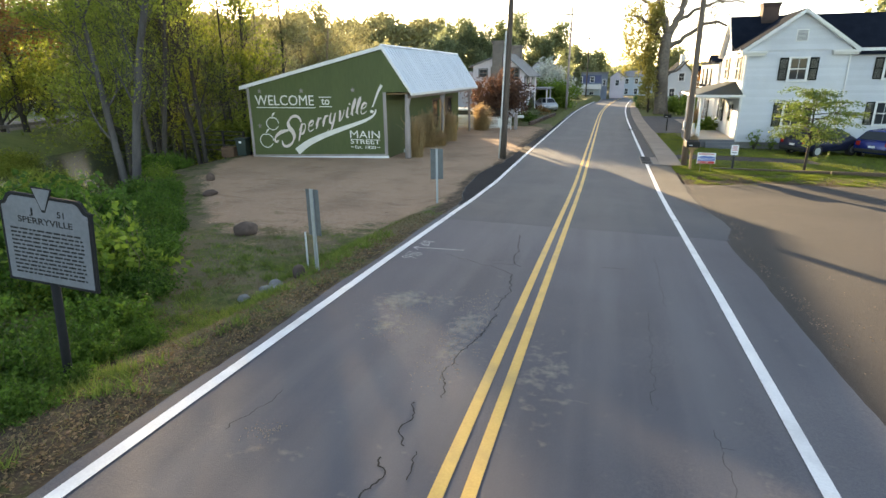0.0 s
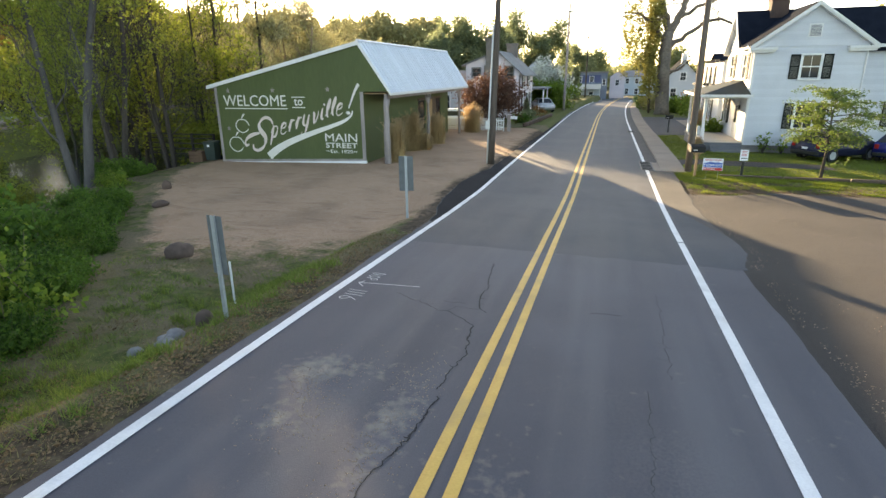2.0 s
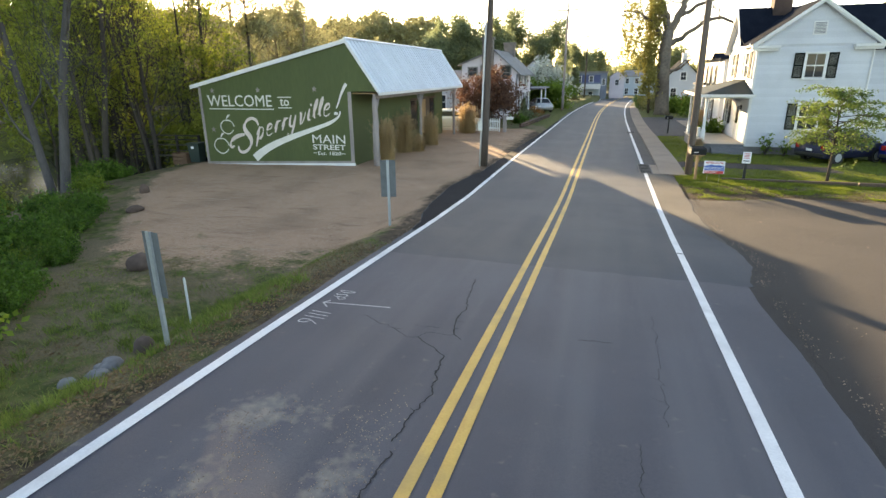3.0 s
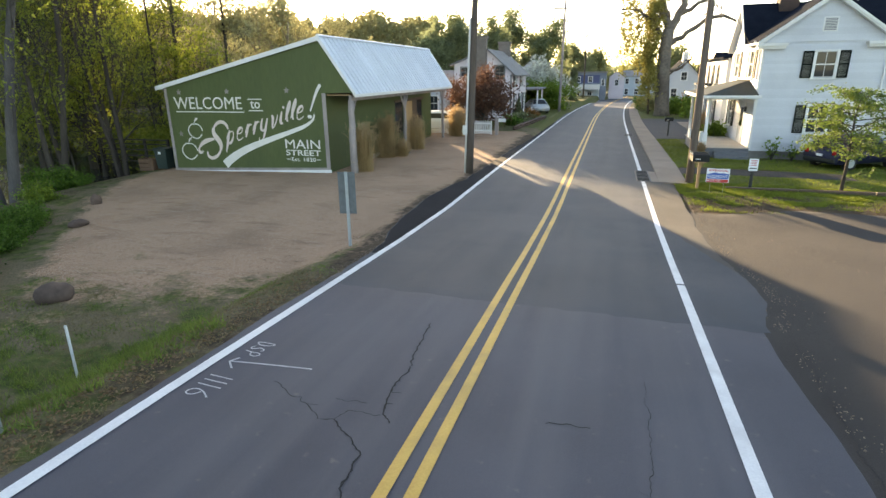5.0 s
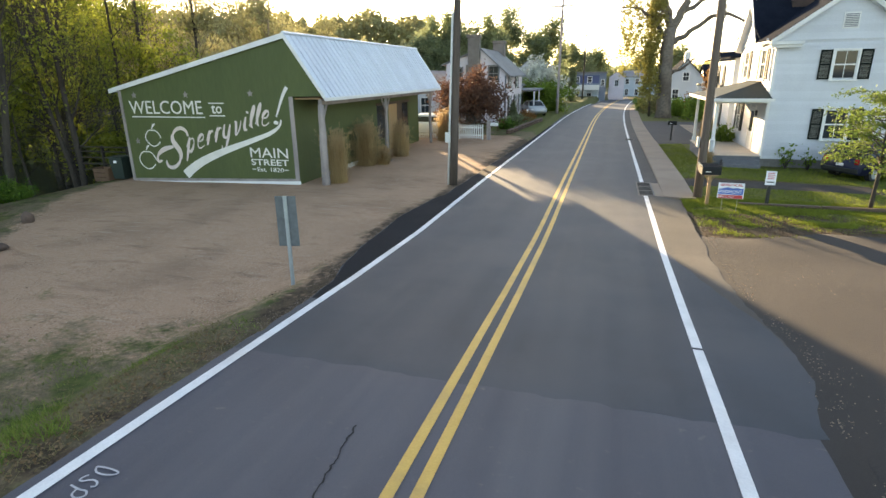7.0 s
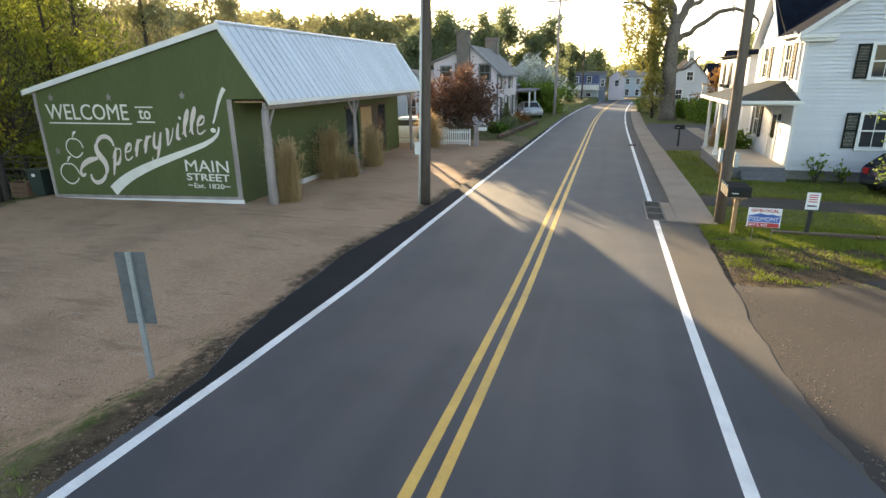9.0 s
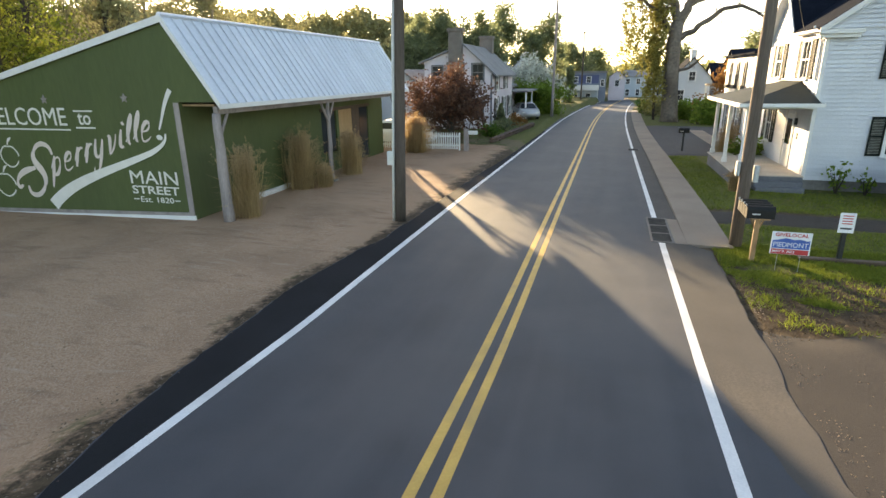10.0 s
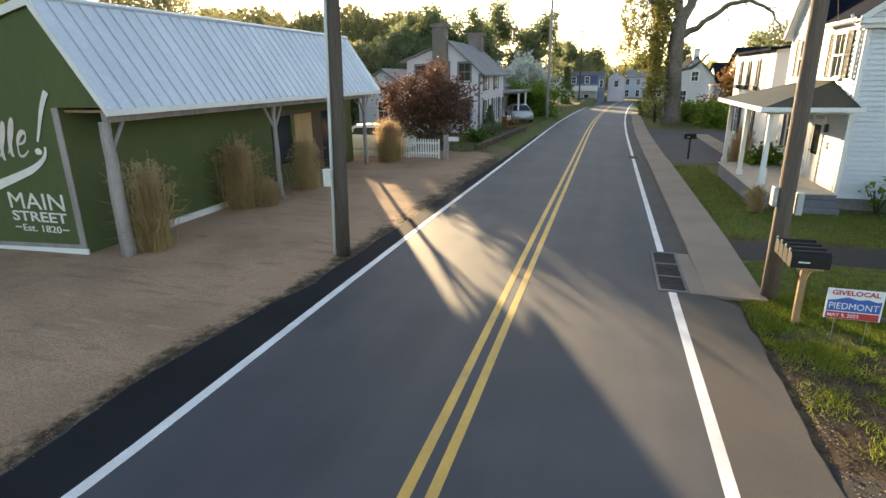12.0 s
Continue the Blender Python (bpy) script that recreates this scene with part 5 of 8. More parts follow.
tube(bm, [(GX + GH - 0.06, HY0 - 0.07, HZ - 0.1), (GX + GH - 0.06, HY0 - 0.07, 0.3)], [0.04, 0.04], 8)
part("downspout", bm, M["white_trim"], house)
bm = bmesh.new()
tube(bm, [(HX0 - 0.36, HY0 + 0.25, HZ + 0.0), (HX0 - 0.3, HY0 + 0.22, HZ - 0.2), (HX0 - 0.07, HY0 + 0.2, HZ - 0.45), (HX0 - 0.07, HY0 + 0.2, 4.0)], [0.04] * 4, 8)
part("downspout", bm, M["white_trim"], house)
sash(house, 10.47, HY0 - 0.05, 4.09, 0.90, 1.17, "s", "shutter")
sash(house, 10.55, HY0 - 0.05, 1.42, 0.92, 1.28, "s", "shutter")
sash(house, 16.4, WING - 0.05, 1.35, 0.92, 1.3, "s", "shutter")
sash(house, 16.4, WING - 0.05, 4.09, 0.92, 1.17, "s", "shutter")
for y in (39.85, 43.45):
    sash(house, HX0 - 0.044, y, 4.1, 0.85, 1.3, "w", "shutter")
sash(house, HX0 - 0.044, 43.6, 1.35, 0.8, 1.5, "w", "shutter")
vent = block("attic_vent", (10.09, HY0 - 0.06, 6.18, 10.72, HY0 - 0.004, 6.84), M["white_trim"], house)
bm = bmesh.new()
for k in range(8):
    box(bm, 10.15, HY0 - 0.08, 6.24 + k * 0.07, 10.66, HY0 - 0.062, 6.28 + k * 0.07)
part("louvre", bm, M["marker_face"], vent, "grey louvred attic vent")
chim = block("chimney", (9.15, 42.7, 7.5, 10.1, 43.6, 8.75), M["dark_brick"], house, 0.01, "dark brown brick chimney")
for k in range(3):
    block("course", (9.12 - 0.02 * k, 42.67 - 0.02 * k, 8.5 + 0.09 * k, 10.13 + 0.02 * k, 43.63 + 0.02 * k, 8.58 + 0.09 * k), M["dark_brick"], chim)
# front door
door = block("door", (HX0 - 0.05, 40.05, 0.62, HX0 - 0.004, 41.0, 2.7), M["white_trim"], house, 0.006, "white front door with glass")
block("door_glass", (HX0 - 0.058, 40.2, 1.5, HX0 - 0.051, 40.85, 2.5), M["glass"], door)
for a, b in ((39.9, 40.04), (41.01, 41.15)):
    block("door_frame", (HX0 - 0.07, a, 0.6, HX0 - 0.003, b, 2.8), M["white_trim"], door)
bm = bmesh.new()
bmesh.ops.create_uvsphere(bm, u_segments=8, v_segments=6, radius=0.03, matrix=Matrix.Translation((HX0 - 0.08, 40.92, 1.6)))
part("knob", bm, M["black"], door)

# porch
PZ = 0.56
porch = thing("porch", "white-posted front porch with boarded deck and dark hipped roof", "porch", (0, 0, -0.10))
block("deck_frame", (5.35, 37.85, -0.15, HX0 - 0.03, 44.4, PZ - 0.035), M["steps"], porch, 0.01)
for k in range(44):
    block("deck_board", (5.30, 37.8 + k * 0.15, PZ - 0.034, HX0 - 0.03, 37.8 + k * 0.15 + 0.143, PZ), M["deck"], porch)
for k in range(2):
    block("step", (5.95, 37.8 - 0.3 * (k + 1), -0.1, HX0 - 0.1, 37.8 - 0.3 * k - 0.004, PZ - 0.18 * (k + 1)), M["steps"], porch, 0.01)
for y in (37.98, 41.15, 44.2):
    post = block("porch_post", (5.42, y - 0.07, PZ, 5.56, y + 0.07, 2.98), M["white_trim"], porch, 0.012, "square white porch post")
    block("base_block", (5.39, y - 0.1, PZ, 5.59, y + 0.1, PZ + 0.75 if y < 38 else PZ + 0.2), M["white_trim"], post, 0.01)
block("beam", (5.38, 37.9, 2.98, 5.60, 44.3, 3.16), M["white_trim"], porch, 0.01)
block("beam", (5.60, 37.9, 2.98, HX0 - 0.04, 38.12, 3.16), M["white_trim"], porch, 0.01)
block("ceiling_boards", (5.60, 38.12, 3.06, HX0 - 0.04, 44.3, 3.12), M["white_trim"], porch)
bm = bmesh.new()
a = [(5.05, 37.35, 3.19), (HX0 - 0.012, 37.35, 3.19), (HX0 - 0.012, 44.6, 3.19), (5.05, 44.6, 3.19)]
top = [(HX0 - 0.012, 39.95, 3.93), (HX0 - 0.012, 42.6, 3.93)]
v = [bm.verts.new(p) for p in a + top]
for f in ((0, 1, 4), (1, 2, 5, 4), (2, 3, 5), (3, 0, 4, 5), (3, 2, 1, 0)):
    bm.faces.new([v[i] for i in f])
part("porch_roof", bm, M["porch_metal"], porch, "dark sheet-metal hipped porch roof")
bm = bmesh.new()
box(bm, 5.02, 37.32, 3.08, HX0 + 0.10, 37.38, 3.21)
box(bm, 5.02, 37.38, 3.08, 5.09, 44.6, 3.21)
part("gutter", bm, M["white_trim"], porch)
block("wall_lantern", (HX0 - 0.16, 39.5, 2.3, HX0 - 0.06, 39.62, 2.56), M["black"], porch, 0.01, "black wall lantern")
plate = block("letter_plate", (HX0 - 0.05, 39.3, 1.75, HX0 - 0.03, 39.5, 2.0), M["black"], porch, 0.004, "small black plaque")

# clapboards: each board a wedge standing proud of the wall
wedge = bmesh.new()
prism(wedge, [(0, 0, 0.004), (0, -0.052, -0.004), (0, -0.048, 0.012), (0, -0.004, 0.150), (0, 0, 0.150)], (1, 0, 0))
wedge_mesh = finish("siding_board", wedge, M["siding"])
for k in range(35):
    z = 0.42 + k * 0.1485
    if z < HZ - 0.2:
        for x0, y0, length, turn in ((HX0 + 0.10, HY0 - 0.001, GX + GH - HX0 - 0.1, 0), (GX + GH + 0.002, WING - 0.001, HX1 - GX - GH, 0), (HX0 - 0.001, HY1, HY1 - HY0 - 0.12, -90)):
            b = new("siding_board", wedge_mesh)
            b.parent = house
            b.matrix_basis = pose(x0, y0, z, 0, 0, turn) @ Matrix.Diagonal((length, 1, 1, 1))
for k in range(15):
    z = HZ - 0.10 + k * 0.1485
    half = GH * min(1, (GZ - z - 0.15) / (GZ - HZ))
    if half > 0.1:
        b = new("siding_board", wedge_mesh)
        b.parent = house
        b.matrix_basis = pose(GX - half, HY0 - 0.001, z) @ Matrix.Diagonal((2 * half, 1, 1, 1))
    half = min(1, (RZ - 0.14 - z - 0.15) / (RZ - 0.14 - HZ))
    if half > 0.05:
        b = new("siding_board", wedge_mesh)
        b.parent = house
        b.matrix_basis = pose(HX0 - 0.001, RY + half * (HY1 - RY), z, 0, 0, -90) @ Matrix.Diagonal((half * (HY1 - WING), 1, 1, 1))

# ---- poles and wires ----
def pole(x, y, top, r, material, lean=(0, 0), label="tall wooden utility pole", parts=True):
    z0 = ground_z(x, y) - 0.05
    p = thing("utility_pole", label, "utility pole", (x, y, z0), group="utility poles")
    bm = bmesh.new()
    tube(bm, [(lean[0] * i / 6, lean[1] * i / 6, (top - z0) * i / 6) for i in range(7)], [r * (1 - 0.055 * i) for i in range(7)], 14)
    part("shaft", bm, material, p, "", True)
    return p


pole_left = pole(-5.28, 29.65, 11.5, 0.165, M["pole"], (0.35, 0), "dark wooden utility pole with a pale conduit")
bm = bmesh.new()
tube(bm, [(-0.205, -0.02, 0), (-0.13, -0.02, 2.2), (0.03, -0.02, 6.5)], [0.045, 0.045, 0.045], 8)
part("conduit", bm, M["pvc"], pole_left, "", True)
block("meter_box", (-0.25, -0.26, 1.75, -0.05, -0.17, 2.15), M["pvc"], pole_left, 0.01)
pole_right = pole(3.80, 29.3, 11.5, 0.15, M["pale_pole"], (-0.02, 0.0), "leaning grey-brown utility pole with small boxes")
block("cable_box", (-0.24, -0.12, 1.85, -0.16, 0.08, 2.2), M["galv"], pole_right, 0.01)
block("cable_box", (0.16, -0.08, 1.7, 0.27, 0.08, 2.1), M["galv"], pole_right, 0.01)
pole_far = pole(-5.05, 72.5, 12.0, 0.15, M["grey_wood"], (0.1, 0), "weathered utility pole beside the street")
pole_farther = pole(-4.5, 118, 12.5, 0.15, M["pole"], (0.0, 0), "distant dark utility pole")
pole(4.95, 77, 9.5, 0.14, M["pole"], (-0.7, 0), "utility pole beside the sycamore")


# ---- blocks that stand for what follows ----
def simple_house(name, label, x0, x1, y0, y1, eave, ridge, along, wall, roof, z0=-0.9):
    h = thing(name, label, "house", (0, 0, fall((x0 + x1) / 2)))
    bm = bmesh.new()
    if along == "y":
        xm = (x0 + x1) / 2
        prism(bm, [(x0, y0, z0), (x1, y0, z0), (x1, y0, eave), (xm, y0, ridge), (x0, y0, eave)], (0, y1 - y0, 0))
        part("wall", bm, M[wall], h)
        bm = bmesh.new()
        s = (ridge - eave) / (xm - x0)
        for e, sg in ((x0 - 0.35, -1), (x1 + 0.35, 1)):
            z = eave - 0.35 * s
            prism(bm, [(xm, y0 - 0.3, ridge + 0.12), (e, y0 - 0.3, z + 0.12), (e, y0 - 0.3, z + 0.01), (xm, y0 - 0.3, ridge + 0.01)], (0, y1 - y0 + 0.6, 0))
        part("roof", bm, M[roof], h)
    else:
        ym = (y0 + y1) / 2
        prism(bm, [(x0, y0, z0), (x0, y1, z0), (x0, y1, eave), (x0, ym, ridge), (x0, y0, eave)], (x1 - x0, 0, 0))
        part("wall", bm, M[wall], h)
        bm = bmesh.new()
        s = (ridge - eave) / (ym - y0)
        for e in (y0 - 0.35, y1 + 0.35):
            z = eave - 0.35 * s
            prism(bm, [(x0 - 0.3, ym, ridge + 0.12), (x0 - 0.3, e, z + 0.12), (x0 - 0.3, e, z + 0.01), (x0 - 0.3, ym, ridge + 0.01)], (x1 - x0 + 0.6, 0, 0))
        part("roof", bm, M[roof], h)
    return h


# lavender house: long back slope, chimneys, windows
lav = thing("lavender_house", "lavender clapboard house with grey roof and two old brick chimneys", "house", (0, 0, 0.13))
LX0, LX1, LY0, LY1 = -13.4, -8.1, 57.0, 66.0
bm = bmesh.new()
prism(bm, [(LX0, LY0, -0.8), (LX1, LY0, -0.8), (LX1, LY0, 4.3), (-10.3, LY0, 6.2), (LX0, LY0, 5.05)], (0, LY1 - LY0, 0))
part("wall", bm, M["lavender"], lav)
bm = bmesh.new()
prism(bm, [(-10.3, LY0 - 0.3, 6.34), (LX1 + 0.4, LY0 - 0.3, 4.07), (LX1 + 0.4, LY0 - 0.3, 3.95), (-10.3, LY0 - 0.3, 6.21)], (0, LY1 - LY0 + 0.6, 0))
part("roof", bm, M["grey_roof"], lav, "grey shingle street slope")
bm = bmesh.new()
prism(bm, [(-10.3, LY0 - 0.3, 6.34), (LX0 - 0.4, LY0 - 0.3, 5.04), (LX0 - 0.4, LY0 - 0.3, 4.93), (-10.3, LY0 - 0.3, 6.21)], (0, LY1 - LY0 + 0.6, 0))
part("roof", bm, M["grey_roof"], lav, "grey shingle back slope")
bm = bmesh.new()
box(bm, -11.5, LY0 - 0.55, -0.8, -10.2, LY0 - 0.01, 5.0, 0.02)
box(bm, -11.35, LY0 - 0.5, 5.0, -10.35, LY0 + 0.1, 7.4, 0.02)
box(bm, -11.45, LY0 - 0.58, 7.15, -10.25, LY0 + 0.18, 7.4, 0.02)
part("chimney", bm, M["grey_brick"], lav, "broad old brick end chimney")
bm = bmesh.new()
box(bm, -10.8, 64.6, 5.6, -9.7, 65.5, 7.3, 0.02)
box(bm, -10.87, 64.53, 7.05, -9.63, 65.57, 7.3, 0.02)
part("chimney", bm, M["grey_brick"], lav, "old brick ridge chimney")
sash(lav, -9.18, LY0 - 0.02, 3.66, 0.85, 1.2, "s", trim="steps")
sash(lav, -12.35, LY0 - 0.02, 4.0, 0.8, 0.75, "s", trim="steps")
sash(lav, -9.18, LY0 - 0.02, 0.9, 0.85, 1.4, "s", trim="steps")
for y in (58.9, 62.6):
    sash(lav, LX1 + 0.02, y, 3.0, 0.8, 0.95, "e", "black")
for y in (58.9, 62.0, 64.6):
    sash(lav, LX1 + 0.02, y, 0.7, 0.8, 1.6, "e", "black")
block("corner_board", (LX1 - 0.1, LY0 - 0.03, -0.5, LX1 + 0.03, LY0 - 0.004, 4.1), M["steps"], lav)
wing = simple_house("white_annex", "low white-sided wing with a grey roof", -17.6, -13.45, 57.6, 66.0, 3.05, 4.45, "y", "siding", "grey_roof")
sash(wing, -15.6, 57.58, 0.9, 0.8, 1.3, "s")

# porch house beyond it
cott = simple_house("cottage", "small tan cottage with a shaded front porch", -13.5, -9.5, 68.0, 79.0, 3.1, 4.6, "y", "lavender", "grey_roof")
bm = bmesh.new()
box(bm, -9.7, 67.6, 2.45, -6.9, 76.5, 2.62)
part("porch_roof", bm, M["grey_roof"], cott, "flat grey porch roof")
for y in (67.8, 72.0, 76.2):
    block("porch_post", (-7.12, y - 0.07, -0.6, -6.98, y + 0.07, 2.45), M["white_trim"], cott)
block("porch_deck", (-9.5, 67.7, -0.7, -6.95, 76.4, 0.0), M["steps"], cott)
sash(cott, -9.48, 73.5, 0.6, 0.9, 1.4, "e")

white2 = simple_house("second_white_house", "pale two-storey house with flat front and narrow dark windows", 8.0, 14.5, 49.0, 57.8, 5.30, 5.62, "y", "white_trim", "slate")
for y in (51.9, 54.0, 56.1):
    sash(white2, 7.97, y, 3.62, 0.42, 1.25, "w", trim="black")
    box_ = block("flower_box", (7.72, y - 0.45, 3.38, 7.94, y + 0.45, 3.6), M["black"], white2)
for y in (52.2, 55.6):
    sash(white2, 7.97, y, 0.9, 0.8, 1.5, "w", "black")
third = simple_house("third_house", "narrow pale house with a small street porch", 12.6, 18, 78.5, 86, 4.9, 6.6, "x", "white_trim", "slate")
sash(third, 12.58, 82.2, 3.5, 0.8, 1.3, "w", "black")
block("porch_roof", (10.7, 79.0, 3.0, 12.59, 85.5, 3.2), M["brown_wood"], third, 0, "flat brown porch roof")
for y in (79.2, 85.3):
    block("porch_post", (10.8, y - 0.07, -0.7, 10.94, y + 0.07, 3.0), M["white_trim"], third)

far_white = simple_house("far_white_house", "distant white gabled house with a dark roof", 8.4, 13.0, 97, 106, 3.7, 6.1, "y", "siding", "slate", -1.5)
sash(far_white, 10.7, 96.98, 3.3, 0.8, 1.1, "s")
sash(far_white, 9.5, 96.98, 0.8, 0.8, 1.3, "s")
block("chimney", (10.3, 97.2, 5.6, 11.0, 97.9, 7.2), M["white_trim"], far_white)
simple_house("dark_roofed_house", "distant house with a long dark roof", 14, 26, 100, 110, 3.2, 5.6, "x", "siding", "slate", -1.5)
gab = simple_house("white_gabled_house", "white gabled house behind the dogwood", -14.5, -8.0, 92, 101, 3.2, 5.9, "y", "siding", "grey_roof", -1.5)
sash(gab, -11.2, 91.98, 3.0, 0.8, 1.1, "s")
sash(gab, -9.6, 91.98, 0.3, 0.8, 1.3, "s")

blue = thing("blue_shop", "blue two-storey shop with white balcony down the street", "building", (0, 0, 0))
block("wall", (-8.0, 131, -2.5, -0.6, 141, 4.3), M["blue_wall"], blue)
block("upper_band", (-8.02, 130.95, 2.3, -1.9, 130.995, 3.9), M["navy_band"], blue)
block("cornice", (-8.3, 130.6, 4.3, -0.4, 141.3, 4.6), M["grey_roof"], blue)
block("balcony", (-8.0, 129.6, 1.0, -1.8, 130.94, 2.0), M["white_trim"], blue)
for x in (-7.9, -4.9, -1.95):
    block("balcony_post", (x - 0.07, 129.6, -1.6, x + 0.07, 129.74, 1.0), M["white_trim"], blue)
block("shop_front", (-7.8, 130.9, -1.4, -2.0, 130.99, 0.9), M["pale_blue"], blue)
sash(blue, -1.2, 130.98, 1.8, 0.6, 1.2, "s")
for x in (-6.3, -3.8):
    sash(blue, x, 130.94, 2.5, 0.8, 1.1, "s")
    sash(blue, x, 130.88, -0.9, 0.9, 1.3, "s")
row2 = simple_house("terrace_house", "pinkish terrace house beside the blue shop", 0.0, 3.2, 139, 150, 3.4, 4.6, "y", "lavender", "grey_roof", -3)
sash(row2, 1.6, 138.98, 1.6, 0.8, 1.2, "s")
end = simple_house("end_house", "large pale building at the bend of the street", 2.5, 16, 168, 180, 3.4, 4.9, "x", "pale_blue", "grey_roof", -4)
for x in (4.5, 7.0, 9.5, 12.0):
    sash(end, x, 167.98, 1.6, 0.9, 1.3, "s")
    sash(end, x, 167.98, -1.2, 0.9, 1.5, "s")


# wires slung from pole to pole
def wire(a, b, sag, r=0.012, name="overhead_wire"):
    a, b = Vector(a), Vector(b)
    bm = bmesh.new()
    n = 14
    tube(bm, [a.lerp(b, i / n) - Vector((0, 0, sag * 4 * (i / n) * (1 - i / n))) for i in range(n + 1)], [r] * (n + 1), 4)
    return tagged(new(name, finish(name, bm, M["black"])), "thin black overhead wire between poles", "wire", "overhead wires")


wire((-5.0, 29.65, 10.6), (-5.0, 72.5, 11.3), 0.5)
wire((-5.0, 29.65, 9.2), (-5.0, 72.5, 9.6), 0.6)
wire((-5.0, 72.5, 11.3), (-4.5, 118, 11.6), 0.6)
wire((-5.0, 72.5, 9.6), (-4.5, 118, 9.8), 0.6)
wire((-5.0, 29.65, 9.2), (-5.0, -25, 10.5), 0.6)
wire((3.6, 29.3, 9.6), (4.3, 77, 9.2), 0.7)
wire((4.3, 77, 7.0), (10.5, 60, 8.2), 0.5)
wire((4.3, 77, 6.4), (9.5, 58, 6.2), 0.5)
wire((3.6, 29.3, 8.6), (7.3, 39.5, 5.6), 0.25)
wire((3.6, 29.3, 9.0), (-5.0, 29.65, 9.4), 0.3)
wire((-70.6, 122, 28.5), (-20.6, 140.6, 9.9), 0.3, 0.035)
for p in (pole_far, pole_farther):
    block("crossarm", (-1.2, -0.06, 11.0, 1.2, 0.06, 11.15), M["grey_wood"], p, 0.01)

# ---- trees ----
def grow(seed, height, r, spread, clear=0.3, levels=3, kids=5, lift=0.35, wander=0.25, lean=(0, 0), stems=1, angle=(0.55, 1.15), thin=(0.4, 0.6)):
    """Limbs as a mesh, and the places where twigs end."""
    rnd = random.Random(seed)
    bm = bmesh.new()
    ends = []

    def limb(p, d, length, rad, level):
        n = 6 if level == 0 else 4
        pts, rr = [p.copy()], [rad]
        q = p.copy()
        for i in range(n):
            d = (d + Vector((rnd.gauss(0, wander), rnd.gauss(0, wander), rnd.gauss(0, wander * 0.5) + (lift * 0.35 if level else 0.12))) * (0.2 if level == 0 else 0.6) + (Vector((0, 0, 0.06)) if level == 0 else Vector())).normalized()
            q = q + d * length / n
            pts.append(q.copy())
            rr.append(max(0.006, rad * (1 - (0.62 if level == 0 else 0.75) * (i + 1) / n)))
        tube(bm, pts, rr, 9 if level == 0 else 6 if level == 1 else 3, cap=False)
        if level >= levels:
            ends.extend((pts[k] + Vector((rnd.gauss(0, 0.05), rnd.gauss(0, 0.05), rnd.gauss(0, 0.05)))) for k in range(1, n + 1))
            return
        count = kids + (2 if level == 0 else 0)
        for k in range(count):
            u = clear + (1 - clear) * (k + rnd.random() * 0.8) / count if level == 0 else 0.25 + 0.75 * (k + rnd.random()) / count
            i = min(n - 1, int(u * n))
            f = u * n - i
            at = pts[i].lerp(pts[i + 1], min(1, f))
            a = rnd.random() * math.tau
            tilt = rnd.uniform(*angle)
            axis = (pts[i + 1] - pts[i]).normalized()
            side = axis.cross(Vector((math.cos(a), math.sin(a), 0.2))).normalized()
            nd = (axis * math.cos(tilt) + side * math.sin(tilt) + Vector((0, 0, lift * 0.4))).normalized()
            ln = spread * rnd.uniform(0.55, 1.0) * (1.05 - 0.45 * u if level == 0 else 0.55)
            limb(at, nd, ln, max(0.012, rr[i] * rnd.uniform(*thin)), level + 1)

    for s in range(stems):
        a = s * math.tau / stems + 0.4
        off = 0.0 if stems == 1 else r * 1.1
        limb(Vector((off * math.cos(a), off * math.sin(a), -0.2)), Vector((lean[0] + 0.12 * (stems > 1) * math.cos(a), lean[1] + 0.12 * (stems > 1) * math.sin(a), 1)).normalized(), height * (1 if s == 0 else 0.9), r * (1 if s == 0 else 0.8), 0)
    return bm, ends


def foliage(seed, ends, n, size, scatter, material, name="crown", flat=0.0, clump=0.0):
    """Leaves about the twig ends; clump gathers them into sprays with gaps between."""
    rng = np.random.default_rng(seed)
    e = np.array([tuple(p) for p in ends])
    w = np.ones(len(e))
    if clump:
        w = np.array([max(0.02, 0.5 + clump * noise.noise((p[0] * 0.55, p[1] * 0.55, p[2] * 0.7 + seed))) ** 2.5 for p in e])
    c = e[rng.choice(len(e), n, p=w / w.sum())] + rng.normal(size=(n, 3)) * scatter
    return quads(name, leaf_quads(rng, c, size, flat), material)


def tree(x, y, label, bark, leaf, seed, n, size, scatter, category="tree", name="tree", group="", z=None, turn=0.0, clump=0.0, **shape):
    ob = thing(name, label, category, (x, y, ground_z(x, y) if z is None else z), turn, group=group)
    bm, ends = grow(seed, **shape)
    part("trunk", bm, M[bark], ob, "", True)
    if n:
        part("crown", foliage(seed, ends, n, size, scatter, M[leaf], clump=clump), M[leaf], ob)
    return ob


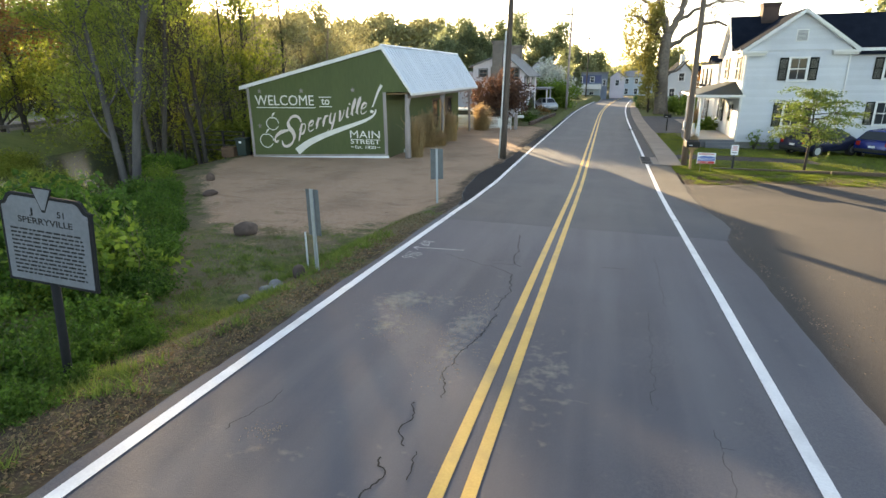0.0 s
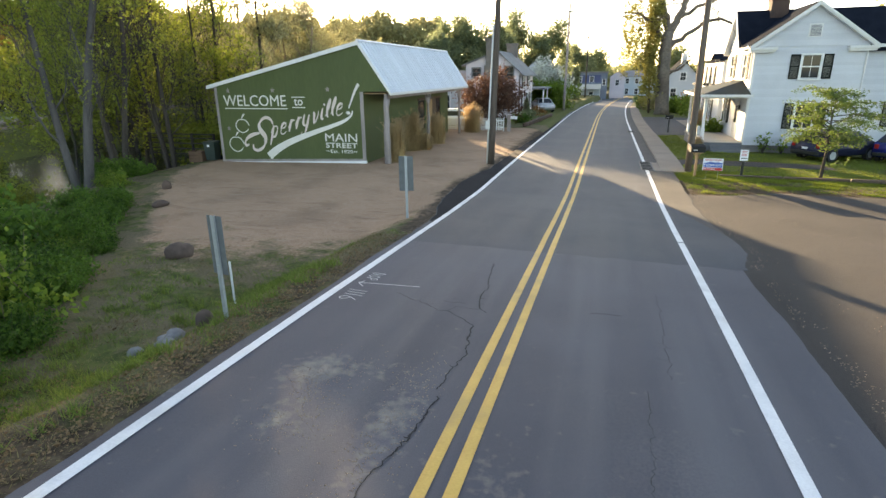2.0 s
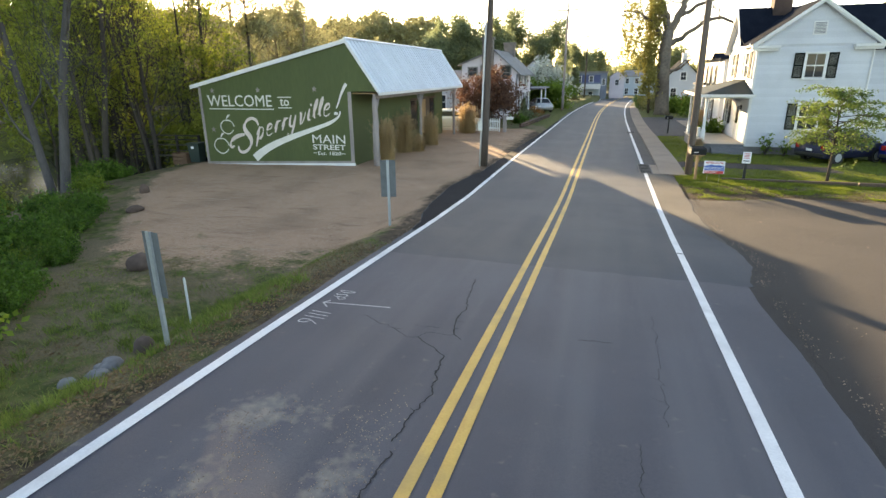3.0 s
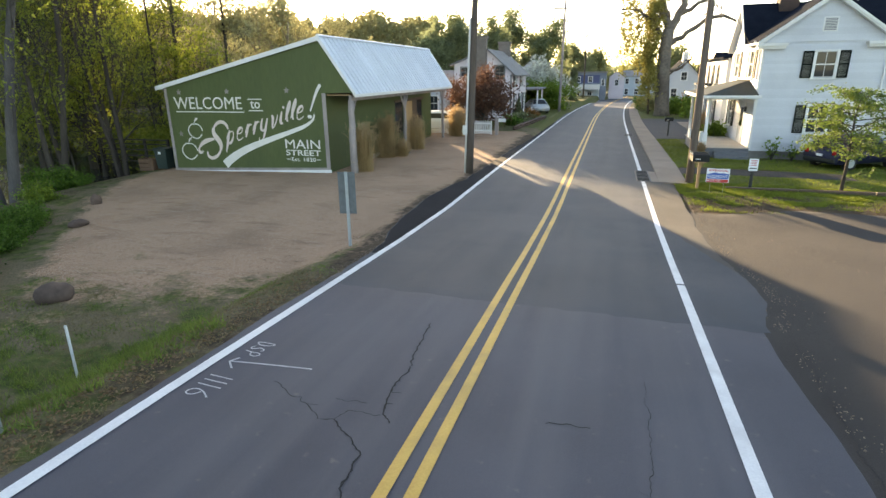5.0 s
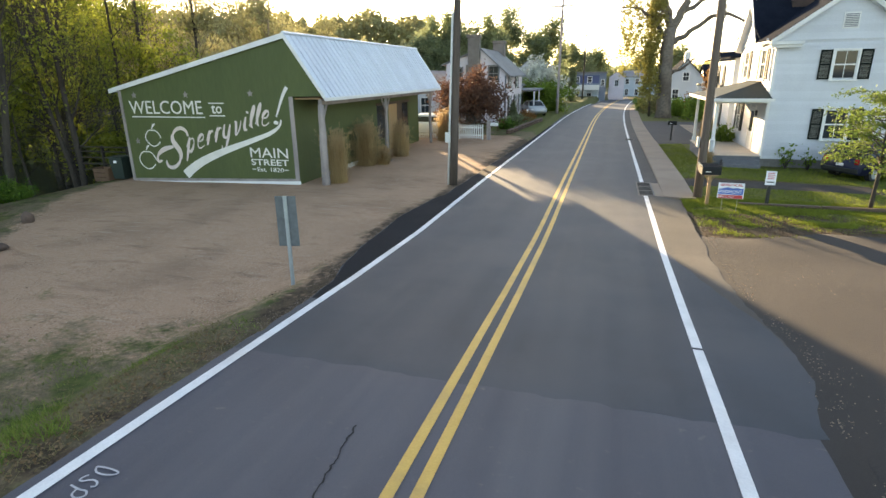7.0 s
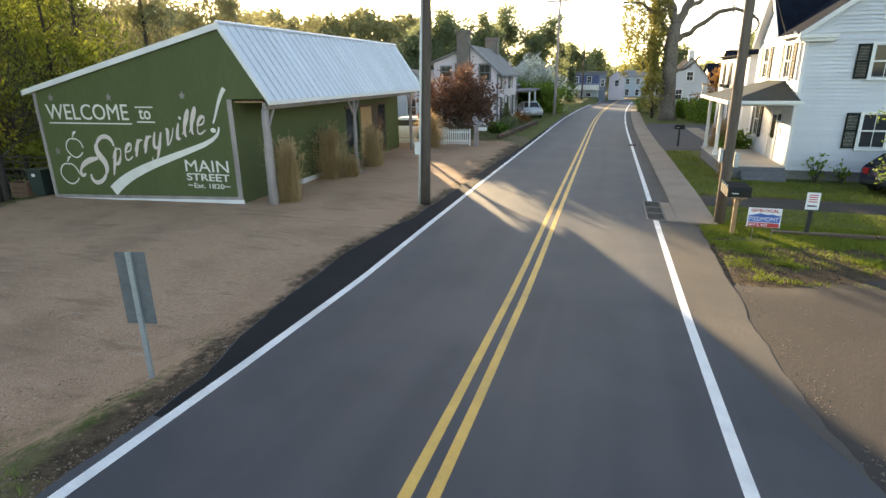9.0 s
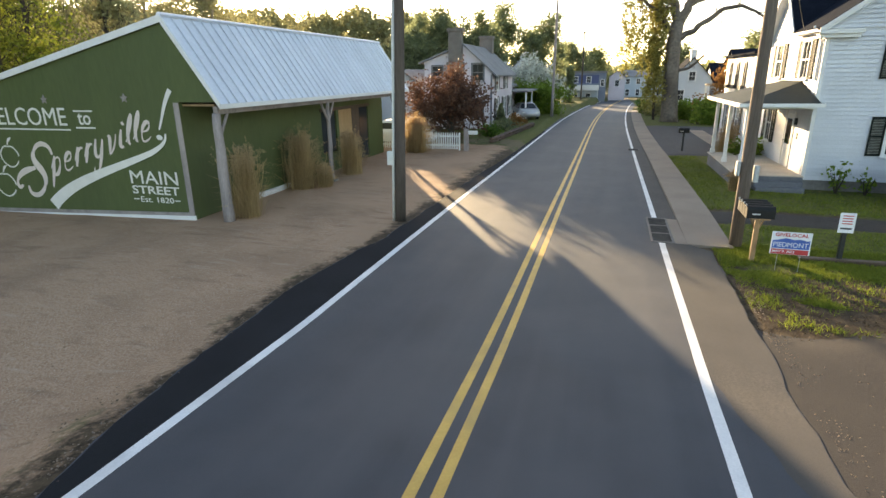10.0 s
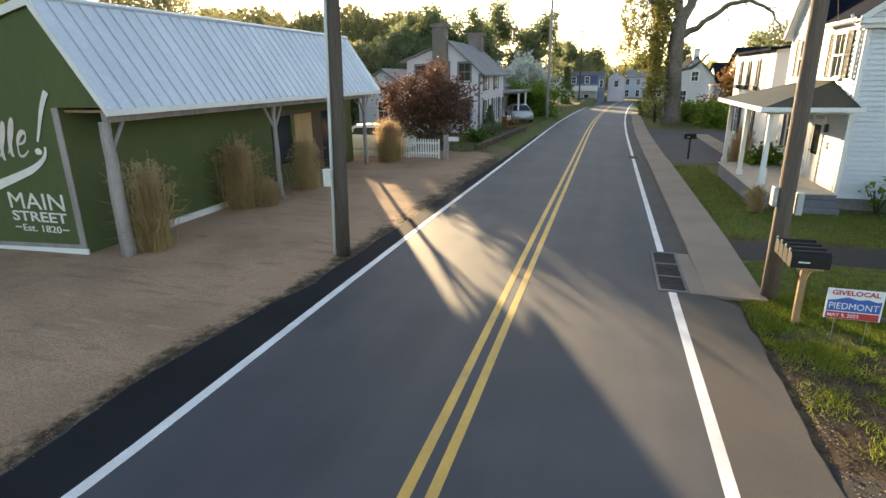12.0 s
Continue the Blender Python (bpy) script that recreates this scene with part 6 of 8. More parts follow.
def conifer(x, y, label, seed, height, width, n, size=0.3, leaf="leaf_pine", bare=0.12, ragged=0.3):
    ob = thing("evergreen_tree", label, "evergreen tree", (x, y, ground_z(x, y) - 0.1), group="evergreen trees")
    rnd = random.Random(seed)
    bm = bmesh.new()
    tube(bm, [(0, 0, 0), (0, 0, height * 0.5), (0, 0, height * 0.97)], [height * 0.017, height * 0.011, 0.02], 7)
    ends = []
    k = int(height * 5)
    for i in range(k):
        u = bare + (1 - bare) * i / k
        ln = width * 0.5 * (1 - u) ** 0.75 * rnd.uniform(1 - ragged, 1 + ragged * 0.6) + 0.15
        a = i * 2.4 + rnd.uniform(-0.4, 0.4)
        p0 = Vector((0, 0, u * height))
        p1 = p0 + Vector((ln * math.cos(a), ln * math.sin(a), ln * rnd.uniform(-0.12, 0.25)))
        tube(bm, [p0, p0.lerp(p1, 0.5) + Vector((0, 0, 0.06 * ln)), p1], [0.035, 0.02, 0.008], 3, cap=False)
        for q in range(9):
            ends.append(p0.lerp(p1, 0.25 + 0.75 * q / 8))
    part("trunk", bm, M["bark"], ob, "", True)
    part("crown", foliage(seed, ends, n, size, size * 0.75, M[leaf], flat=0.3), M[leaf], ob)
    return ob


def scatter_copies(first, spots):
    for x, y, s, a in spots:
        copy_thing(first, Matrix.Translation((x, y, ground_z(x, y) - 0.1)) @ Matrix.Rotation(a, 4, "Z") @ Matrix.Diagonal((s, s, s * (0.92 + 0.16 * ((x * 7.3) % 1)), 1)))


# stream-side trees beside the shop
TALL = dict(levels=3, kids=6, angle=(0.4, 1.0), thin=(0.25, 0.42), wander=0.24, clump=1.3)
tree(-22.7, 21.8, "grey twin-stemmed streamside tree with fresh yellow-green leaves", "grey_bark", "leaf_spring", 3, 7000, 0.09, 0.22, group="streamside trees", height=13.0, r=0.22, spread=3.6, clear=0.18, stems=2, **TALL)
tree(-24.2, 25.4, "dark twin-stemmed streamside tree with sparse spring leaves", "bark", "leaf_spring", 4, 6000, 0.09, 0.22, group="streamside trees", height=13, r=0.16, spread=3.6, clear=0.2, stems=2, **TALL)
tree(-24.6, 29.4, "dark multi-stemmed streamside tree with yellow-green leaves", "bark", "leaf_spring", 5, 6600, 0.09, 0.22, group="streamside trees", height=13, r=0.15, spread=3.4, clear=0.16, stems=3, **TALL)
tree(-25.0, 34.0, "dark streamside tree with thin spring foliage", "bark", "leaf_spring", 6, 6600, 0.095, 0.24, group="streamside trees", height=12, r=0.15, spread=3.8, clear=0.2, stems=2, **TALL)
tree(-22.8, 37.0, "slim streamside tree with gold-green buds", "bark", "leaf_gold", 7, 4800, 0.11, 0.24, group="streamside trees", height=11, r=0.13, spread=3.6, clear=0.25, **TALL)
tree(-30.0, 33.0, "tall streamside tree with gold-green buds", "bark", "leaf_spring", 8, 5000, 0.10, 0.26, group="streamside trees", height=13, r=0.17, spread=4.0, clear=0.2, **TALL)
tree(-27.0, 28.0, "slender streamside tree in yellow-green leaf", "bark", "leaf_spring", 11, 5000, 0.09, 0.24, group="streamside trees", height=12.5, r=0.14, spread=3.4, clear=0.5, **TALL)
tree(-33.0, 21.0, "rust-budded tree across the stream", "bark", "leaf_rust", 9, 7000, 0.13, 0.28, group="streamside trees", height=14, r=0.2, spread=4.2, clear=0.5, levels=3, kids=5)
tree(-48.5, 30.5, "rust-budded maple across the stream", "bark", "leaf_rust", 10, 7600, 0.15, 0.32, group="streamside trees", height=15, r=0.24, spread=4.6, clear=0.5, levels=3, kids=5)

# saplings in full yellow-green leaf at their feet
SMALL = dict(levels=3, kids=5, angle=(0.5, 1.1), thin=(0.3, 0.45), wander=0.26, clump=1.2, lift=0.15)
for k, (x, y, h, sp) in enumerate(((-27.4, 25.6, 6.8, 3.0), (-24.6, 32.2, 6.5, 2.6), (-27.2, 29.0, 6.0, 2.6), (-23.6, 34.8, 6.2, 2.6))):
    tree(x, y, "sapling in bright yellow-green leaf beside the stream", "bark", "leaf_spring", 140 + k, 3200, 0.095, 0.24, group="streamside saplings", height=h, r=0.08, spread=sp, clear=0.3, **SMALL)

# woods behind: a few kinds, repeated; haze is put into the golden leaf colour
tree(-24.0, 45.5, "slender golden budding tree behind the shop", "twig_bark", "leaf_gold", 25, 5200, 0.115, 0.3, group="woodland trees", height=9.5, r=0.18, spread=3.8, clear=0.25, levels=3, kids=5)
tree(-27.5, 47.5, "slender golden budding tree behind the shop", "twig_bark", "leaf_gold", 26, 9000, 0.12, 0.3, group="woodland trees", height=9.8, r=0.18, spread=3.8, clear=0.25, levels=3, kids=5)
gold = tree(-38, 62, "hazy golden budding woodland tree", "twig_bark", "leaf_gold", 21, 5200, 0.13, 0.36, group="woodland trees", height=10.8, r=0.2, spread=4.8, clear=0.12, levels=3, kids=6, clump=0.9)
lime = tree(-48, 52, "tall woodland tree in yellow-green leaf", "bark", "leaf_spring", 22, 6200, 0.15, 0.36, group="woodland trees", height=13, r=0.24, spread=5.0, clear=0.15, levels=3, kids=6, clump=1.2)
rnd = random.Random(5)
spots_g, spots_l = [], []
for k in range(36):
    az = 22 + 34 * (k + rnd.random() * 0.8) / 36
    dist = rnd.uniform(58, 82)
    x, y = -dist * math.sin(radians(az)), dist * math.cos(radians(az))
    s = 0.82 if az < 37 else 1.0 if az < 42 else 1.2
    if 9.5 < 0.8616 * x + 0.5075 * y < 20:
        s *= 0.72
    if 0.8616 * x + 0.5075 * y < -6.5 and k % 2:
        continue
    (spots_g if az < 47 or rnd.random() < 0.35 else spots_l).append((x, y, s * rnd.uniform(0.85, 1.1) * dist / 70, rnd.random() * 6))
for k in range(16):
    az = rnd.choice((rnd.uniform(41, 46), rnd.uniform(68, 82)))
    dist = rnd.uniform(42, 60)
    spots_l.append((-dist * math.sin(radians(az)), dist * math.cos(radians(az)), rnd.uniform(0.8, 1.15), rnd.random() * 6))
scatter_copies(gold, spots_g + [(-37, 55, 1.2, 4.0), (-43, 54, 1.25, 5.0)])
scatter_copies(lime, spots_l)

# evergreens and soft green crowns beyond the houses, in leaf colours paled for haze
pine = tree(-27, 92, "broad dark evergreen behind the houses", "bark", "leaf_pine", 31, 15000, 0.21, 0.42, category="evergreen tree", name="evergreen_tree", group="evergreen trees", height=11.2, r=0.3, spread=4.6, clear=0.22, levels=3, kids=5, lift=0.1)
scatter_copies(pine, [(-22.5, 95, 0.95, 1), (-30, 101, 0.82, 2), (-17.5, 101, 0.95, 3), (-19.5, 118, 1.1, 4), (-13.0, 116, 1.05, 5), (-37, 90, 0.6, 1.5), (-27, 108, 1.05, 0.6), (-7.5, 150, 0.85, 1.1)])
conifer(-5.6, 104, "slim dark green evergreen beside the road", 32, 5.4, 1.9, 3000, 0.22, bare=0.02)
conifer(-9.0, 122, "ragged distant dark evergreen tree", 34, 9.5, 5.0, 3600, 0.32, ragged=0.6)
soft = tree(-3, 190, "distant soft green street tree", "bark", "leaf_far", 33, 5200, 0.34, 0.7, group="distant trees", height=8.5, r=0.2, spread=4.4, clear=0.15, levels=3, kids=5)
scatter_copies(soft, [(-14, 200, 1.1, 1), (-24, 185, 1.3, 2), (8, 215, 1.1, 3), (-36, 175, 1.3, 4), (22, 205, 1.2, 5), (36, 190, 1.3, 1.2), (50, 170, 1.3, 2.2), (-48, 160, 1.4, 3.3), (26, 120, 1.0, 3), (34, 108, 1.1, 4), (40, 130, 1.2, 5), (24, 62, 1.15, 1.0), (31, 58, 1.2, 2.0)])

# the great sycamore with its hanging foliage
def crooked(bm, pts, r0, r1, seed, twigs, reach):
    """A winding limb through the given places, with bare twigs that fork twice."""
    rnd = random.Random(seed)
    path = []
    for a, b in zip(pts, pts[1:]):
        a, b = Vector(a), Vector(b)
        path += [a.lerp(b, k / 5) + Vector((rnd.gauss(0, 0.06), rnd.gauss(0, 0.06), rnd.gauss(0, 0.06))) * (b - a).length * 0.5 for k in range(5)]
    path.append(Vector(pts[-1]))
    n = len(path)
    tube(bm, path, [r0 + (r1 - r0) * i / (n - 1) for i in range(n)], 8)

    def twig(p, d, length, r, level):
        q = [p]
        for i in range(5):
            d = (d + Vector((rnd.gauss(0, 0.35), rnd.gauss(0, 0.35), rnd.gauss(-0.05, 0.3)))).normalized()
            q.append(q[-1] + d * length / 5)
        tube(bm, q, [r * (1 - 0.16 * i) for i in range(6)], 4, cap=False)
        if level < 2:
            for i in (1, 2, 3, 4, 5):
                twig(q[i], (d + Vector((rnd.gauss(0, 0.8), rnd.gauss(0, 0.8), rnd.gauss(0, 0.6)))).normalized(), length * 0.55, r * 0.5, level + 1)

    for k in range(twigs):
        i = int(n * (0.35 + 0.64 * (k + 0.5) / twigs))
        d = (path[min(n - 1, i + 1)] - path[i - 1]).normalized()
        twig(path[i], (d * 0.5 + Vector((rnd.gauss(0, 0.7), rnd.gauss(0, 0.7), rnd.gauss(-0.1, 0.5)))).normalized(), reach * rnd.uniform(0.6, 1.1), (r0 + r1) * 0.16, 0)


syc = thing("tree", "huge old sycamore with bare crooked limbs and hanging foliage", "tree", (6.2, 74.5, ground_z(6.2, 74.5) - 0.2))
bm = bmesh.new()
tube(bm, [(0.05, 0, 0), (0.03, 0, 0.8), (-0.08, 0, 2.5), (-0.22, 0, 5), (-0.25, 0, 7.4), (-0.1, 0, 9.4)], [1.0, 0.80, 0.74, 0.70, 0.66, 0.60], 16)
part("trunk", bm, M["sycamore"], syc, "", True)
for k, (pts, r0, r1, tw, reach) in enumerate((
        ([(-0.1, 0, 9.0), (-0.5, 0.2, 11), (-1.4, 0, 13), (-1.9, 0.4, 16), (-3, 0.4, 19)], 0.5, 0.12, 9, 3.2),
        ([(0.0, 0, 9.0), (0.7, -0.2, 10.8), (1.6, 0, 13), (1.8, 0.3, 16), (3.0, 0, 19)], 0.48, 0.12, 9, 3.2),
        ([(0.1, 0, 7.8), (1.7, -0.3, 8.9), (3.4, -0.4, 10.2), (5.2, -0.4, 10.6), (7.0, -0.6, 9.6), (7.8, -0.6, 8.0)], 0.3, 0.06, 10, 2.6),
        ([(0.6, -0.2, 10.6), (2.6, -0.4, 11.8), (5.0, -0.2, 12.8), (7.6, 0, 12.6)], 0.26, 0.06, 9, 2.8),
        ([(0.1, 0, 4.9), (1.5, -0.4, 5.4), (2.5, -0.6, 6.3)], 0.16, 0.09, 3, 0.8),
        ([(-0.4, 0, 8.2), (-1.6, -0.4, 10), (-3.4, -0.6, 11.4), (-5.2, -0.4, 11.6)], 0.3, 0.06, 9, 2.6),
        ([(-0.3, 0, 10.6), (-2.0, 0.6, 12.6), (-4.4, 0.9, 14), (-6.4, 0.8, 14)], 0.26, 0.06, 8, 2.8))):
    bm = bmesh.new()
    crooked(bm, pts, r0, r1, 60 + k, tw, reach)
    part("limb", bm, M["sycamore"], syc, "", True)
rng = np.random.default_rng(7)
strands = []
for k in range(190):
    near = k < 120
    x0 = rng.uniform(-2.5, -0.9) if near else rng.uniform(-5.2, -1.5)
    y0 = rng.uniform(-1.3, 1.2)
    z1 = rng.uniform(3.5, 13.5) if near else rng.uniform(7.0, 13.5)
    ln = rng.uniform(1.2, 3.4)
    m = int(ln * 24)
    u = rng.random(m)
    strands.append(np.stack([x0 + 0.3 * np.sin(3 * u + k) + rng.normal(size=m) * 0.16, y0 + rng.normal(size=m) * 0.2, z1 - ln * u], axis=1))
part("ivy", quads("ivy", leaf_quads(rng, np.concatenate(strands), 0.16), M["leaf_ivy"]), M["leaf_ivy"], syc, "yellow-green leaves hanging beside the trunk")

# small tree on the lawn


def layered_tree(x, y, label, seed, height, reach, low, n):
    """Thin trunk with level boughs, each a flat spray of leaves."""
    ob = thing("young_tree", label, "tree", (x, y, ground_z(x, y) - 0.05))
    rnd = random.Random(seed)
    bm = bmesh.new()
    tube(bm, [(0, 0, 0), (0.03, 0.02, height * 0.35), (-0.02, 0.03, height * 0.7), (0.03, 0, height * 0.97)], [0.065, 0.05, 0.03, 0.008], 8)
    ends = []
    boughs = 44
    for k in range(boughs):
        u = (k + rnd.random() * 0.5) / boughs
        z0 = low + (height - low) * 0.93 * u
        ln = reach * (0.66 + 0.4 * math.sin(math.pi * min(1, u))) * (1 - 0.6 * max(0, u - 0.75) / 0.25) * rnd.uniform(0.45, 1.0)
        a = k * 2.4 + rnd.uniform(-0.5, 0.5)
        ahead, across = Vector((math.cos(a), math.sin(a), 0)), Vector((-math.sin(a), math.cos(a), 0))
        p0 = Vector((0, 0, z0))
        rise = rnd.uniform(0.0, 0.42)
        pts = [p0, p0 + ahead * ln * 0.45 + Vector((0, 0, ln * rise)), p0 + ahead * ln + Vector((0, 0, ln * rise * 0.9))]
        tube(bm, pts, [0.022, 0.014, 0.006], 4, cap=False)
        for q in range(5):
            v = 0.3 + 0.7 * q / 4
            at = pts[0].lerp(pts[1], v / 0.45) if v < 0.45 else pts[1].lerp(pts[2], (v - 0.45) / 0.55)
            for side in (-1, 1):
                tip = at + (across * side * 0.8 + ahead * 0.6) * ln * 0.30 * (1.15 - 0.5 * v) * rnd.uniform(0.6, 1.2) + Vector((0, 0, rnd.uniform(-0.16, 0.10)))
                tube(bm, [at, tip], [0.007, 0.003], 3, cap=False)
                ends.extend(at.lerp(tip, w) for w in (0.35, 0.6, 0.8, 1.0))
            ends.append(at)
    p0 = Vector((0, 0, low * 0.45))
    tip = p0 + Vector((0.85, -0.1, 0.35))
    tube(bm, [p0, p0.lerp(tip, 0.5) + Vector((0, 0, 0.03)), tip], [0.014, 0.01, 0.004], 4, cap=False)
    ends.extend(p0.lerp(tip, 0.3 + 0.1 * j) for j in range(8) for _ in range(2))
    part("trunk", bm, M["bark"], ob, "", True)
    rng = np.random.default_rng(seed)
    e = np.array([tuple(p) for p in ends])
    c = e[rng.integers(0, len(e), n)] + rng.normal(size=(n, 3)) * np.array((0.09, 0.09, 0.06))
    part("crown", quads("crown", leaf_quads(rng, c, 0.060, 0.55), M["leaf_young"]), M["leaf_young"], ob)
    return ob


layered_tree(8.9, 28.9, "small young tree with light green layered leaves on the lawn", 51, 3.8, 2.15, 1.25, 6800)

# maroon maple by the picket fence
tree(-8.6, 48.0, "rounded Japanese maple with dark maroon leaves", "bark", "leaf_red", 61, 11000, 0.11, 0.24, name="japanese_maple", height=1.75, r=0.16, spread=3.1, clear=0.3, levels=3, kids=5, lift=0.04)
# dogwood
tree(-8.0, 80.0, "flowering dogwood covered in white blossom", "bark", "leaf_white", 71, 5200, 0.20, 0.22, name="dogwood", height=3.4, r=0.16, spread=3.6, clear=0.3, levels=3, kids=5, lift=-0.1)


# ---- shrubs ----
def shrub(x, y, label, leaf, seed, n, w, h, size, name="shrub", category="shrub", group="", cone=False, z=None, wild=0):
    ob = thing(name, label, category, (x, y, (ground_z(x, y) if z is None else z) - 0.03), group=group)
    rng = np.random.default_rng(seed)
    bm = bmesh.new()
    for k in range(7):
        a = k * 0.9
        tube(bm, [(0, 0, 0), (0.2 * w * math.cos(a), 0.2 * w * math.sin(a), h * 0.4), (0.36 * w * math.cos(a) * (0.4 if cone else 1), 0.36 * w * math.sin(a) * (0.4 if cone else 1), h * 0.75)], [0.025, 0.018, 0.008], 4)
    part("stem", bm, M["bark"], ob)
    lumps = rng.normal(size=(26, 3)) * (0.22 * w, 0.22 * w, 0.2 * h) + (0, 0, 0.5 * h)
    if cone:
        u = rng.random(n) ** 0.8
        a = rng.uniform(0, math.tau, n)
        r = 0.5 * w * (1 - u) * np.sqrt(rng.uniform(0.35, 1, n))
        c = np.stack([r * np.cos(a), r * np.sin(a), 0.05 + u * h], axis=1) + rng.normal(size=(n, 3)) * 0.04
    else:
        c = lumps[rng.integers(0, 26, n)] + rng.normal(size=(n, 3)) * (0.13 * w, 0.13 * w, 0.13 * h)
        c[:, 2] = np.abs(c[:, 2])
    if wild:
        shoots = []
        bm = bmesh.new()
        for k in range(wild):
            a, b = rng.uniform(0, math.tau), rng.uniform(0.05, 0.5)
            p = Vector((b * w * math.cos(a), b * w * math.sin(a), 0.1 * h))
            q = p + Vector((0.22 * w * rng.normal(), 0.22 * w * rng.normal(), h * rng.uniform(0.7, 1.35)))
            mid = p.lerp(q, 0.5) + Vector((rng.normal(), rng.normal(), 0)) * 0.05 * w
            tube(bm, [p, mid, q], [0.012, 0.009, 0.004], 3, cap=False)
            u = rng.uniform(0.25, 1.0, 34)[:, None]
            shoots.append(np.array(p) * (1 - u) ** 2 + np.array(mid) * 2 * u * (1 - u) + np.array(q) * u * u + rng.normal(size=(34, 3)) * 0.07 * h)
        part("shoot", bm, M["dry_stem"], ob, "pale upright shoots")
        c = np.concatenate([c[: int(len(c) * 0.75)], *shoots])
    part("leaves", quads("leaves", leaf_quads(rng, c, size), M[leaf]), M[leaf], ob)
    return ob


brush = shrub(-14.0, 8.5, "leafy green streamside brush", "leaf_brush", 81, 6000, 3.2, 1.8, 0.115, "bush", group="streamside brush", wild=34)
brush_b = shrub(-14.6, 11.2, "tangled green streamside brush", "leaf_brush", 82, 6000, 3.2, 1.6, 0.12, "bush", group="streamside brush", wild=34)
weed = shrub(-10.4, 8.4, "yellow-green leafy weeds on the stream bank", "leaf_weed", 84, 3600, 2.6, 1.3, 0.09, "bush", group="streamside brush", wild=40)
yellow = shrub(-26, 20, "yellow-green low brush beyond the stream", "leaf_spring", 83, 6000, 4.0, 2.0, 0.10, "bush", group="streamside brush")
rnd = random.Random(9)
spots_a, spots_b, spots_y = [], [], []
spots_w = []
for k in range(90):
    y = rnd.uniform(1.5, 16) if k < 76 else rnd.uniform(16, 25)
    out = rnd.uniform(0.5, 9) if k < 76 else rnd.uniform(0.2, 2.2)
    s = (0.28 + 0.09 * out) * rnd.uniform(0.8, 1.2)
    (spots_w if k % 5 == 0 else spots_a if k % 2 else spots_b).append((bank_x(y) - out, y, min(0.8 if out < 5 else 0.62, s), rnd.random() * 6))
for k in range(34):
    x = rnd.uniform(-50, -27)
    spots_y.append((x, rnd.uniform(0.35, 0.74) * abs(x), rnd.uniform(0.5, 0.95), rnd.random() * 6))
for k in range(46):
    y = rnd.uniform(2.5, 15) if k < 26 else rnd.uniform(2.2, 6.5)
    spots_a.append((bank_x(y) + rnd.uniform(-0.7, 0.35 if k < 26 else 1.7), y, rnd.uniform(0.2, 0.38) * (1 if k < 26 else 0.7), rnd.random() * 6))
scatter_copies(brush, spots_a)
scatter_copies(brush_b, spots_b)
scatter_copies(weed, spots_w)
# last five clumps stand unseen behind the shop, added to stop low sun
scatter_copies(yellow, spots_y + [(-23.5, 34.6, 1.5, 1.0), (-26, 38.5, 1.8, 2.0), (-28.5, 42, 1.8, 3.0), (-25.5, 36.3, 1.7, 4.0), (-22.6, 32.6, 1.2, 5.0)])


# far woods: a belt of treetops all round, haze put into their pale colours
def woods(name, label, seed, az0, az1, d0, d1, low, high, n, size, leaf):
    rng = np.random.default_rng(seed)
    az = np.radians(rng.uniform(az0, az1, n))
    dist = rng.uniform(d0, d1, n)
    top = np.array([low + (high - low) * (0.55 + 0.45 * noise.noise((a * 22, seed, 0)) + 0.25 * noise.noise((a * 75, seed, 4))) for a in az])
    z = top * rng.random(n) ** 0.7 - 2.5
    c = np.stack([-dist * np.sin(az), dist * np.cos(az), z], axis=1)
    return tagged(new(name, quads(name, leaf_quads(rng, c, size), M[leaf])), label, "woods", kind="stuff")


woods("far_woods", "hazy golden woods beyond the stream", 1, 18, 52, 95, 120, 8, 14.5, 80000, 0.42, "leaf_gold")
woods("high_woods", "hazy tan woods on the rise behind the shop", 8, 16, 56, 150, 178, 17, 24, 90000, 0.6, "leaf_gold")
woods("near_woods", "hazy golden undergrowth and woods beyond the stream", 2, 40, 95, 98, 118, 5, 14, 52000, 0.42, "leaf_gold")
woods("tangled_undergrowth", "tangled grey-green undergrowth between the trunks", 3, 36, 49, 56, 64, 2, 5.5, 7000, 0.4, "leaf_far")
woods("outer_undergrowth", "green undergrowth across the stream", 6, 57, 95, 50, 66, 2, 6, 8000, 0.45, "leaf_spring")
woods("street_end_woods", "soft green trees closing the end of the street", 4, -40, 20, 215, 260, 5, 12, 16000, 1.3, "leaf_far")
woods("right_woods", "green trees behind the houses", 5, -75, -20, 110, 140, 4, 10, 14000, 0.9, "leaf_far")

shrub(-7.55, 58.0, "cone-shaped clipped evergreen shrub", "leaf_pine", 101, 1800, 1.3, 1.8, 0.10, "conical_shrub", cone=True)
shrub(-7.0, 56.3, "low green garden shrub", "leaf_pine", 102, 900, 1.6, 0.9, 0.10, group="garden shrubs")
shrub(-6.8, 60.6, "low rusty garden shrub", "leaf_rust", 103, 900, 1.5, 0.9, 0.10, group="garden shrubs")
shrub(-7.4, 52.0, "low green garden shrub", "leaf_brush", 104, 900, 1.6, 0.8, 0.10, group="garden shrubs")
# hedges take the lighter leaf colour, as haze would pale them
shrub(-6.6, 77.0, "large clipped green hedge", "leaf_green", 105, 6000, 4.2, 3.0, 0.16, "hedge", "hedge")
shrub(-8.5, 77.5, "large clipped green hedge", "leaf_green", 106, 5000, 3.8, 2.8, 0.16, "hedge", "hedge")
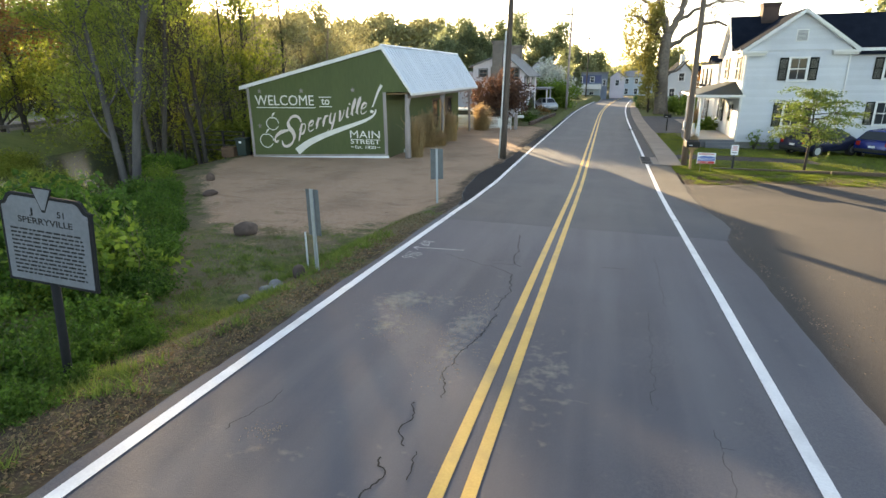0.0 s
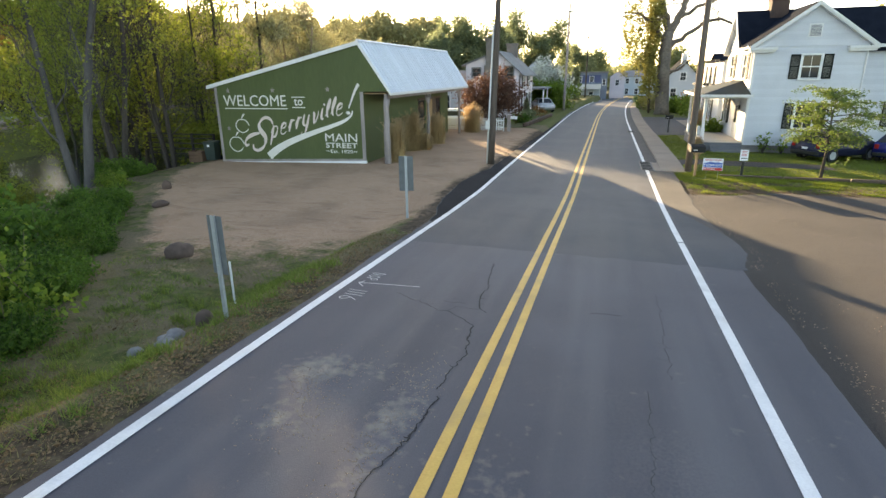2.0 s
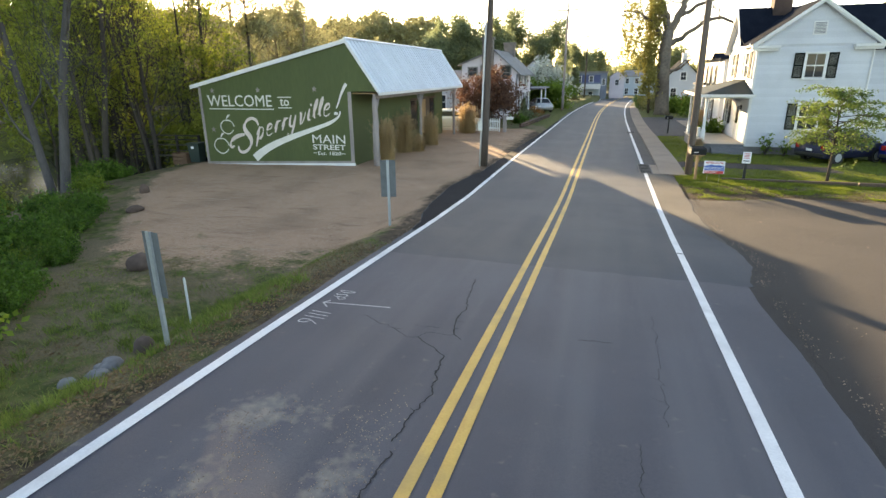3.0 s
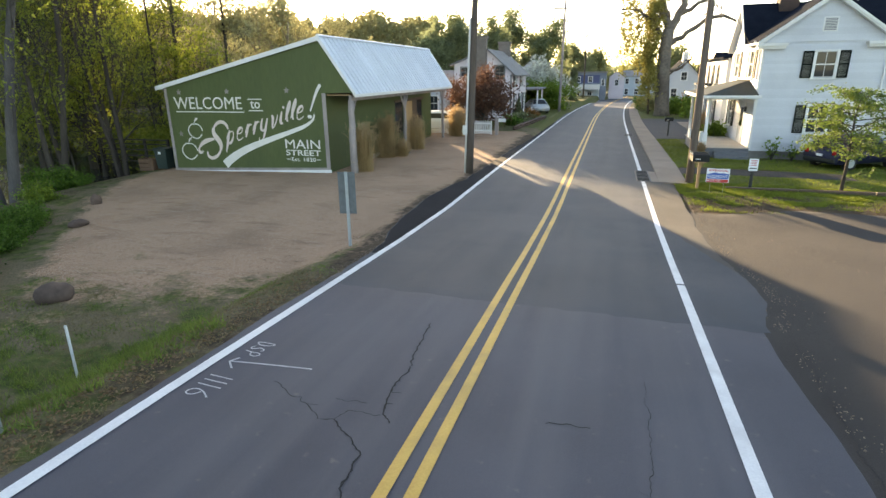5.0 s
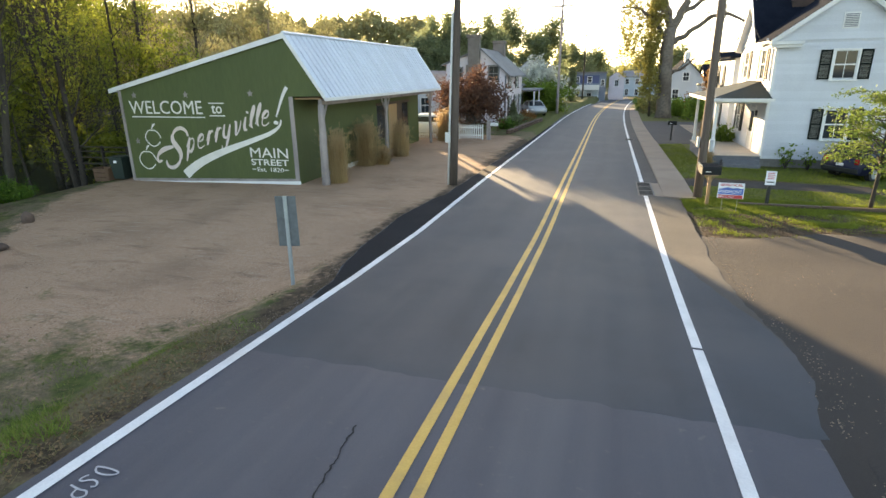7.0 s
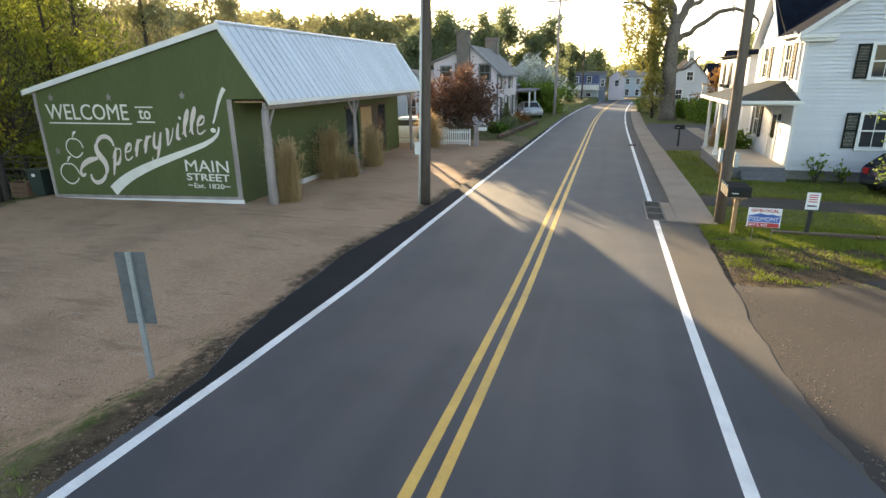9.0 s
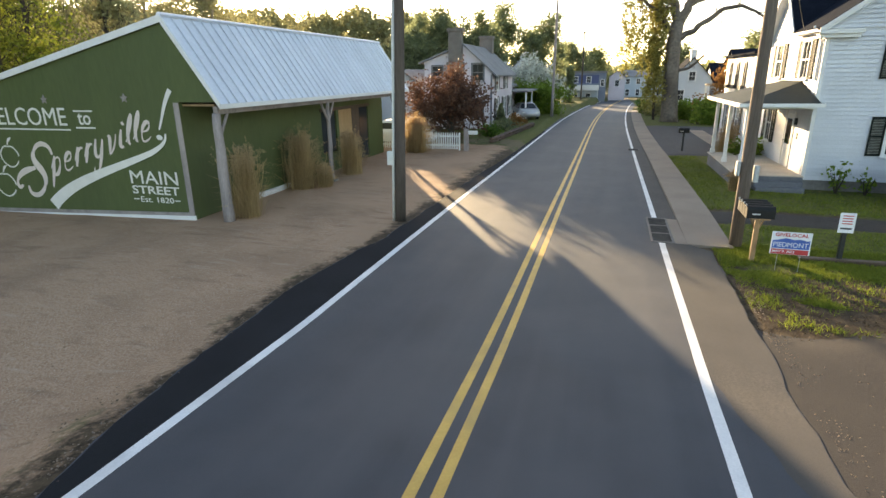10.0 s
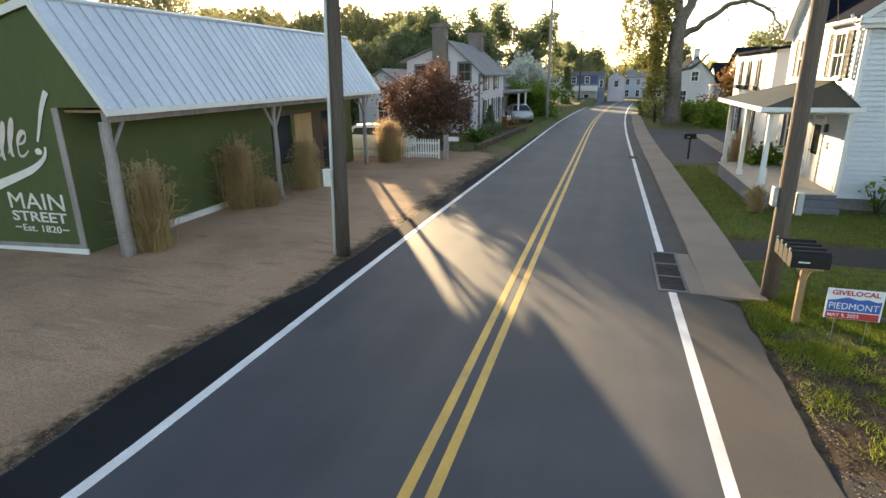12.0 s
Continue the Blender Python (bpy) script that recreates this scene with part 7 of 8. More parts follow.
shrub(9.7, 73.2, "broad dark green hedge by the lawn", "leaf_green", 107, 5000, 3.2, 2.2, 0.16, "hedge", "hedge")
shrub(8.2, 79.0, "dark green hedge by the lawn", "leaf_green", 108, 3000, 2.0, 1.6, 0.16, "hedge", "hedge")
shrub(6.9, 44.0, "leafy green shrub beside the porch", "leaf_green", 109, 1200, 1.5, 1.4, 0.12, group="garden shrubs")
shrub(8.7, 37.7, "small flowering shrub against the house wall", "leaf_green", 110, 110, 0.7, 1.0, 0.10, group="garden shrubs")
shrub(9.6, 37.6, "small flowering shrub against the house wall", "leaf_green", 111, 80, 0.6, 0.8, 0.10, group="garden shrubs")
shrub(5.6, 84.0, "bushy shrub by the sidewalk", "leaf_gold", 112, 1600, 2.0, 2.2, 0.14, group="garden shrubs")
shrub(4.6, 88.0, "bushy shrub by the sidewalk", "leaf_brush", 113, 1600, 1.6, 1.6, 0.14, group="garden shrubs")
tree(11.9, 75.6, "rosy budding tree beyond the hedge", "bark", "leaf_rust", 115, 3600, 0.2, 0.4, height=3.4, r=0.12, spread=2.4, clear=0.2, levels=3, kids=4)


# ---- tall ornamental grasses ----
def plume(x, y, label, seed, n, h, w, leaf="straw", z=None):
    ob = thing("ornamental_grass", label, "grass clump", (x, y, (ground_z(x, y) if z is None else z) - 0.03), group="ornamental grasses")
    rng = np.random.default_rng(seed)
    a = rng.uniform(0, math.tau, n)
    base = np.stack([0.09 * w * rng.normal(size=n), 0.09 * w * rng.normal(size=n), np.zeros(n)], axis=1)
    out = np.stack([np.cos(a), np.sin(a), np.zeros(n)], axis=1)
    u = rng.uniform(0.05, 1.0, n) ** 1.2
    reach = (0.5 * w * u)[:, None]
    hh = (h * rng.uniform(0.45, 1.0, n) * (1 - 0.55 * u ** 1.6))[:, None]
    up = np.array([0, 0, 1])
    joints = [base, base + out * reach * 0.18 + up * hh * 0.5, base + out * reach * 0.5 + up * hh * 0.88, base + out * reach + up * hh * rng.uniform(0.78, 1.05, n)[:, None]]
    side = np.cross(out, up) + 0.4 * rng.normal(size=(n, 3))
    side *= 0.008 / np.linalg.norm(side, axis=1)[:, None]
    thick = (1.0, 1.1, 0.8, 0.15)
    faces = np.concatenate([np.stack([p - side * f, p + side * f, q + side * g, q - side * g], axis=1) for p, q, f, g in zip(joints, joints[1:], thick, thick[1:])])
    part("blades", quads("blades", faces, M[leaf]), M[leaf], ob)
    # feathery seed heads round the tips of the taller stalks
    tall = np.argsort(-hh[:, 0])[: n // 3]
    p, q = joints[2][tall], joints[3][tall]
    m = 16
    f = rng.uniform(-0.3, 1.2, (len(tall), m, 1))
    c = (p[:, None] * (1 - f) + q[:, None] * f + rng.normal(size=(len(tall), m, 3)) * 0.025).reshape(-1, 3)
    part("seed_heads", quads("seed_heads", leaf_quads(rng, c, 0.014, 0.0, 5.5), M["seed_head"]), M["seed_head"], ob, "soft feathery seed heads")
    return ob


plume(-9.95, 28.75, "tall straw-coloured ornamental grass beside the porch post", 91, 620, 2.5, 2.0)
plume(-10.6, 33.2, "dry straw-coloured ornamental grass against the green wall", 92, 760, 2.5, 2.5)
plume(-9.95, 33.7, "low dry grass clump by the porch", 96, 700, 1.0, 1.2)
plume(-10.1, 36.5, "dry ornamental grass by the porch steps", 93, 700, 2.1, 2.0)
plume(-9.45, 43.3, "large rounded straw-coloured ornamental grass by the fence", 94, 1500, 2.2, 2.4)
plume(6.3, 45.2, "straw-coloured ornamental grass beyond the porch", 97, 900, 2.2, 1.6)
plume(5.2, 37.0, "dry grass clump at the porch corner", 98, 500, 0.9, 0.9)


# ---- grass ----
def lawn(name, label, seed, spots, h, material, spread=0.05, width=0.012):
    rng = np.random.default_rng(seed)
    p = np.asarray(spots)
    n = len(p)
    a = rng.uniform(0, math.tau, n)
    side = np.stack([np.cos(a), np.sin(a), np.zeros(n)], axis=1) * width
    tip = p + np.stack([rng.normal(size=n) * spread, rng.normal(size=n) * spread, h * rng.uniform(0.5, 1.2, n)], axis=1)
    ob = new(name, quads(name, np.stack([p - side, p + side, tip], axis=1), M[material], 3))
    return tagged(ob, label, "grass", kind="stuff")


rng = np.random.default_rng(3)
spots = []
for x, y in zip(np.concatenate([rng.uniform(3.2, 17, 110000), rng.uniform(3.2, 11, 130000)]), np.concatenate([rng.uniform(25.2, 47.3, 110000), rng.uniform(25.2, 29.5, 130000)])):
    if (x > 3.75 if y > 29.2 else x > 3.25 + rng.normal() * 0.12) and y > 25.7 + 0.4 * noise.noise((x, y, 0)) and not (x > 5.2 and 37.2 < y < 58) and not (x < 10.4 and 31.5 < y < 33.5) and rng.random() < (min(1.0, 0.03 + 2.4 * max(0, noise.noise((x * 1.1, y * 1.5, 21)) - 0.04 + 0.14 * (y - 26.9))) if y < 28 else min(1.0, 0.45 + 1.8 * max(0, noise.noise((x * 0.7, y * 0.7, 22)) + 0.2))):
        spots.append((x, y, ground_z(x, y) - 0.01))
lawn("lawn_grass", "short sunlit green lawn", 4, spots, 0.085, "grass", 0.045, 0.011)
spots = []
for x, y in zip(rng.uniform(-12, -4.5, 110000), rng.uniform(0.5, 21, 110000)):
    m = gravel_mask(x, y) + 0.5 * noise.noise((x * 1.2, y * 1.2, 1)) + 0.25 * noise.noise((x * 4, y * 4, 2))
    if m < 0.5 and not (y > 15.5 and x > shoulder(y) - 1.3) and rng.random() < 0.34 + 0.9 * max(0, noise.noise((x * 0.8, y * 0.8, 8)) + 0.15):
        spots.append((x, y, ground_z(x, y) - 0.01))
k = np.array([noise.noise((p[0] * 0.9, p[1] * 0.9, 5)) + (0.35 if p[0] > -5.6 else -0.02) + 0.15 * random.random() for p in spots])
spots = np.asarray(spots)
litter = np.stack([rng.uniform(-8.5, -4.7, 5000), rng.uniform(0.5, 12, 5000), np.zeros(5000)], axis=1)
litter[:, 2] = [ground_z(px, py) + 0.015 for px, py, _ in litter]
litter = litter[[noise.noise((p[0] * 0.9, p[1] * 0.6, 12)) + 0.25 * (p[1] < 8) + 0.3 * (p[0] > -5.6) > 0.1 for p in litter]]
fringe = np.stack([-4.56 - 0.42 * np.abs(rng.normal(size=3600)), rng.uniform(0.5, 15, 3600), np.zeros(3600)], axis=1)
fringe[:, 2] = [ground_z(px, py) + 0.015 for px, py, _ in fringe]
litter = np.concatenate([litter, fringe])
tagged(new("leaf_litter", quads("leaf_litter", leaf_quads(rng, litter, 0.027, 0.85), M["litter"])), "brown fallen leaves and litter along the road edge", "leaf litter", kind="stuff")
lawn("verge_grass", "patchy green grass on the verge", 5, spots[k < 0.0], 0.075, "verge", 0.05, 0.008)
lawn("dry_verge_grass", "dry straw-coloured grass along the road edge", 6, spots[k >= 0.0], 0.06, "dry_grass", 0.07, 0.006)

tufts = []
for k in range(620):
    y = rng.uniform(0.5, 13)
    x = -4.75 - abs(rng.normal()) * 1.6 - rng.uniform(0, 0.9)
    if noise.noise((x * 0.6, y * 0.5, 44)) > -0.12 and not (-7.1 < x < -5.4 and 8.2 < y < 9.7):
        m = int(rng.uniform(16, 44))
        at = np.stack([x + 0.07 * rng.normal(size=m), y + 0.07 * rng.normal(size=m)], axis=1)
        tufts += [(px, py, ground_z(px, py) - 0.01) for px, py in at]
lawn("verge_tufts", "tufts of rank green grass on the verge", 7, tufts, 0.17, "verge", 0.085, 0.008)

tufts = []
for k in range(150):
    x, y = 3.35 + abs(rng.normal()) * 1.6, rng.uniform(24.4, 28.6)
    if noise.noise((x * 0.8, y * 0.9, 71)) > -0.1:
        m = int(rng.uniform(14, 40))
        tufts += [(px, py, ground_z(px, py) - 0.01) for px, py in np.stack([x + 0.09 * rng.normal(size=m), y + 0.09 * rng.normal(size=m)], axis=1) if px > 3.3]
lawn("lawn_tufts", "ragged yellow-green grass tufts at the lawn's corner", 8, tufts, 0.10, "grass", 0.07, 0.009)

# mulch at the lawn's corner, and crumbs of stone along the broken edges of the asphalt
mulch = np.stack([rng.uniform(3.2, 9.5, 9000), rng.uniform(23.0, 28.0, 9000), np.zeros(9000)], axis=1)
mulch = mulch[[noise.noise((p[0] * 0.7, p[1] * 0.9, 31)) + 0.5 - 0.28 * abs(p[1] - 24.9) > 0.05 for p in mulch]]
mulch[:, 2] = [ground_z(px, py) + 0.016 for px, py, _ in mulch]
tagged(new("mulch", quads("mulch", leaf_quads(rng, mulch, 0.02, 0.75), M["mulch"])), "brown mulch and fallen leaves at the lawn's corner", "leaf litter", kind="stuff")


def crumbs(name, label, seed, spots, size, material="pebble"):
    rng = np.random.default_rng(seed)
    faces = []
    for x, y, z in spots:
        s = size * rng.uniform(0.4, 1.3)
        a = rng.uniform(0, math.tau)
        c, d = Vector((math.cos(a), math.sin(a), 0)) * s, Vector((-math.sin(a), math.cos(a), 0)) * s * rng.uniform(0.5, 0.9)
        p, top = Vector((x, y, z)), Vector((x, y, z + s * rng.uniform(0.5, 0.9)))
        for u, v in ((c, d), (d, -c), (-c, -d), (-d, c)):
            faces.append((p + u, p + v, top))
    ob = new(name, quads(name, np.array([[tuple(q) for q in f] for f in faces]), M[material], 3))
    return tagged(ob, label, "gravel", kind="stuff")


spots = []
for k in range(1700):
    x, y = 3.2 + abs(rng.normal()) * 3.0, rng.uniform(5, 25)
    if y < 23 and noise.noise((x * 0.5, y * 0.4, 61)) > 0.05:
        spots.append((x, y, road_z(y) + fall(x) - 0.010))
for k in range(1100):
    y = rng.uniform(8, 26)
    x = kerb_side(y) + 0.12 + abs(rng.normal()) * 0.16
    if noise.noise((y * 1.3, 3, 9)) > -0.15:
        spots.append((x, y, road_z(y) + fall(x) - 0.010))
for k in range(3200):
    y = rng.uniform(14, 44)
    x = shoulder(y) - 0.05 + rng.normal() * 0.07 - abs(rng.normal()) * 0.16
    spots.append((x, y, max(ground_z(x, y), (road_z(y) + fall(x)) if x > shoulder(y) else -9) - 0.002))
crumbs("edge_gravel", "loose stone crumbs along the broken asphalt edges", 41, spots, 0.017)
spots = []
# pale chips strewn where dappled sun brightens the road, and over real scuffs
for x0, y0, sx, sy, m in ((-2.95, 7.7, 0.22, 0.3, 420), (-2.75, 6.9, 0.3, 0.35, 300), (-1.75, 7.3, 0.16, 0.55, 420), (-1.75, 6.3, 0.2, 0.5, 260), (-3.0, 4.0, 0.12, 0.08, 120), (-2.2, 8.2, 0.5, 0.3, 160)):
    for k in range(m):
        x, y = x0 + sx * rng.normal(), y0 + sy * rng.normal()
        if noise.noise((x * 3, y * 3, 50)) > -0.25:
            spots.append((x, y, road_z(y) + fall(x) - 0.005))
crumbs("worn_grit", "pale grit on the old asphalt for sun dapples and wear", 43, spots, 0.010, "walk")
spots = [(x, y, ground_z(x, y) - 0.003) for x, y in zip(rng.uniform(-17, -5, 9000), rng.uniform(14, 42, 9000)) if gravel_mask(x, y) > 0.6 and not (x < -9.5 and y > 28) and rng.random() < 0.4 + 0.6 * noise.noise((x * 0.8, y * 0.8, 14))]
crumbs("forecourt_gravel", "scattered tan pebbles on the gravel forecourt", 42, spots, 0.014)

spots = [(x, y, ground_z(x, y) - 0.004) for x, y in zip(rng.uniform(-15, -4.9, 8000), 9 + 12 * rng.random(8000) ** 1.3) if x < shoulder(y) - 0.25 and x > bank_x(y) + 1 and noise.noise((x * 0.9, y * 0.9, 24)) > -0.12 + 0.05 * (y - 12)]
crumbs("soil_clods", "small brown clods of soil strewn over the verge", 44, spots, 0.022, "clod")

# ---- roadside signs and stones ----
def sheet_post(x, y, top, w, h, label, turn=0.0, white_strip=False):
    z0 = ground_z(x, y) - 0.1
    s = thing("road_sign", label, "road sign", (x, y, z0), turn, group="road signs seen from behind")
    bm = bmesh.new()
    t = top - z0
    for dims in ((-0.035, -0.012, 0, 0.035, -0.006, t), (-0.035, -0.006, 0, -0.028, 0.025, t), (0.028, -0.006, 0, 0.035, 0.025, t)):
        box(bm, *dims)
    part("post", bm, M["galv"], s, "galvanised channel post")
    bm = bmesh.new()
    box(bm, -w / 2, 0.027, t - h, w / 2, 0.032, t - 0.01, 0.0)
    part("panel", bm, M["sign_back"], s, "bare aluminium back of a sign")
    for q in (0.12, h - 0.15):
        bm = bmesh.new()
        bmesh.ops.create_cone(bm, cap_ends=True, segments=6, radius1=0.012, radius2=0.012, depth=0.02, matrix=Matrix.Translation((0, -0.018, t - q)) @ Matrix.Rotation(radians(90), 4, "X"))
        part("bolt", bm, M["galv"], s)
    return s


sheet_post(-5.30, 9.15, 2.40, 0.30, 0.92, "narrow grey aluminium sign seen from behind on a channel post", -10)
sheet_post(-5.37, 17.6, 2.10, 0.42, 1.03, "grey aluminium sign seen from behind beside the forecourt", 12)
stake = thing("marker_stake", "thin white marker stake in the verge", "stake", (-6.67, 11.1, ground_z(-6.67, 11.1) - 0.05))
bm = bmesh.new()
box(bm, -0.02, -0.012, 0, 0.02, 0.012, 0.95, 0.004)
part("shaft", bm, M["white_trim"], stake)


def stone(x, y, sx, sy, sz, seed, name="boulder", label="rounded dark field stone half sunk in the verge", sink=0.25, material="rock"):
    bm = bmesh.new()
    bmesh.ops.create_icosphere(bm, subdivisions=3, radius=1.0)
    for v in bm.verts:
        k = 1 + 0.22 * noise.noise(v.co * 1.3 + Vector((seed, 0, 0))) + 0.10 * noise.noise(v.co * 3.5 + Vector((0, seed, 0)))
        v.co = Vector((v.co.x * sx * k, v.co.y * sy * k, v.co.z * sz * k))
    ob = new(name, finish(name, bm, M[material], True))
    ob.matrix_basis = pose(x, y, ground_z(x, y) + sz * (1 - 2 * sink), 0, 0, seed * 40)
    return tagged(ob, label, "rock", "stones on the verge")


stone(-10.2, 13.6, 0.36, 0.30, 0.25, 1, label="rounded dark reddish boulder on the verge")
for k, (x, y, sx, sy, sz, label) in enumerate(((-5.72, 9.15, 0.14, 0.11, 0.17, "small dark stone at the foot of a sign post"), (-6.15, 8.95, 0.22, 0.15, 0.12, "small grey stone lying on the verge"), (-6.5, 9.1, 0.17, 0.12, 0.09, "small grey stone lying on the verge"), (-6.05, 8.65, 0.16, 0.12, 0.08, "flat grey stone lying on the verge"), (-6.8, 8.75, 0.12, 0.10, 0.07, "small grey stone lying on the verge"))):
    stone(x, y, sx, sy, sz, 2 + k, label=label, sink=0.15, material="rock" if k == 0 else "grey_stone")
stone(-15.75, 19.0, 0.30, 0.24, 0.14, 6, label="mossy boulder at the forecourt's edge")
stone(-17.6, 21.4, 0.17, 0.2, 0.24, 7, label="dark stone at the forecourt's edge")

# historical marker
marker = thing("historical_marker", "grey and black cast historical marker on a black post", "sign", (-6.43, 4.62, ground_z(-6.43, 4.62) - 0.1), 6)
marker.matrix_basis = marker.matrix_basis @ pose(0, 0, 0, 0, 6.5, 0)
mz = 3.18 - marker.matrix_basis.translation.z
bm = bmesh.new()
tube(bm, [(0.02, 0, 0), (0.0, 0, mz - 1.08)], [0.055, 0.05], 12)
part("post", bm, M["cast_black"], marker, "black iron post", True)


def shield(grow, y0, y1):
    w, t, b = 0.60 + grow, mz + grow, mz - 1.11 - grow
    pts = [(-w, b), (w, b), (w, t - 0.13), (w - 0.06, t - 0.11), (w - 0.12, t - 0.02), (w - 0.16, t), (-w + 0.16, t), (-w + 0.12, t - 0.02), (-w + 0.06, t - 0.11), (-w, t - 0.13)]
    bm = bmesh.new()
    prism(bm, [(x, y0, z) for x, z in pts], (0, y1 - y0, 0))
    return bm


part("plate", shield(0.0, -0.02, 0.02), M["cast_black"], marker, "black cast rim")
part("face", shield(-0.036, -0.026, -0.0205), M["marker_face"], marker, "grey painted face")
for g, y0, m in ((0.0, -0.03, "cast_black"), (-0.022, -0.034, "marker_face")):
    bm = bmesh.new()
    w, t = 0.14 + g, mz + 0.10 + g * 0.6
    prism(bm, [(-w, y0, t), (w, y0, t), (0.02, y0, t - 0.29 - g * 2.0), (-0.02, y0, t - 0.29 - g * 2.0)], (0, 0.012, 0))
    part("crest", bm, M[m], marker)
spell(marker, "J", -0.20, -0.028, mz - 0.23, 0.05, 0.075, M["cast_black"], 0.01, thick=0.001)
spell(marker, "51", 0.17, -0.028, mz - 0.23, 0.09, 0.075, M["cast_black"], 0.01, thick=0.001)
spell(marker, "SPERRYVILLE", -0.36, -0.028, mz - 0.345, 0.72, 0.075, M["cast_black"], 0.01, thick=0.001)
rnd = random.Random(2)
for k in range(12):
    a = -0.48
    z = mz - 0.44 - k * 0.05
    while a < 0.46:
        b = min(0.48, a + rnd.uniform(0.03, 0.11))
        block("text_bar", (a, -0.0285, z, b, -0.0262, z + 0.02), M["cast_black"], marker)
        a = b + 0.018

# ---- beside the shop ----
bin_ = thing("wheeled_bin", "dark green wheeled rubbish bin beside the shop", "bin", (-20.6, 28.3, ground_z(-20.6, 28.3)), 8)
bm = bmesh.new()
prism(bm, [(-0.26, -0.3, 0.06), (0.26, -0.3, 0.06), (0.31, -0.37, 1.0), (-0.31, -0.37, 1.0)], (0, 0.62, 0))
part("body", bm, M["bin"], bin_)
block("lid", (-0.34, -0.42, 1.002, 0.34, 0.32, 1.07), M["bin"], bin_, 0.02)
for s in (-1, 1):
    bm = bmesh.new()
    bmesh.ops.create_cone(bm, cap_ends=True, segments=14, radius1=0.12, radius2=0.12, depth=0.05, matrix=Matrix.Translation((s * 0.24, 0.34, 0.12)) @ Matrix.Rotation(radians(90), 4, "Y"))
    part("wheel", bm, M["rubber"], bin_)
block("label_patch", (-0.1, -0.375, 0.78, 0.05, -0.372, 0.9), M["sign_sheet"], bin_)
rail = thing("wooden_railing", "dark weathered wooden railing behind the shop", "railing", (-21.4, 29.5, ground_z(-21.4, 29.5) - 0.1))
for k in range(4):
    block("post", (-0.06 - 1.5 * k, -0.06, -0.3, 0.06 - 1.5 * k, 0.06, 1.5), M["black_wood"], rail, 0.01)
for z in (0.3, 0.6, 0.9, 1.2, 1.42):
    block("rail", (-4.6, -0.085, z, 0.1, -0.063, z + 0.07), M["black_wood"], rail, 0.006)
bench = thing("wooden_crate", "brown wooden planter box beside the bin", "planter", (-21.5, 28.2, ground_z(-21.5, 28.2)))
for k in range(3):
    block("board", (-0.4, -0.3, 0.02 + 0.2 * k, 0.4, -0.27, 0.2 + 0.2 * k), M["red_wood"], bench, 0.005)
    block("board", (-0.4, 0.27, 0.02 + 0.2 * k, 0.4, 0.3, 0.2 + 0.2 * k), M["red_wood"], bench, 0.005)
for s in (-1, 1):
    block("end", (s * 0.4 - 0.03, -0.27, 0.02, s * 0.4 + 0.03, 0.27, 0.62), M["red_wood"], bench, 0.005)

# ---- mailboxes and yard signs ----
row = thing("mailbox_row", "row of black mailboxes on a wooden post and plank", "mailboxes", (3.93, 28.16, ground_z(3.93, 28.16) - 0.1))
block("post", (-0.05, -0.045, 0, 0.05, 0.045, 1.13), M["warm_wood"], row, 0.008, "pale wooden post")
block("plank", (-0.2, -0.22, 1.13, 0.2, 0.85, 1.16), M["warm_wood"], row, 0.006)
for k in (-1, 1):
    bm = bmesh.new()
    prism(bm, [(k * 0.05, -0.02, 0.86), (k * 0.05, -0.02, 0.93), (k * 0.17, -0.02, 1.13), (k * 0.11, -0.02, 1.13)], (0, 0.04, 0))
    part("brace", bm, M["warm_wood"], row)


def mailbox(parent, y, w=0.20, l=0.56, h=0.27):
    """A barrel-topped box with a lipped door at its street end, a latch and a flag."""
    def outline(g):
        return [(-w / 2 * g, 0), (w / 2 * g, 0)] + [(w / 2 * g * math.cos(a), h - w / 2 + w / 2 * g * math.sin(a)) for a in (k * math.pi / 12 for k in range(13))]

    bm = bmesh.new()
    prism(bm, [(-l / 2, y + px, 1.165 + pz) for px, pz in outline(1)], (l, 0, 0))
    b = part("mailbox", bm, M["mailbox_black"], parent, "black metal mailbox")
    bm = bmesh.new()
    prism(bm, [(-l / 2 - 0.014, y + px, 1.163 + pz) for px, pz in outline(1.07)], (0.04, 0, 0))
    door = part("door", bm, M["mailbox_black"], b)
    block("latch", (-l / 2 - 0.035, y - 0.012, 1.165 + h - 0.02, -l / 2 - 0.01, y + 0.012, 1.165 + h + 0.035), M["galv"], door)
    block("flag", (-l / 2 + 0.1, y - w / 2 - 0.010, 1.25, -l / 2 + 0.26, y - w / 2 - 0.003, 1.275), M["white_trim"], b)
    return b


for k in range(4):
    mailbox(row, -0.12 + k * 0.24)
lone = thing("mailbox", "black mailbox on a black post by the driveway", "mailbox", (4.75, 49.5, ground_z(4.75, 49.5) - 0.1))
block("post", (-0.05, -0.05, 0, 0.05, 0.05, 1.16), M["black"], lone, 0.008)
mailbox(lone, 0.0)

yard = thing("yard_sign", "red, white and blue printed yard sign on wire legs", "yard sign", (4.50, 27.6, ground_z(4.50, 27.6) + 0.17), -2)
for s in (-1, 1):
    bm = bmesh.new()
    tube(bm, [(s * 0.22, 0, -0.3), (s * 0.22, 0, 0.3)], [0.005, 0.005], 6)
    part("wire_leg", bm, M["galv"], yard)
block("panel", (-0.38, -0.005, 0.22, 0.38, 0.005, 0.72), M["sign_sheet"], yard)
hill = [(-0.355, 0.52), (-0.25, 0.54), (-0.1, 0.585), (0.05, 0.55), (0.18, 0.57), (0.3, 0.535), (0.355, 0.55)]
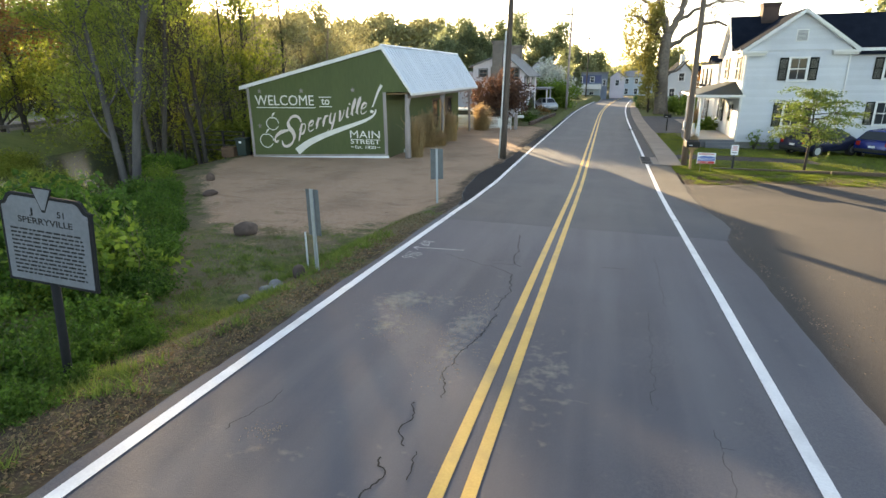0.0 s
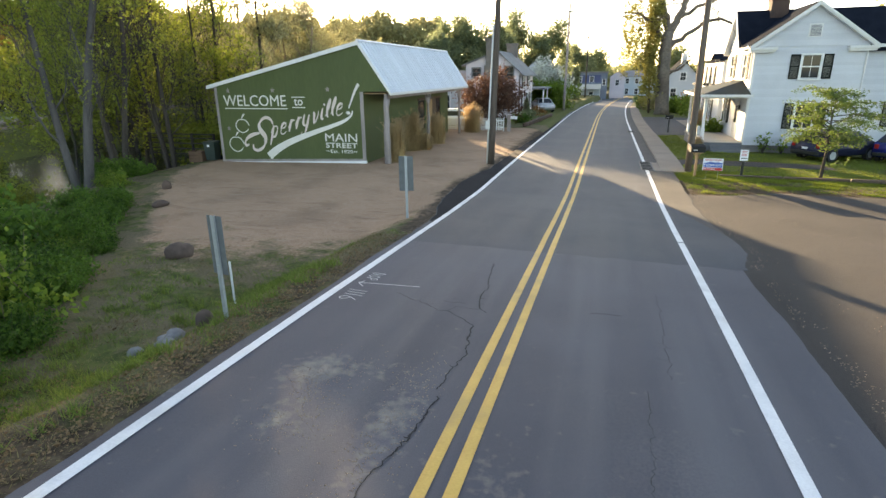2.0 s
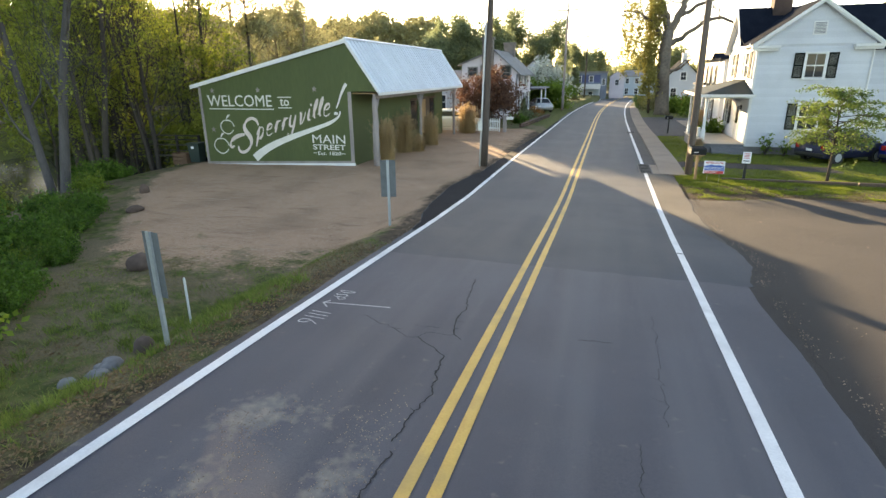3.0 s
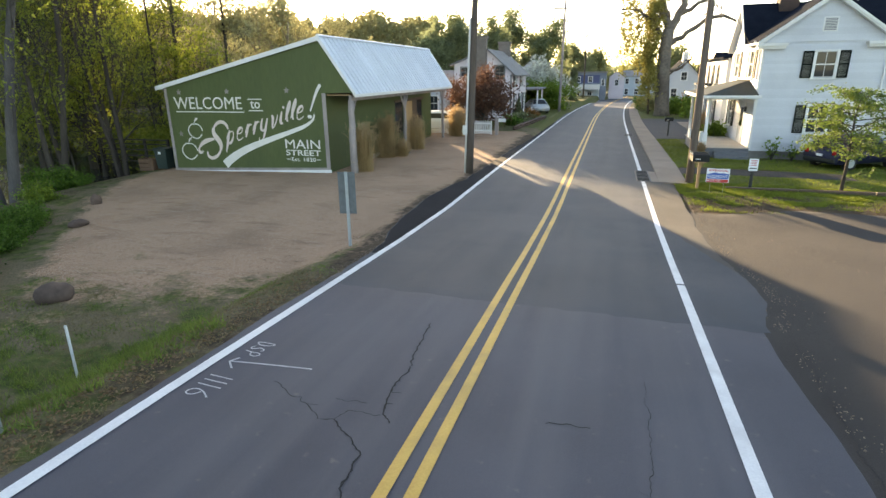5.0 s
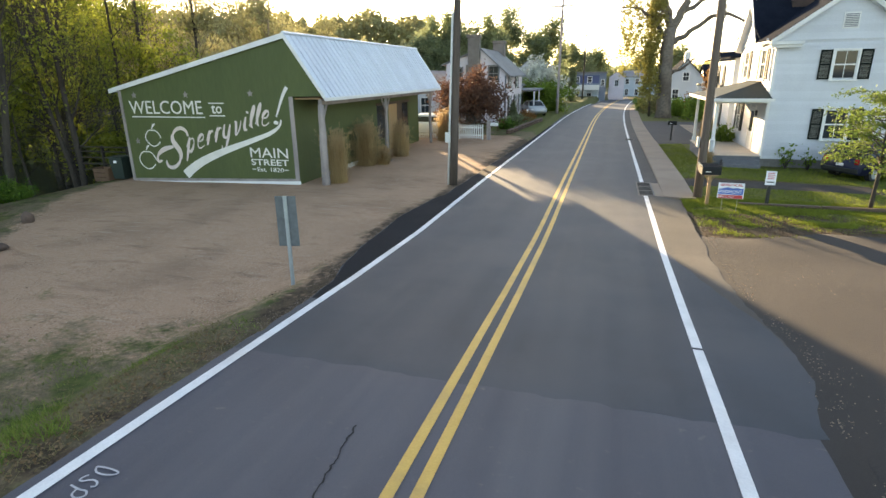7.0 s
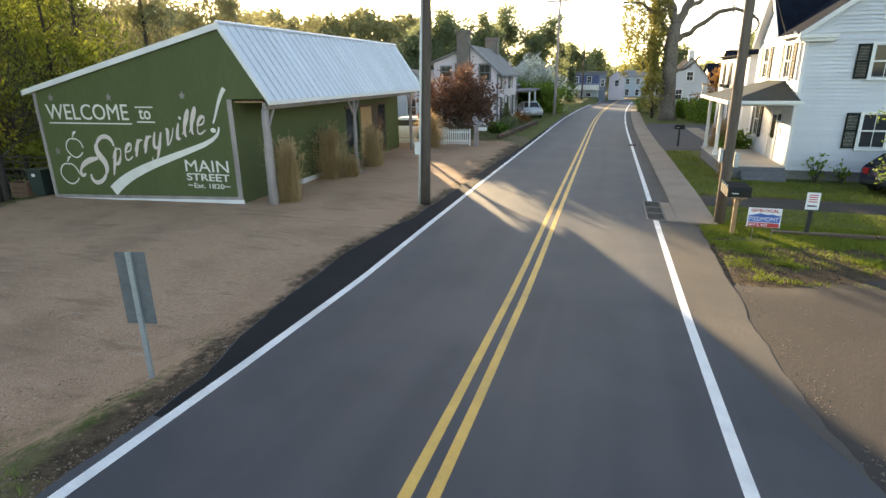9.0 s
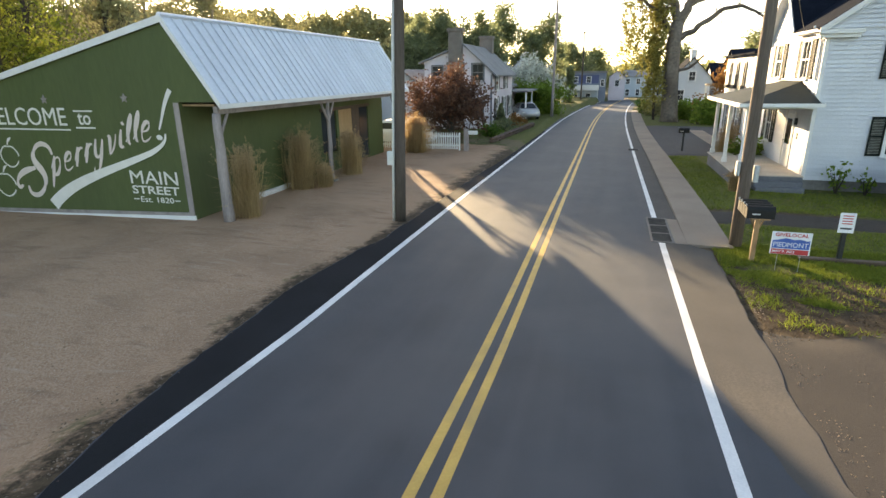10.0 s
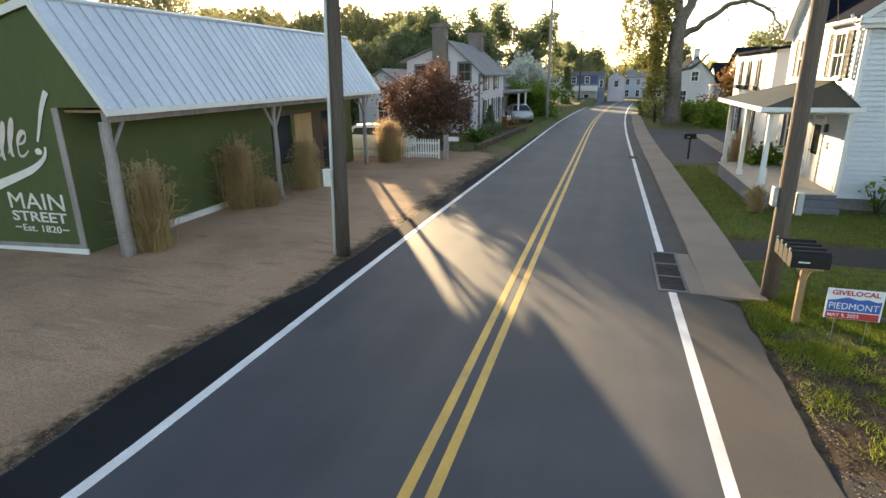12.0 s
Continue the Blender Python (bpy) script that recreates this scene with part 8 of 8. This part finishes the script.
bm = bmesh.new()
prism(bm, [(x, -0.0085, z) for x, z in [(-0.355, 0.35), (0.355, 0.35)] + hill[::-1]], (0, 0.003, 0))
part("blue_band", bm, M["sign_blue"], yard)
block("red_band", (-0.355, -0.0085, 0.225, 0.355, -0.0055, 0.335), M["sign_red"], yard)
spell(yard, "GIVELOCAL", -0.32, -0.010, 0.62, 0.64, 0.075, M["sign_red"], 0.03, thick=0.001)
spell(yard, "PIEDMONT", -0.33, -0.010, 0.385, 0.66, 0.105, M["sign_sheet"], 0.0, thick=0.001)
spell(yard, "MAY 9, 2023", -0.33, -0.010, 0.255, 0.42, 0.055, M["sign_sheet"], 0.01, thick=0.001)

notice = thing("notice_sign", "small white parking notice on a black post", "sign", (5.84, 28.66, ground_z(5.84, 28.66) - 0.1), -3)
block("post", (-0.05, -0.05, 0, 0.05, 0.05, 1.1), M["black"], notice, 0.008)
block("panel", (-0.155, -0.064, 0.82, 0.155, -0.052, 1.28), M["sign_sheet"], notice, 0.003)
for k in range(4):
    block("text_bar", (-0.1, -0.067, 1.2 - k * 0.06, 0.1, -0.065, 1.225 - k * 0.06), M["sign_red"], notice)
block("text_bar", (-0.11, -0.067, 0.90, 0.11, -0.065, 0.94), M["black"], notice)
# railway sleeper edging the lawn
edging = thing("timber_edging", "old dark timber edging sunk in the lawn", "edging", (0, 0, 0))
for k in range(4):
    block("timber", (5.0 + 2.45 * k, 28.5, ground_z(6, 29) - 0.06, 7.4 + 2.45 * k, 28.68, ground_z(6, 29) + 0.10), M["brown_wood"], edging, 0.015)


# ---- cars ----
def car(x, y, turn, paint, label, l=4.5, w=1.8, h=1.5, suv=True, z=None):
    c = thing("car", label, "car", (x, y, (ground_z(x, y) if z is None else z)), turn, group="parked cars")
    hl = l / 2
    side = [(-hl, 0.42), (-hl + 0.06, 0.30), (hl - 0.08, 0.28), (hl, 0.45), (hl - 0.05, 0.78), (hl - 0.9, 0.96), (hl - 1.55, h - 0.06), (hl - 2.0, h), (-hl + (0.65 if suv else 1.35), h - 0.02), (-hl + (0.12 if suv else 0.55), 0.98), (-hl + 0.02, 0.92)]
    bm = bmesh.new()
    vs = []
    for s in (-1, 1):
        ring = []
        for px, pz in side:
            k = 1.0 if pz < 1.0 else 1.0 - 0.28 * (pz - 0.95) / (h - 0.95)
            ring.append(bm.verts.new((px, s * w / 2 * k, pz)))
        vs.append(ring)
    n = len(side)
    bm.faces.new(vs[0])
    bm.faces.new(vs[1][::-1])
    for i in range(n):
        bm.faces.new((vs[0][i], vs[1][i], vs[1][(i + 1) % n], vs[0][(i + 1) % n]))
    bmesh.ops.bevel(bm, geom=list(bm.edges), offset=0.05, segments=2, affect="EDGES")
    body = part("body", bm, M[paint], c, "", True)
    # glass, a little proud of the cabin
    for s in (-1, 1):
        bm = bmesh.new()
        q = lambda px, pz: (px, s * (w / 2 * (1.0 - 0.28 * (pz - 0.95) / (h - 0.95)) + 0.004), pz)
        pts = [(hl - 1.05, 1.0), (hl - 1.62, h - 0.14), (-hl + (0.72 if suv else 1.42), h - 0.14), (-hl + (0.35 if suv else 0.85), 1.02)]
        bm.faces.new([bm.verts.new(q(*p)) for p in pts])
        part("side_window", bm, M["glass"], body)
    for a, b in (((hl - 0.93, 0.985), (hl - 1.5, h - 0.09)), ((-hl + (0.13 if suv else 0.58), 1.03), (-hl + (0.56 if suv else 1.22), h - 0.08))):
        bm = bmesh.new()
        nx, nz = (b[1] - a[1]), (a[0] - b[0])
        k = 0.02 / math.hypot(nx, nz) * (1 if a[0] > 0 else -1)
        pts = []
        for (px, pz), s in ((a, -1), (a, 1), (b, 1), (b, -1)):
            half = (w / 2 - 0.12) * (1.0 - 0.28 * (pz - 0.95) / (h - 0.95))
            pts.append(bm.verts.new((px + nx * k, s * half, pz + nz * k)))
        bm.faces.new(pts)
        part("windscreen" if a[0] > 0 else "rear_window", bm, M["glass"], body)
    for px in (hl - 0.85, -hl + 0.85):
        for s in (-1, 1):
            wheel = new("wheel")
            wheel.parent = c
            wheel.matrix_basis = Matrix.Translation((px, s * (w / 2 - 0.09), 0.33)) @ Matrix.Rotation(radians(90), 4, "X")
            bm = bmesh.new()
            bmesh.ops.create_cone(bm, cap_ends=True, segments=22, radius1=0.33, radius2=0.33, depth=0.22)
            part("tyre", bm, M["rubber"], wheel)
            bm = bmesh.new()
            bmesh.ops.create_cone(bm, cap_ends=True, segments=18, radius1=0.2, radius2=0.2, depth=0.235)
            part("rim", bm, M["galv"], wheel)
    for s in (-1, 1):
        bm = bmesh.new()
        box(bm, -hl - 0.012, s * (w / 2 - 0.2) - 0.1, 0.72, -hl + 0.12, s * (w / 2 - 0.2) + 0.1, 0.95, 0.02)
        part("tail_light", bm, M["tail_red"], body)
        bm = bmesh.new()
        box(bm, hl - 0.18, s * (w / 2 - 0.28) - 0.15, 0.62, hl - 0.01, s * (w / 2 - 0.28) + 0.15, 0.74, 0.02)
        part("headlight", bm, M["white_trim"], body)
    block("number_plate", (-hl - 0.022, -0.16, 0.62, -hl - 0.008, 0.16, 0.73), M["sign_sheet"], body)
    block("bumper", (-hl - 0.03, -w / 2 + 0.08, 0.38, -hl + 0.1, w / 2 - 0.08, 0.55), M["black"], body, 0.02)
    return c


car(11.8, 36.3, 32, "navy_paint", "dark navy hatchback parked beside the white house", 4.2)
car(15.3, 36.6, 45, "blue_paint", "bright blue car parked beside the white house", 4.3)
car(-11.6, 46.4, 5, "white_car", "white car parked behind the picket fence", 4.4, suv=False)
car(-7.2, 69.0, -70, "silver_paint", "silver car parked before the lavender house", 4.4, suv=False)

# ---- picket fence, its post and the yard beyond ----
fence = thing("picket_fence", "low white picket fence before the maple", "fence", (-12.1, 44.5, ground_z(-10, 44.5) - 0.05))
pk = bmesh.new()
prism(pk, [(-0.035, 0, 0.08), (0.035, 0, 0.08), (0.035, 0, 0.92), (0, 0, 1.02), (-0.035, 0, 0.92)], (0, 0.02, 0))
picket_mesh = finish("picket", pk, M["white_trim"])
for k in range(37):
    ob = new("picket", picket_mesh)
    ob.parent = fence
    ob.matrix_basis = pose(0.06 + k * 0.13, -0.022, 0)
for z in (0.25, 0.75):
    block("rail", (0, 0, z, 4.8, 0.03, z + 0.08), M["white_trim"], fence)
for k in range(4):
    block("fence_post", (1.58 * k - 0.04, 0.03, -0.1, 1.58 * k + 0.04, 0.11, 0.98), M["white_trim"], fence)
gpost = thing("gate_post", "stout grey wooden post with a pale letter box", "post", (-6.95, 44.5, ground_z(-6.95, 44.5) - 0.1))
block("shaft", (-0.12, -0.12, 0, 0.12, 0.12, 1.3), M["grey_wood"], gpost, 0.015)
block("letter_box", (0.13, -0.1, 1.0, 0.62, 0.1, 1.2), M["white_trim"], gpost, 0.02, "pale letter box")
ywall = thing("garden_wall", "low dry-stone garden wall edging the front yard", "garden wall", (0, 0, 0))
rnd = random.Random(31)
sb = bmesh.new()
bmesh.ops.create_icosphere(sb, subdivisions=2, radius=1.0)
for v in sb.verts:
    v.co *= 1 + 0.18 * noise.noise(v.co * 1.7)
stone_mesh = finish("stone", sb, M["rock"])
for k in range(46):
    u = k / 45
    x, y = -6.35 + 0.95 * u, 48.6 + 12.0 * u
    for lv in range(2):
        ob = new("stone", stone_mesh)
        ob.parent = ywall
        ob.matrix_basis = pose(x + rnd.gauss(0, 0.03), y + 0.13 * lv, ground_z(x, y) + 0.06 + 0.15 * lv, rnd.uniform(-8, 8), rnd.uniform(-8, 8), rnd.uniform(0, 360)) @ Matrix.Diagonal((0.2 * rnd.uniform(0.8, 1.1), 0.17, 0.1, 1))
bench = thing("garden_bench", "white garden bench in the front yard", "bench", (-6.9, 63.0, ground_z(-6.9, 63.0)), 80)
block("seat", (-0.6, -0.2, 0.4, 0.6, 0.2, 0.44), M["white_trim"], bench, 0.005)
block("backrest", (-0.6, 0.2, 0.5, 0.6, 0.23, 0.85), M["white_trim"], bench, 0.005)
for x in (-0.55, 0.55):
    for y in (-0.17, 0.19):
        block("leg", (x - 0.03, y - 0.03, 0, x + 0.03, y + 0.03, 0.86 if y > 0 else 0.4), M["white_trim"], bench)

# ---- across the stream: water, road, guardrail, route sign ----
tagged(sheet("water", steps((-60, -24, 2)), steps((5, 70, 2)), lambda x, y: -1.65, M["water"]), "shallow glinting stream water", "water", kind="structure")
SIDE = pose(-56, 60, 0.02, 0, 0, -74)
side_road = sheet("side_road", steps((-60, 45, 5)), steps((-8.0, -0.9, 1.8)), lambda x, y: 0.05 - 0.02 * y, M["walk"])
side_road.matrix_basis = SIDE
tagged(side_road, "pale side road across the stream", "road", kind="structure")
bank2 = sheet("far_bank", steps((-60, 45, 5)), steps((-40, -8, 8), (-8, 0, 2), (0, 9, 1)), lambda x, y: -0.02 * y - 2.6 * smooth(y, 0.2, 8) - 0.02 * (y < -8), mat("bank_grass", (0.10, 0.13, 0.03), (0.20, 0.22, 0.06), 0.95, 12, 0.8, 0.3))
bank2.matrix_basis = SIDE
tagged(bank2, "grassy bank of the side road", "ground", kind="structure")
guard = thing("guardrail", "weathered steel guardrail on posts along the side road", "guardrail")
guard.matrix_basis = SIDE
bm = bmesh.new()
prism(bm, [(-30, 0.06, 0.40), (-30, 0.12, 0.47), (-30, 0.06, 0.54), (-30, 0.12, 0.62), (-30, 0.06, 0.69), (-30, 0.04, 0.69), (-30, 0.04, 0.40)], (66, 0, 0))
part("rail", bm, M["grey_wood"], guard)
for k in range(27):
    block("post", (-29.5 + 2.5 * k, -0.09, -0.6, -29.35 + 2.5 * k, 0.04, 0.72), M["grey_wood"], guard)
route = thing("route_sign", "round white route sign with an arrow plate", "road sign", (-61.0, 47.4, 0.05), 45)
block("post", (-0.05, 0.02, -0.3, 0.05, 0.08, 2.6), M["galv"], route)
bm = bmesh.new()
bmesh.ops.create_cone(bm, cap_ends=True, segments=20, radius1=0.5, radius2=0.5, depth=0.02, matrix=Matrix.Translation((0, 0, 2.2)) @ Matrix.Rotation(radians(90), 4, "X"))
part("disc", bm, M["sign_sheet"], route)
block("text_bar", (-0.28, -0.02, 2.02, 0.28, -0.012, 2.32), M["black"], route)
block("plate", (-0.42, -0.01, 1.15, 0.42, 0.01, 1.5), M["sign_sheet"], route)
block("text_bar", (-0.28, -0.02, 1.28, 0.28, -0.012, 1.37), M["black"], route)
car(-70.5, 48.0, -60, "white_car", "pale car parked across the stream", 4.6, z=0.28)
car(-67.5, 54.5, -60, "navy_paint", "dark car parked across the stream", 4.6, z=0.26)
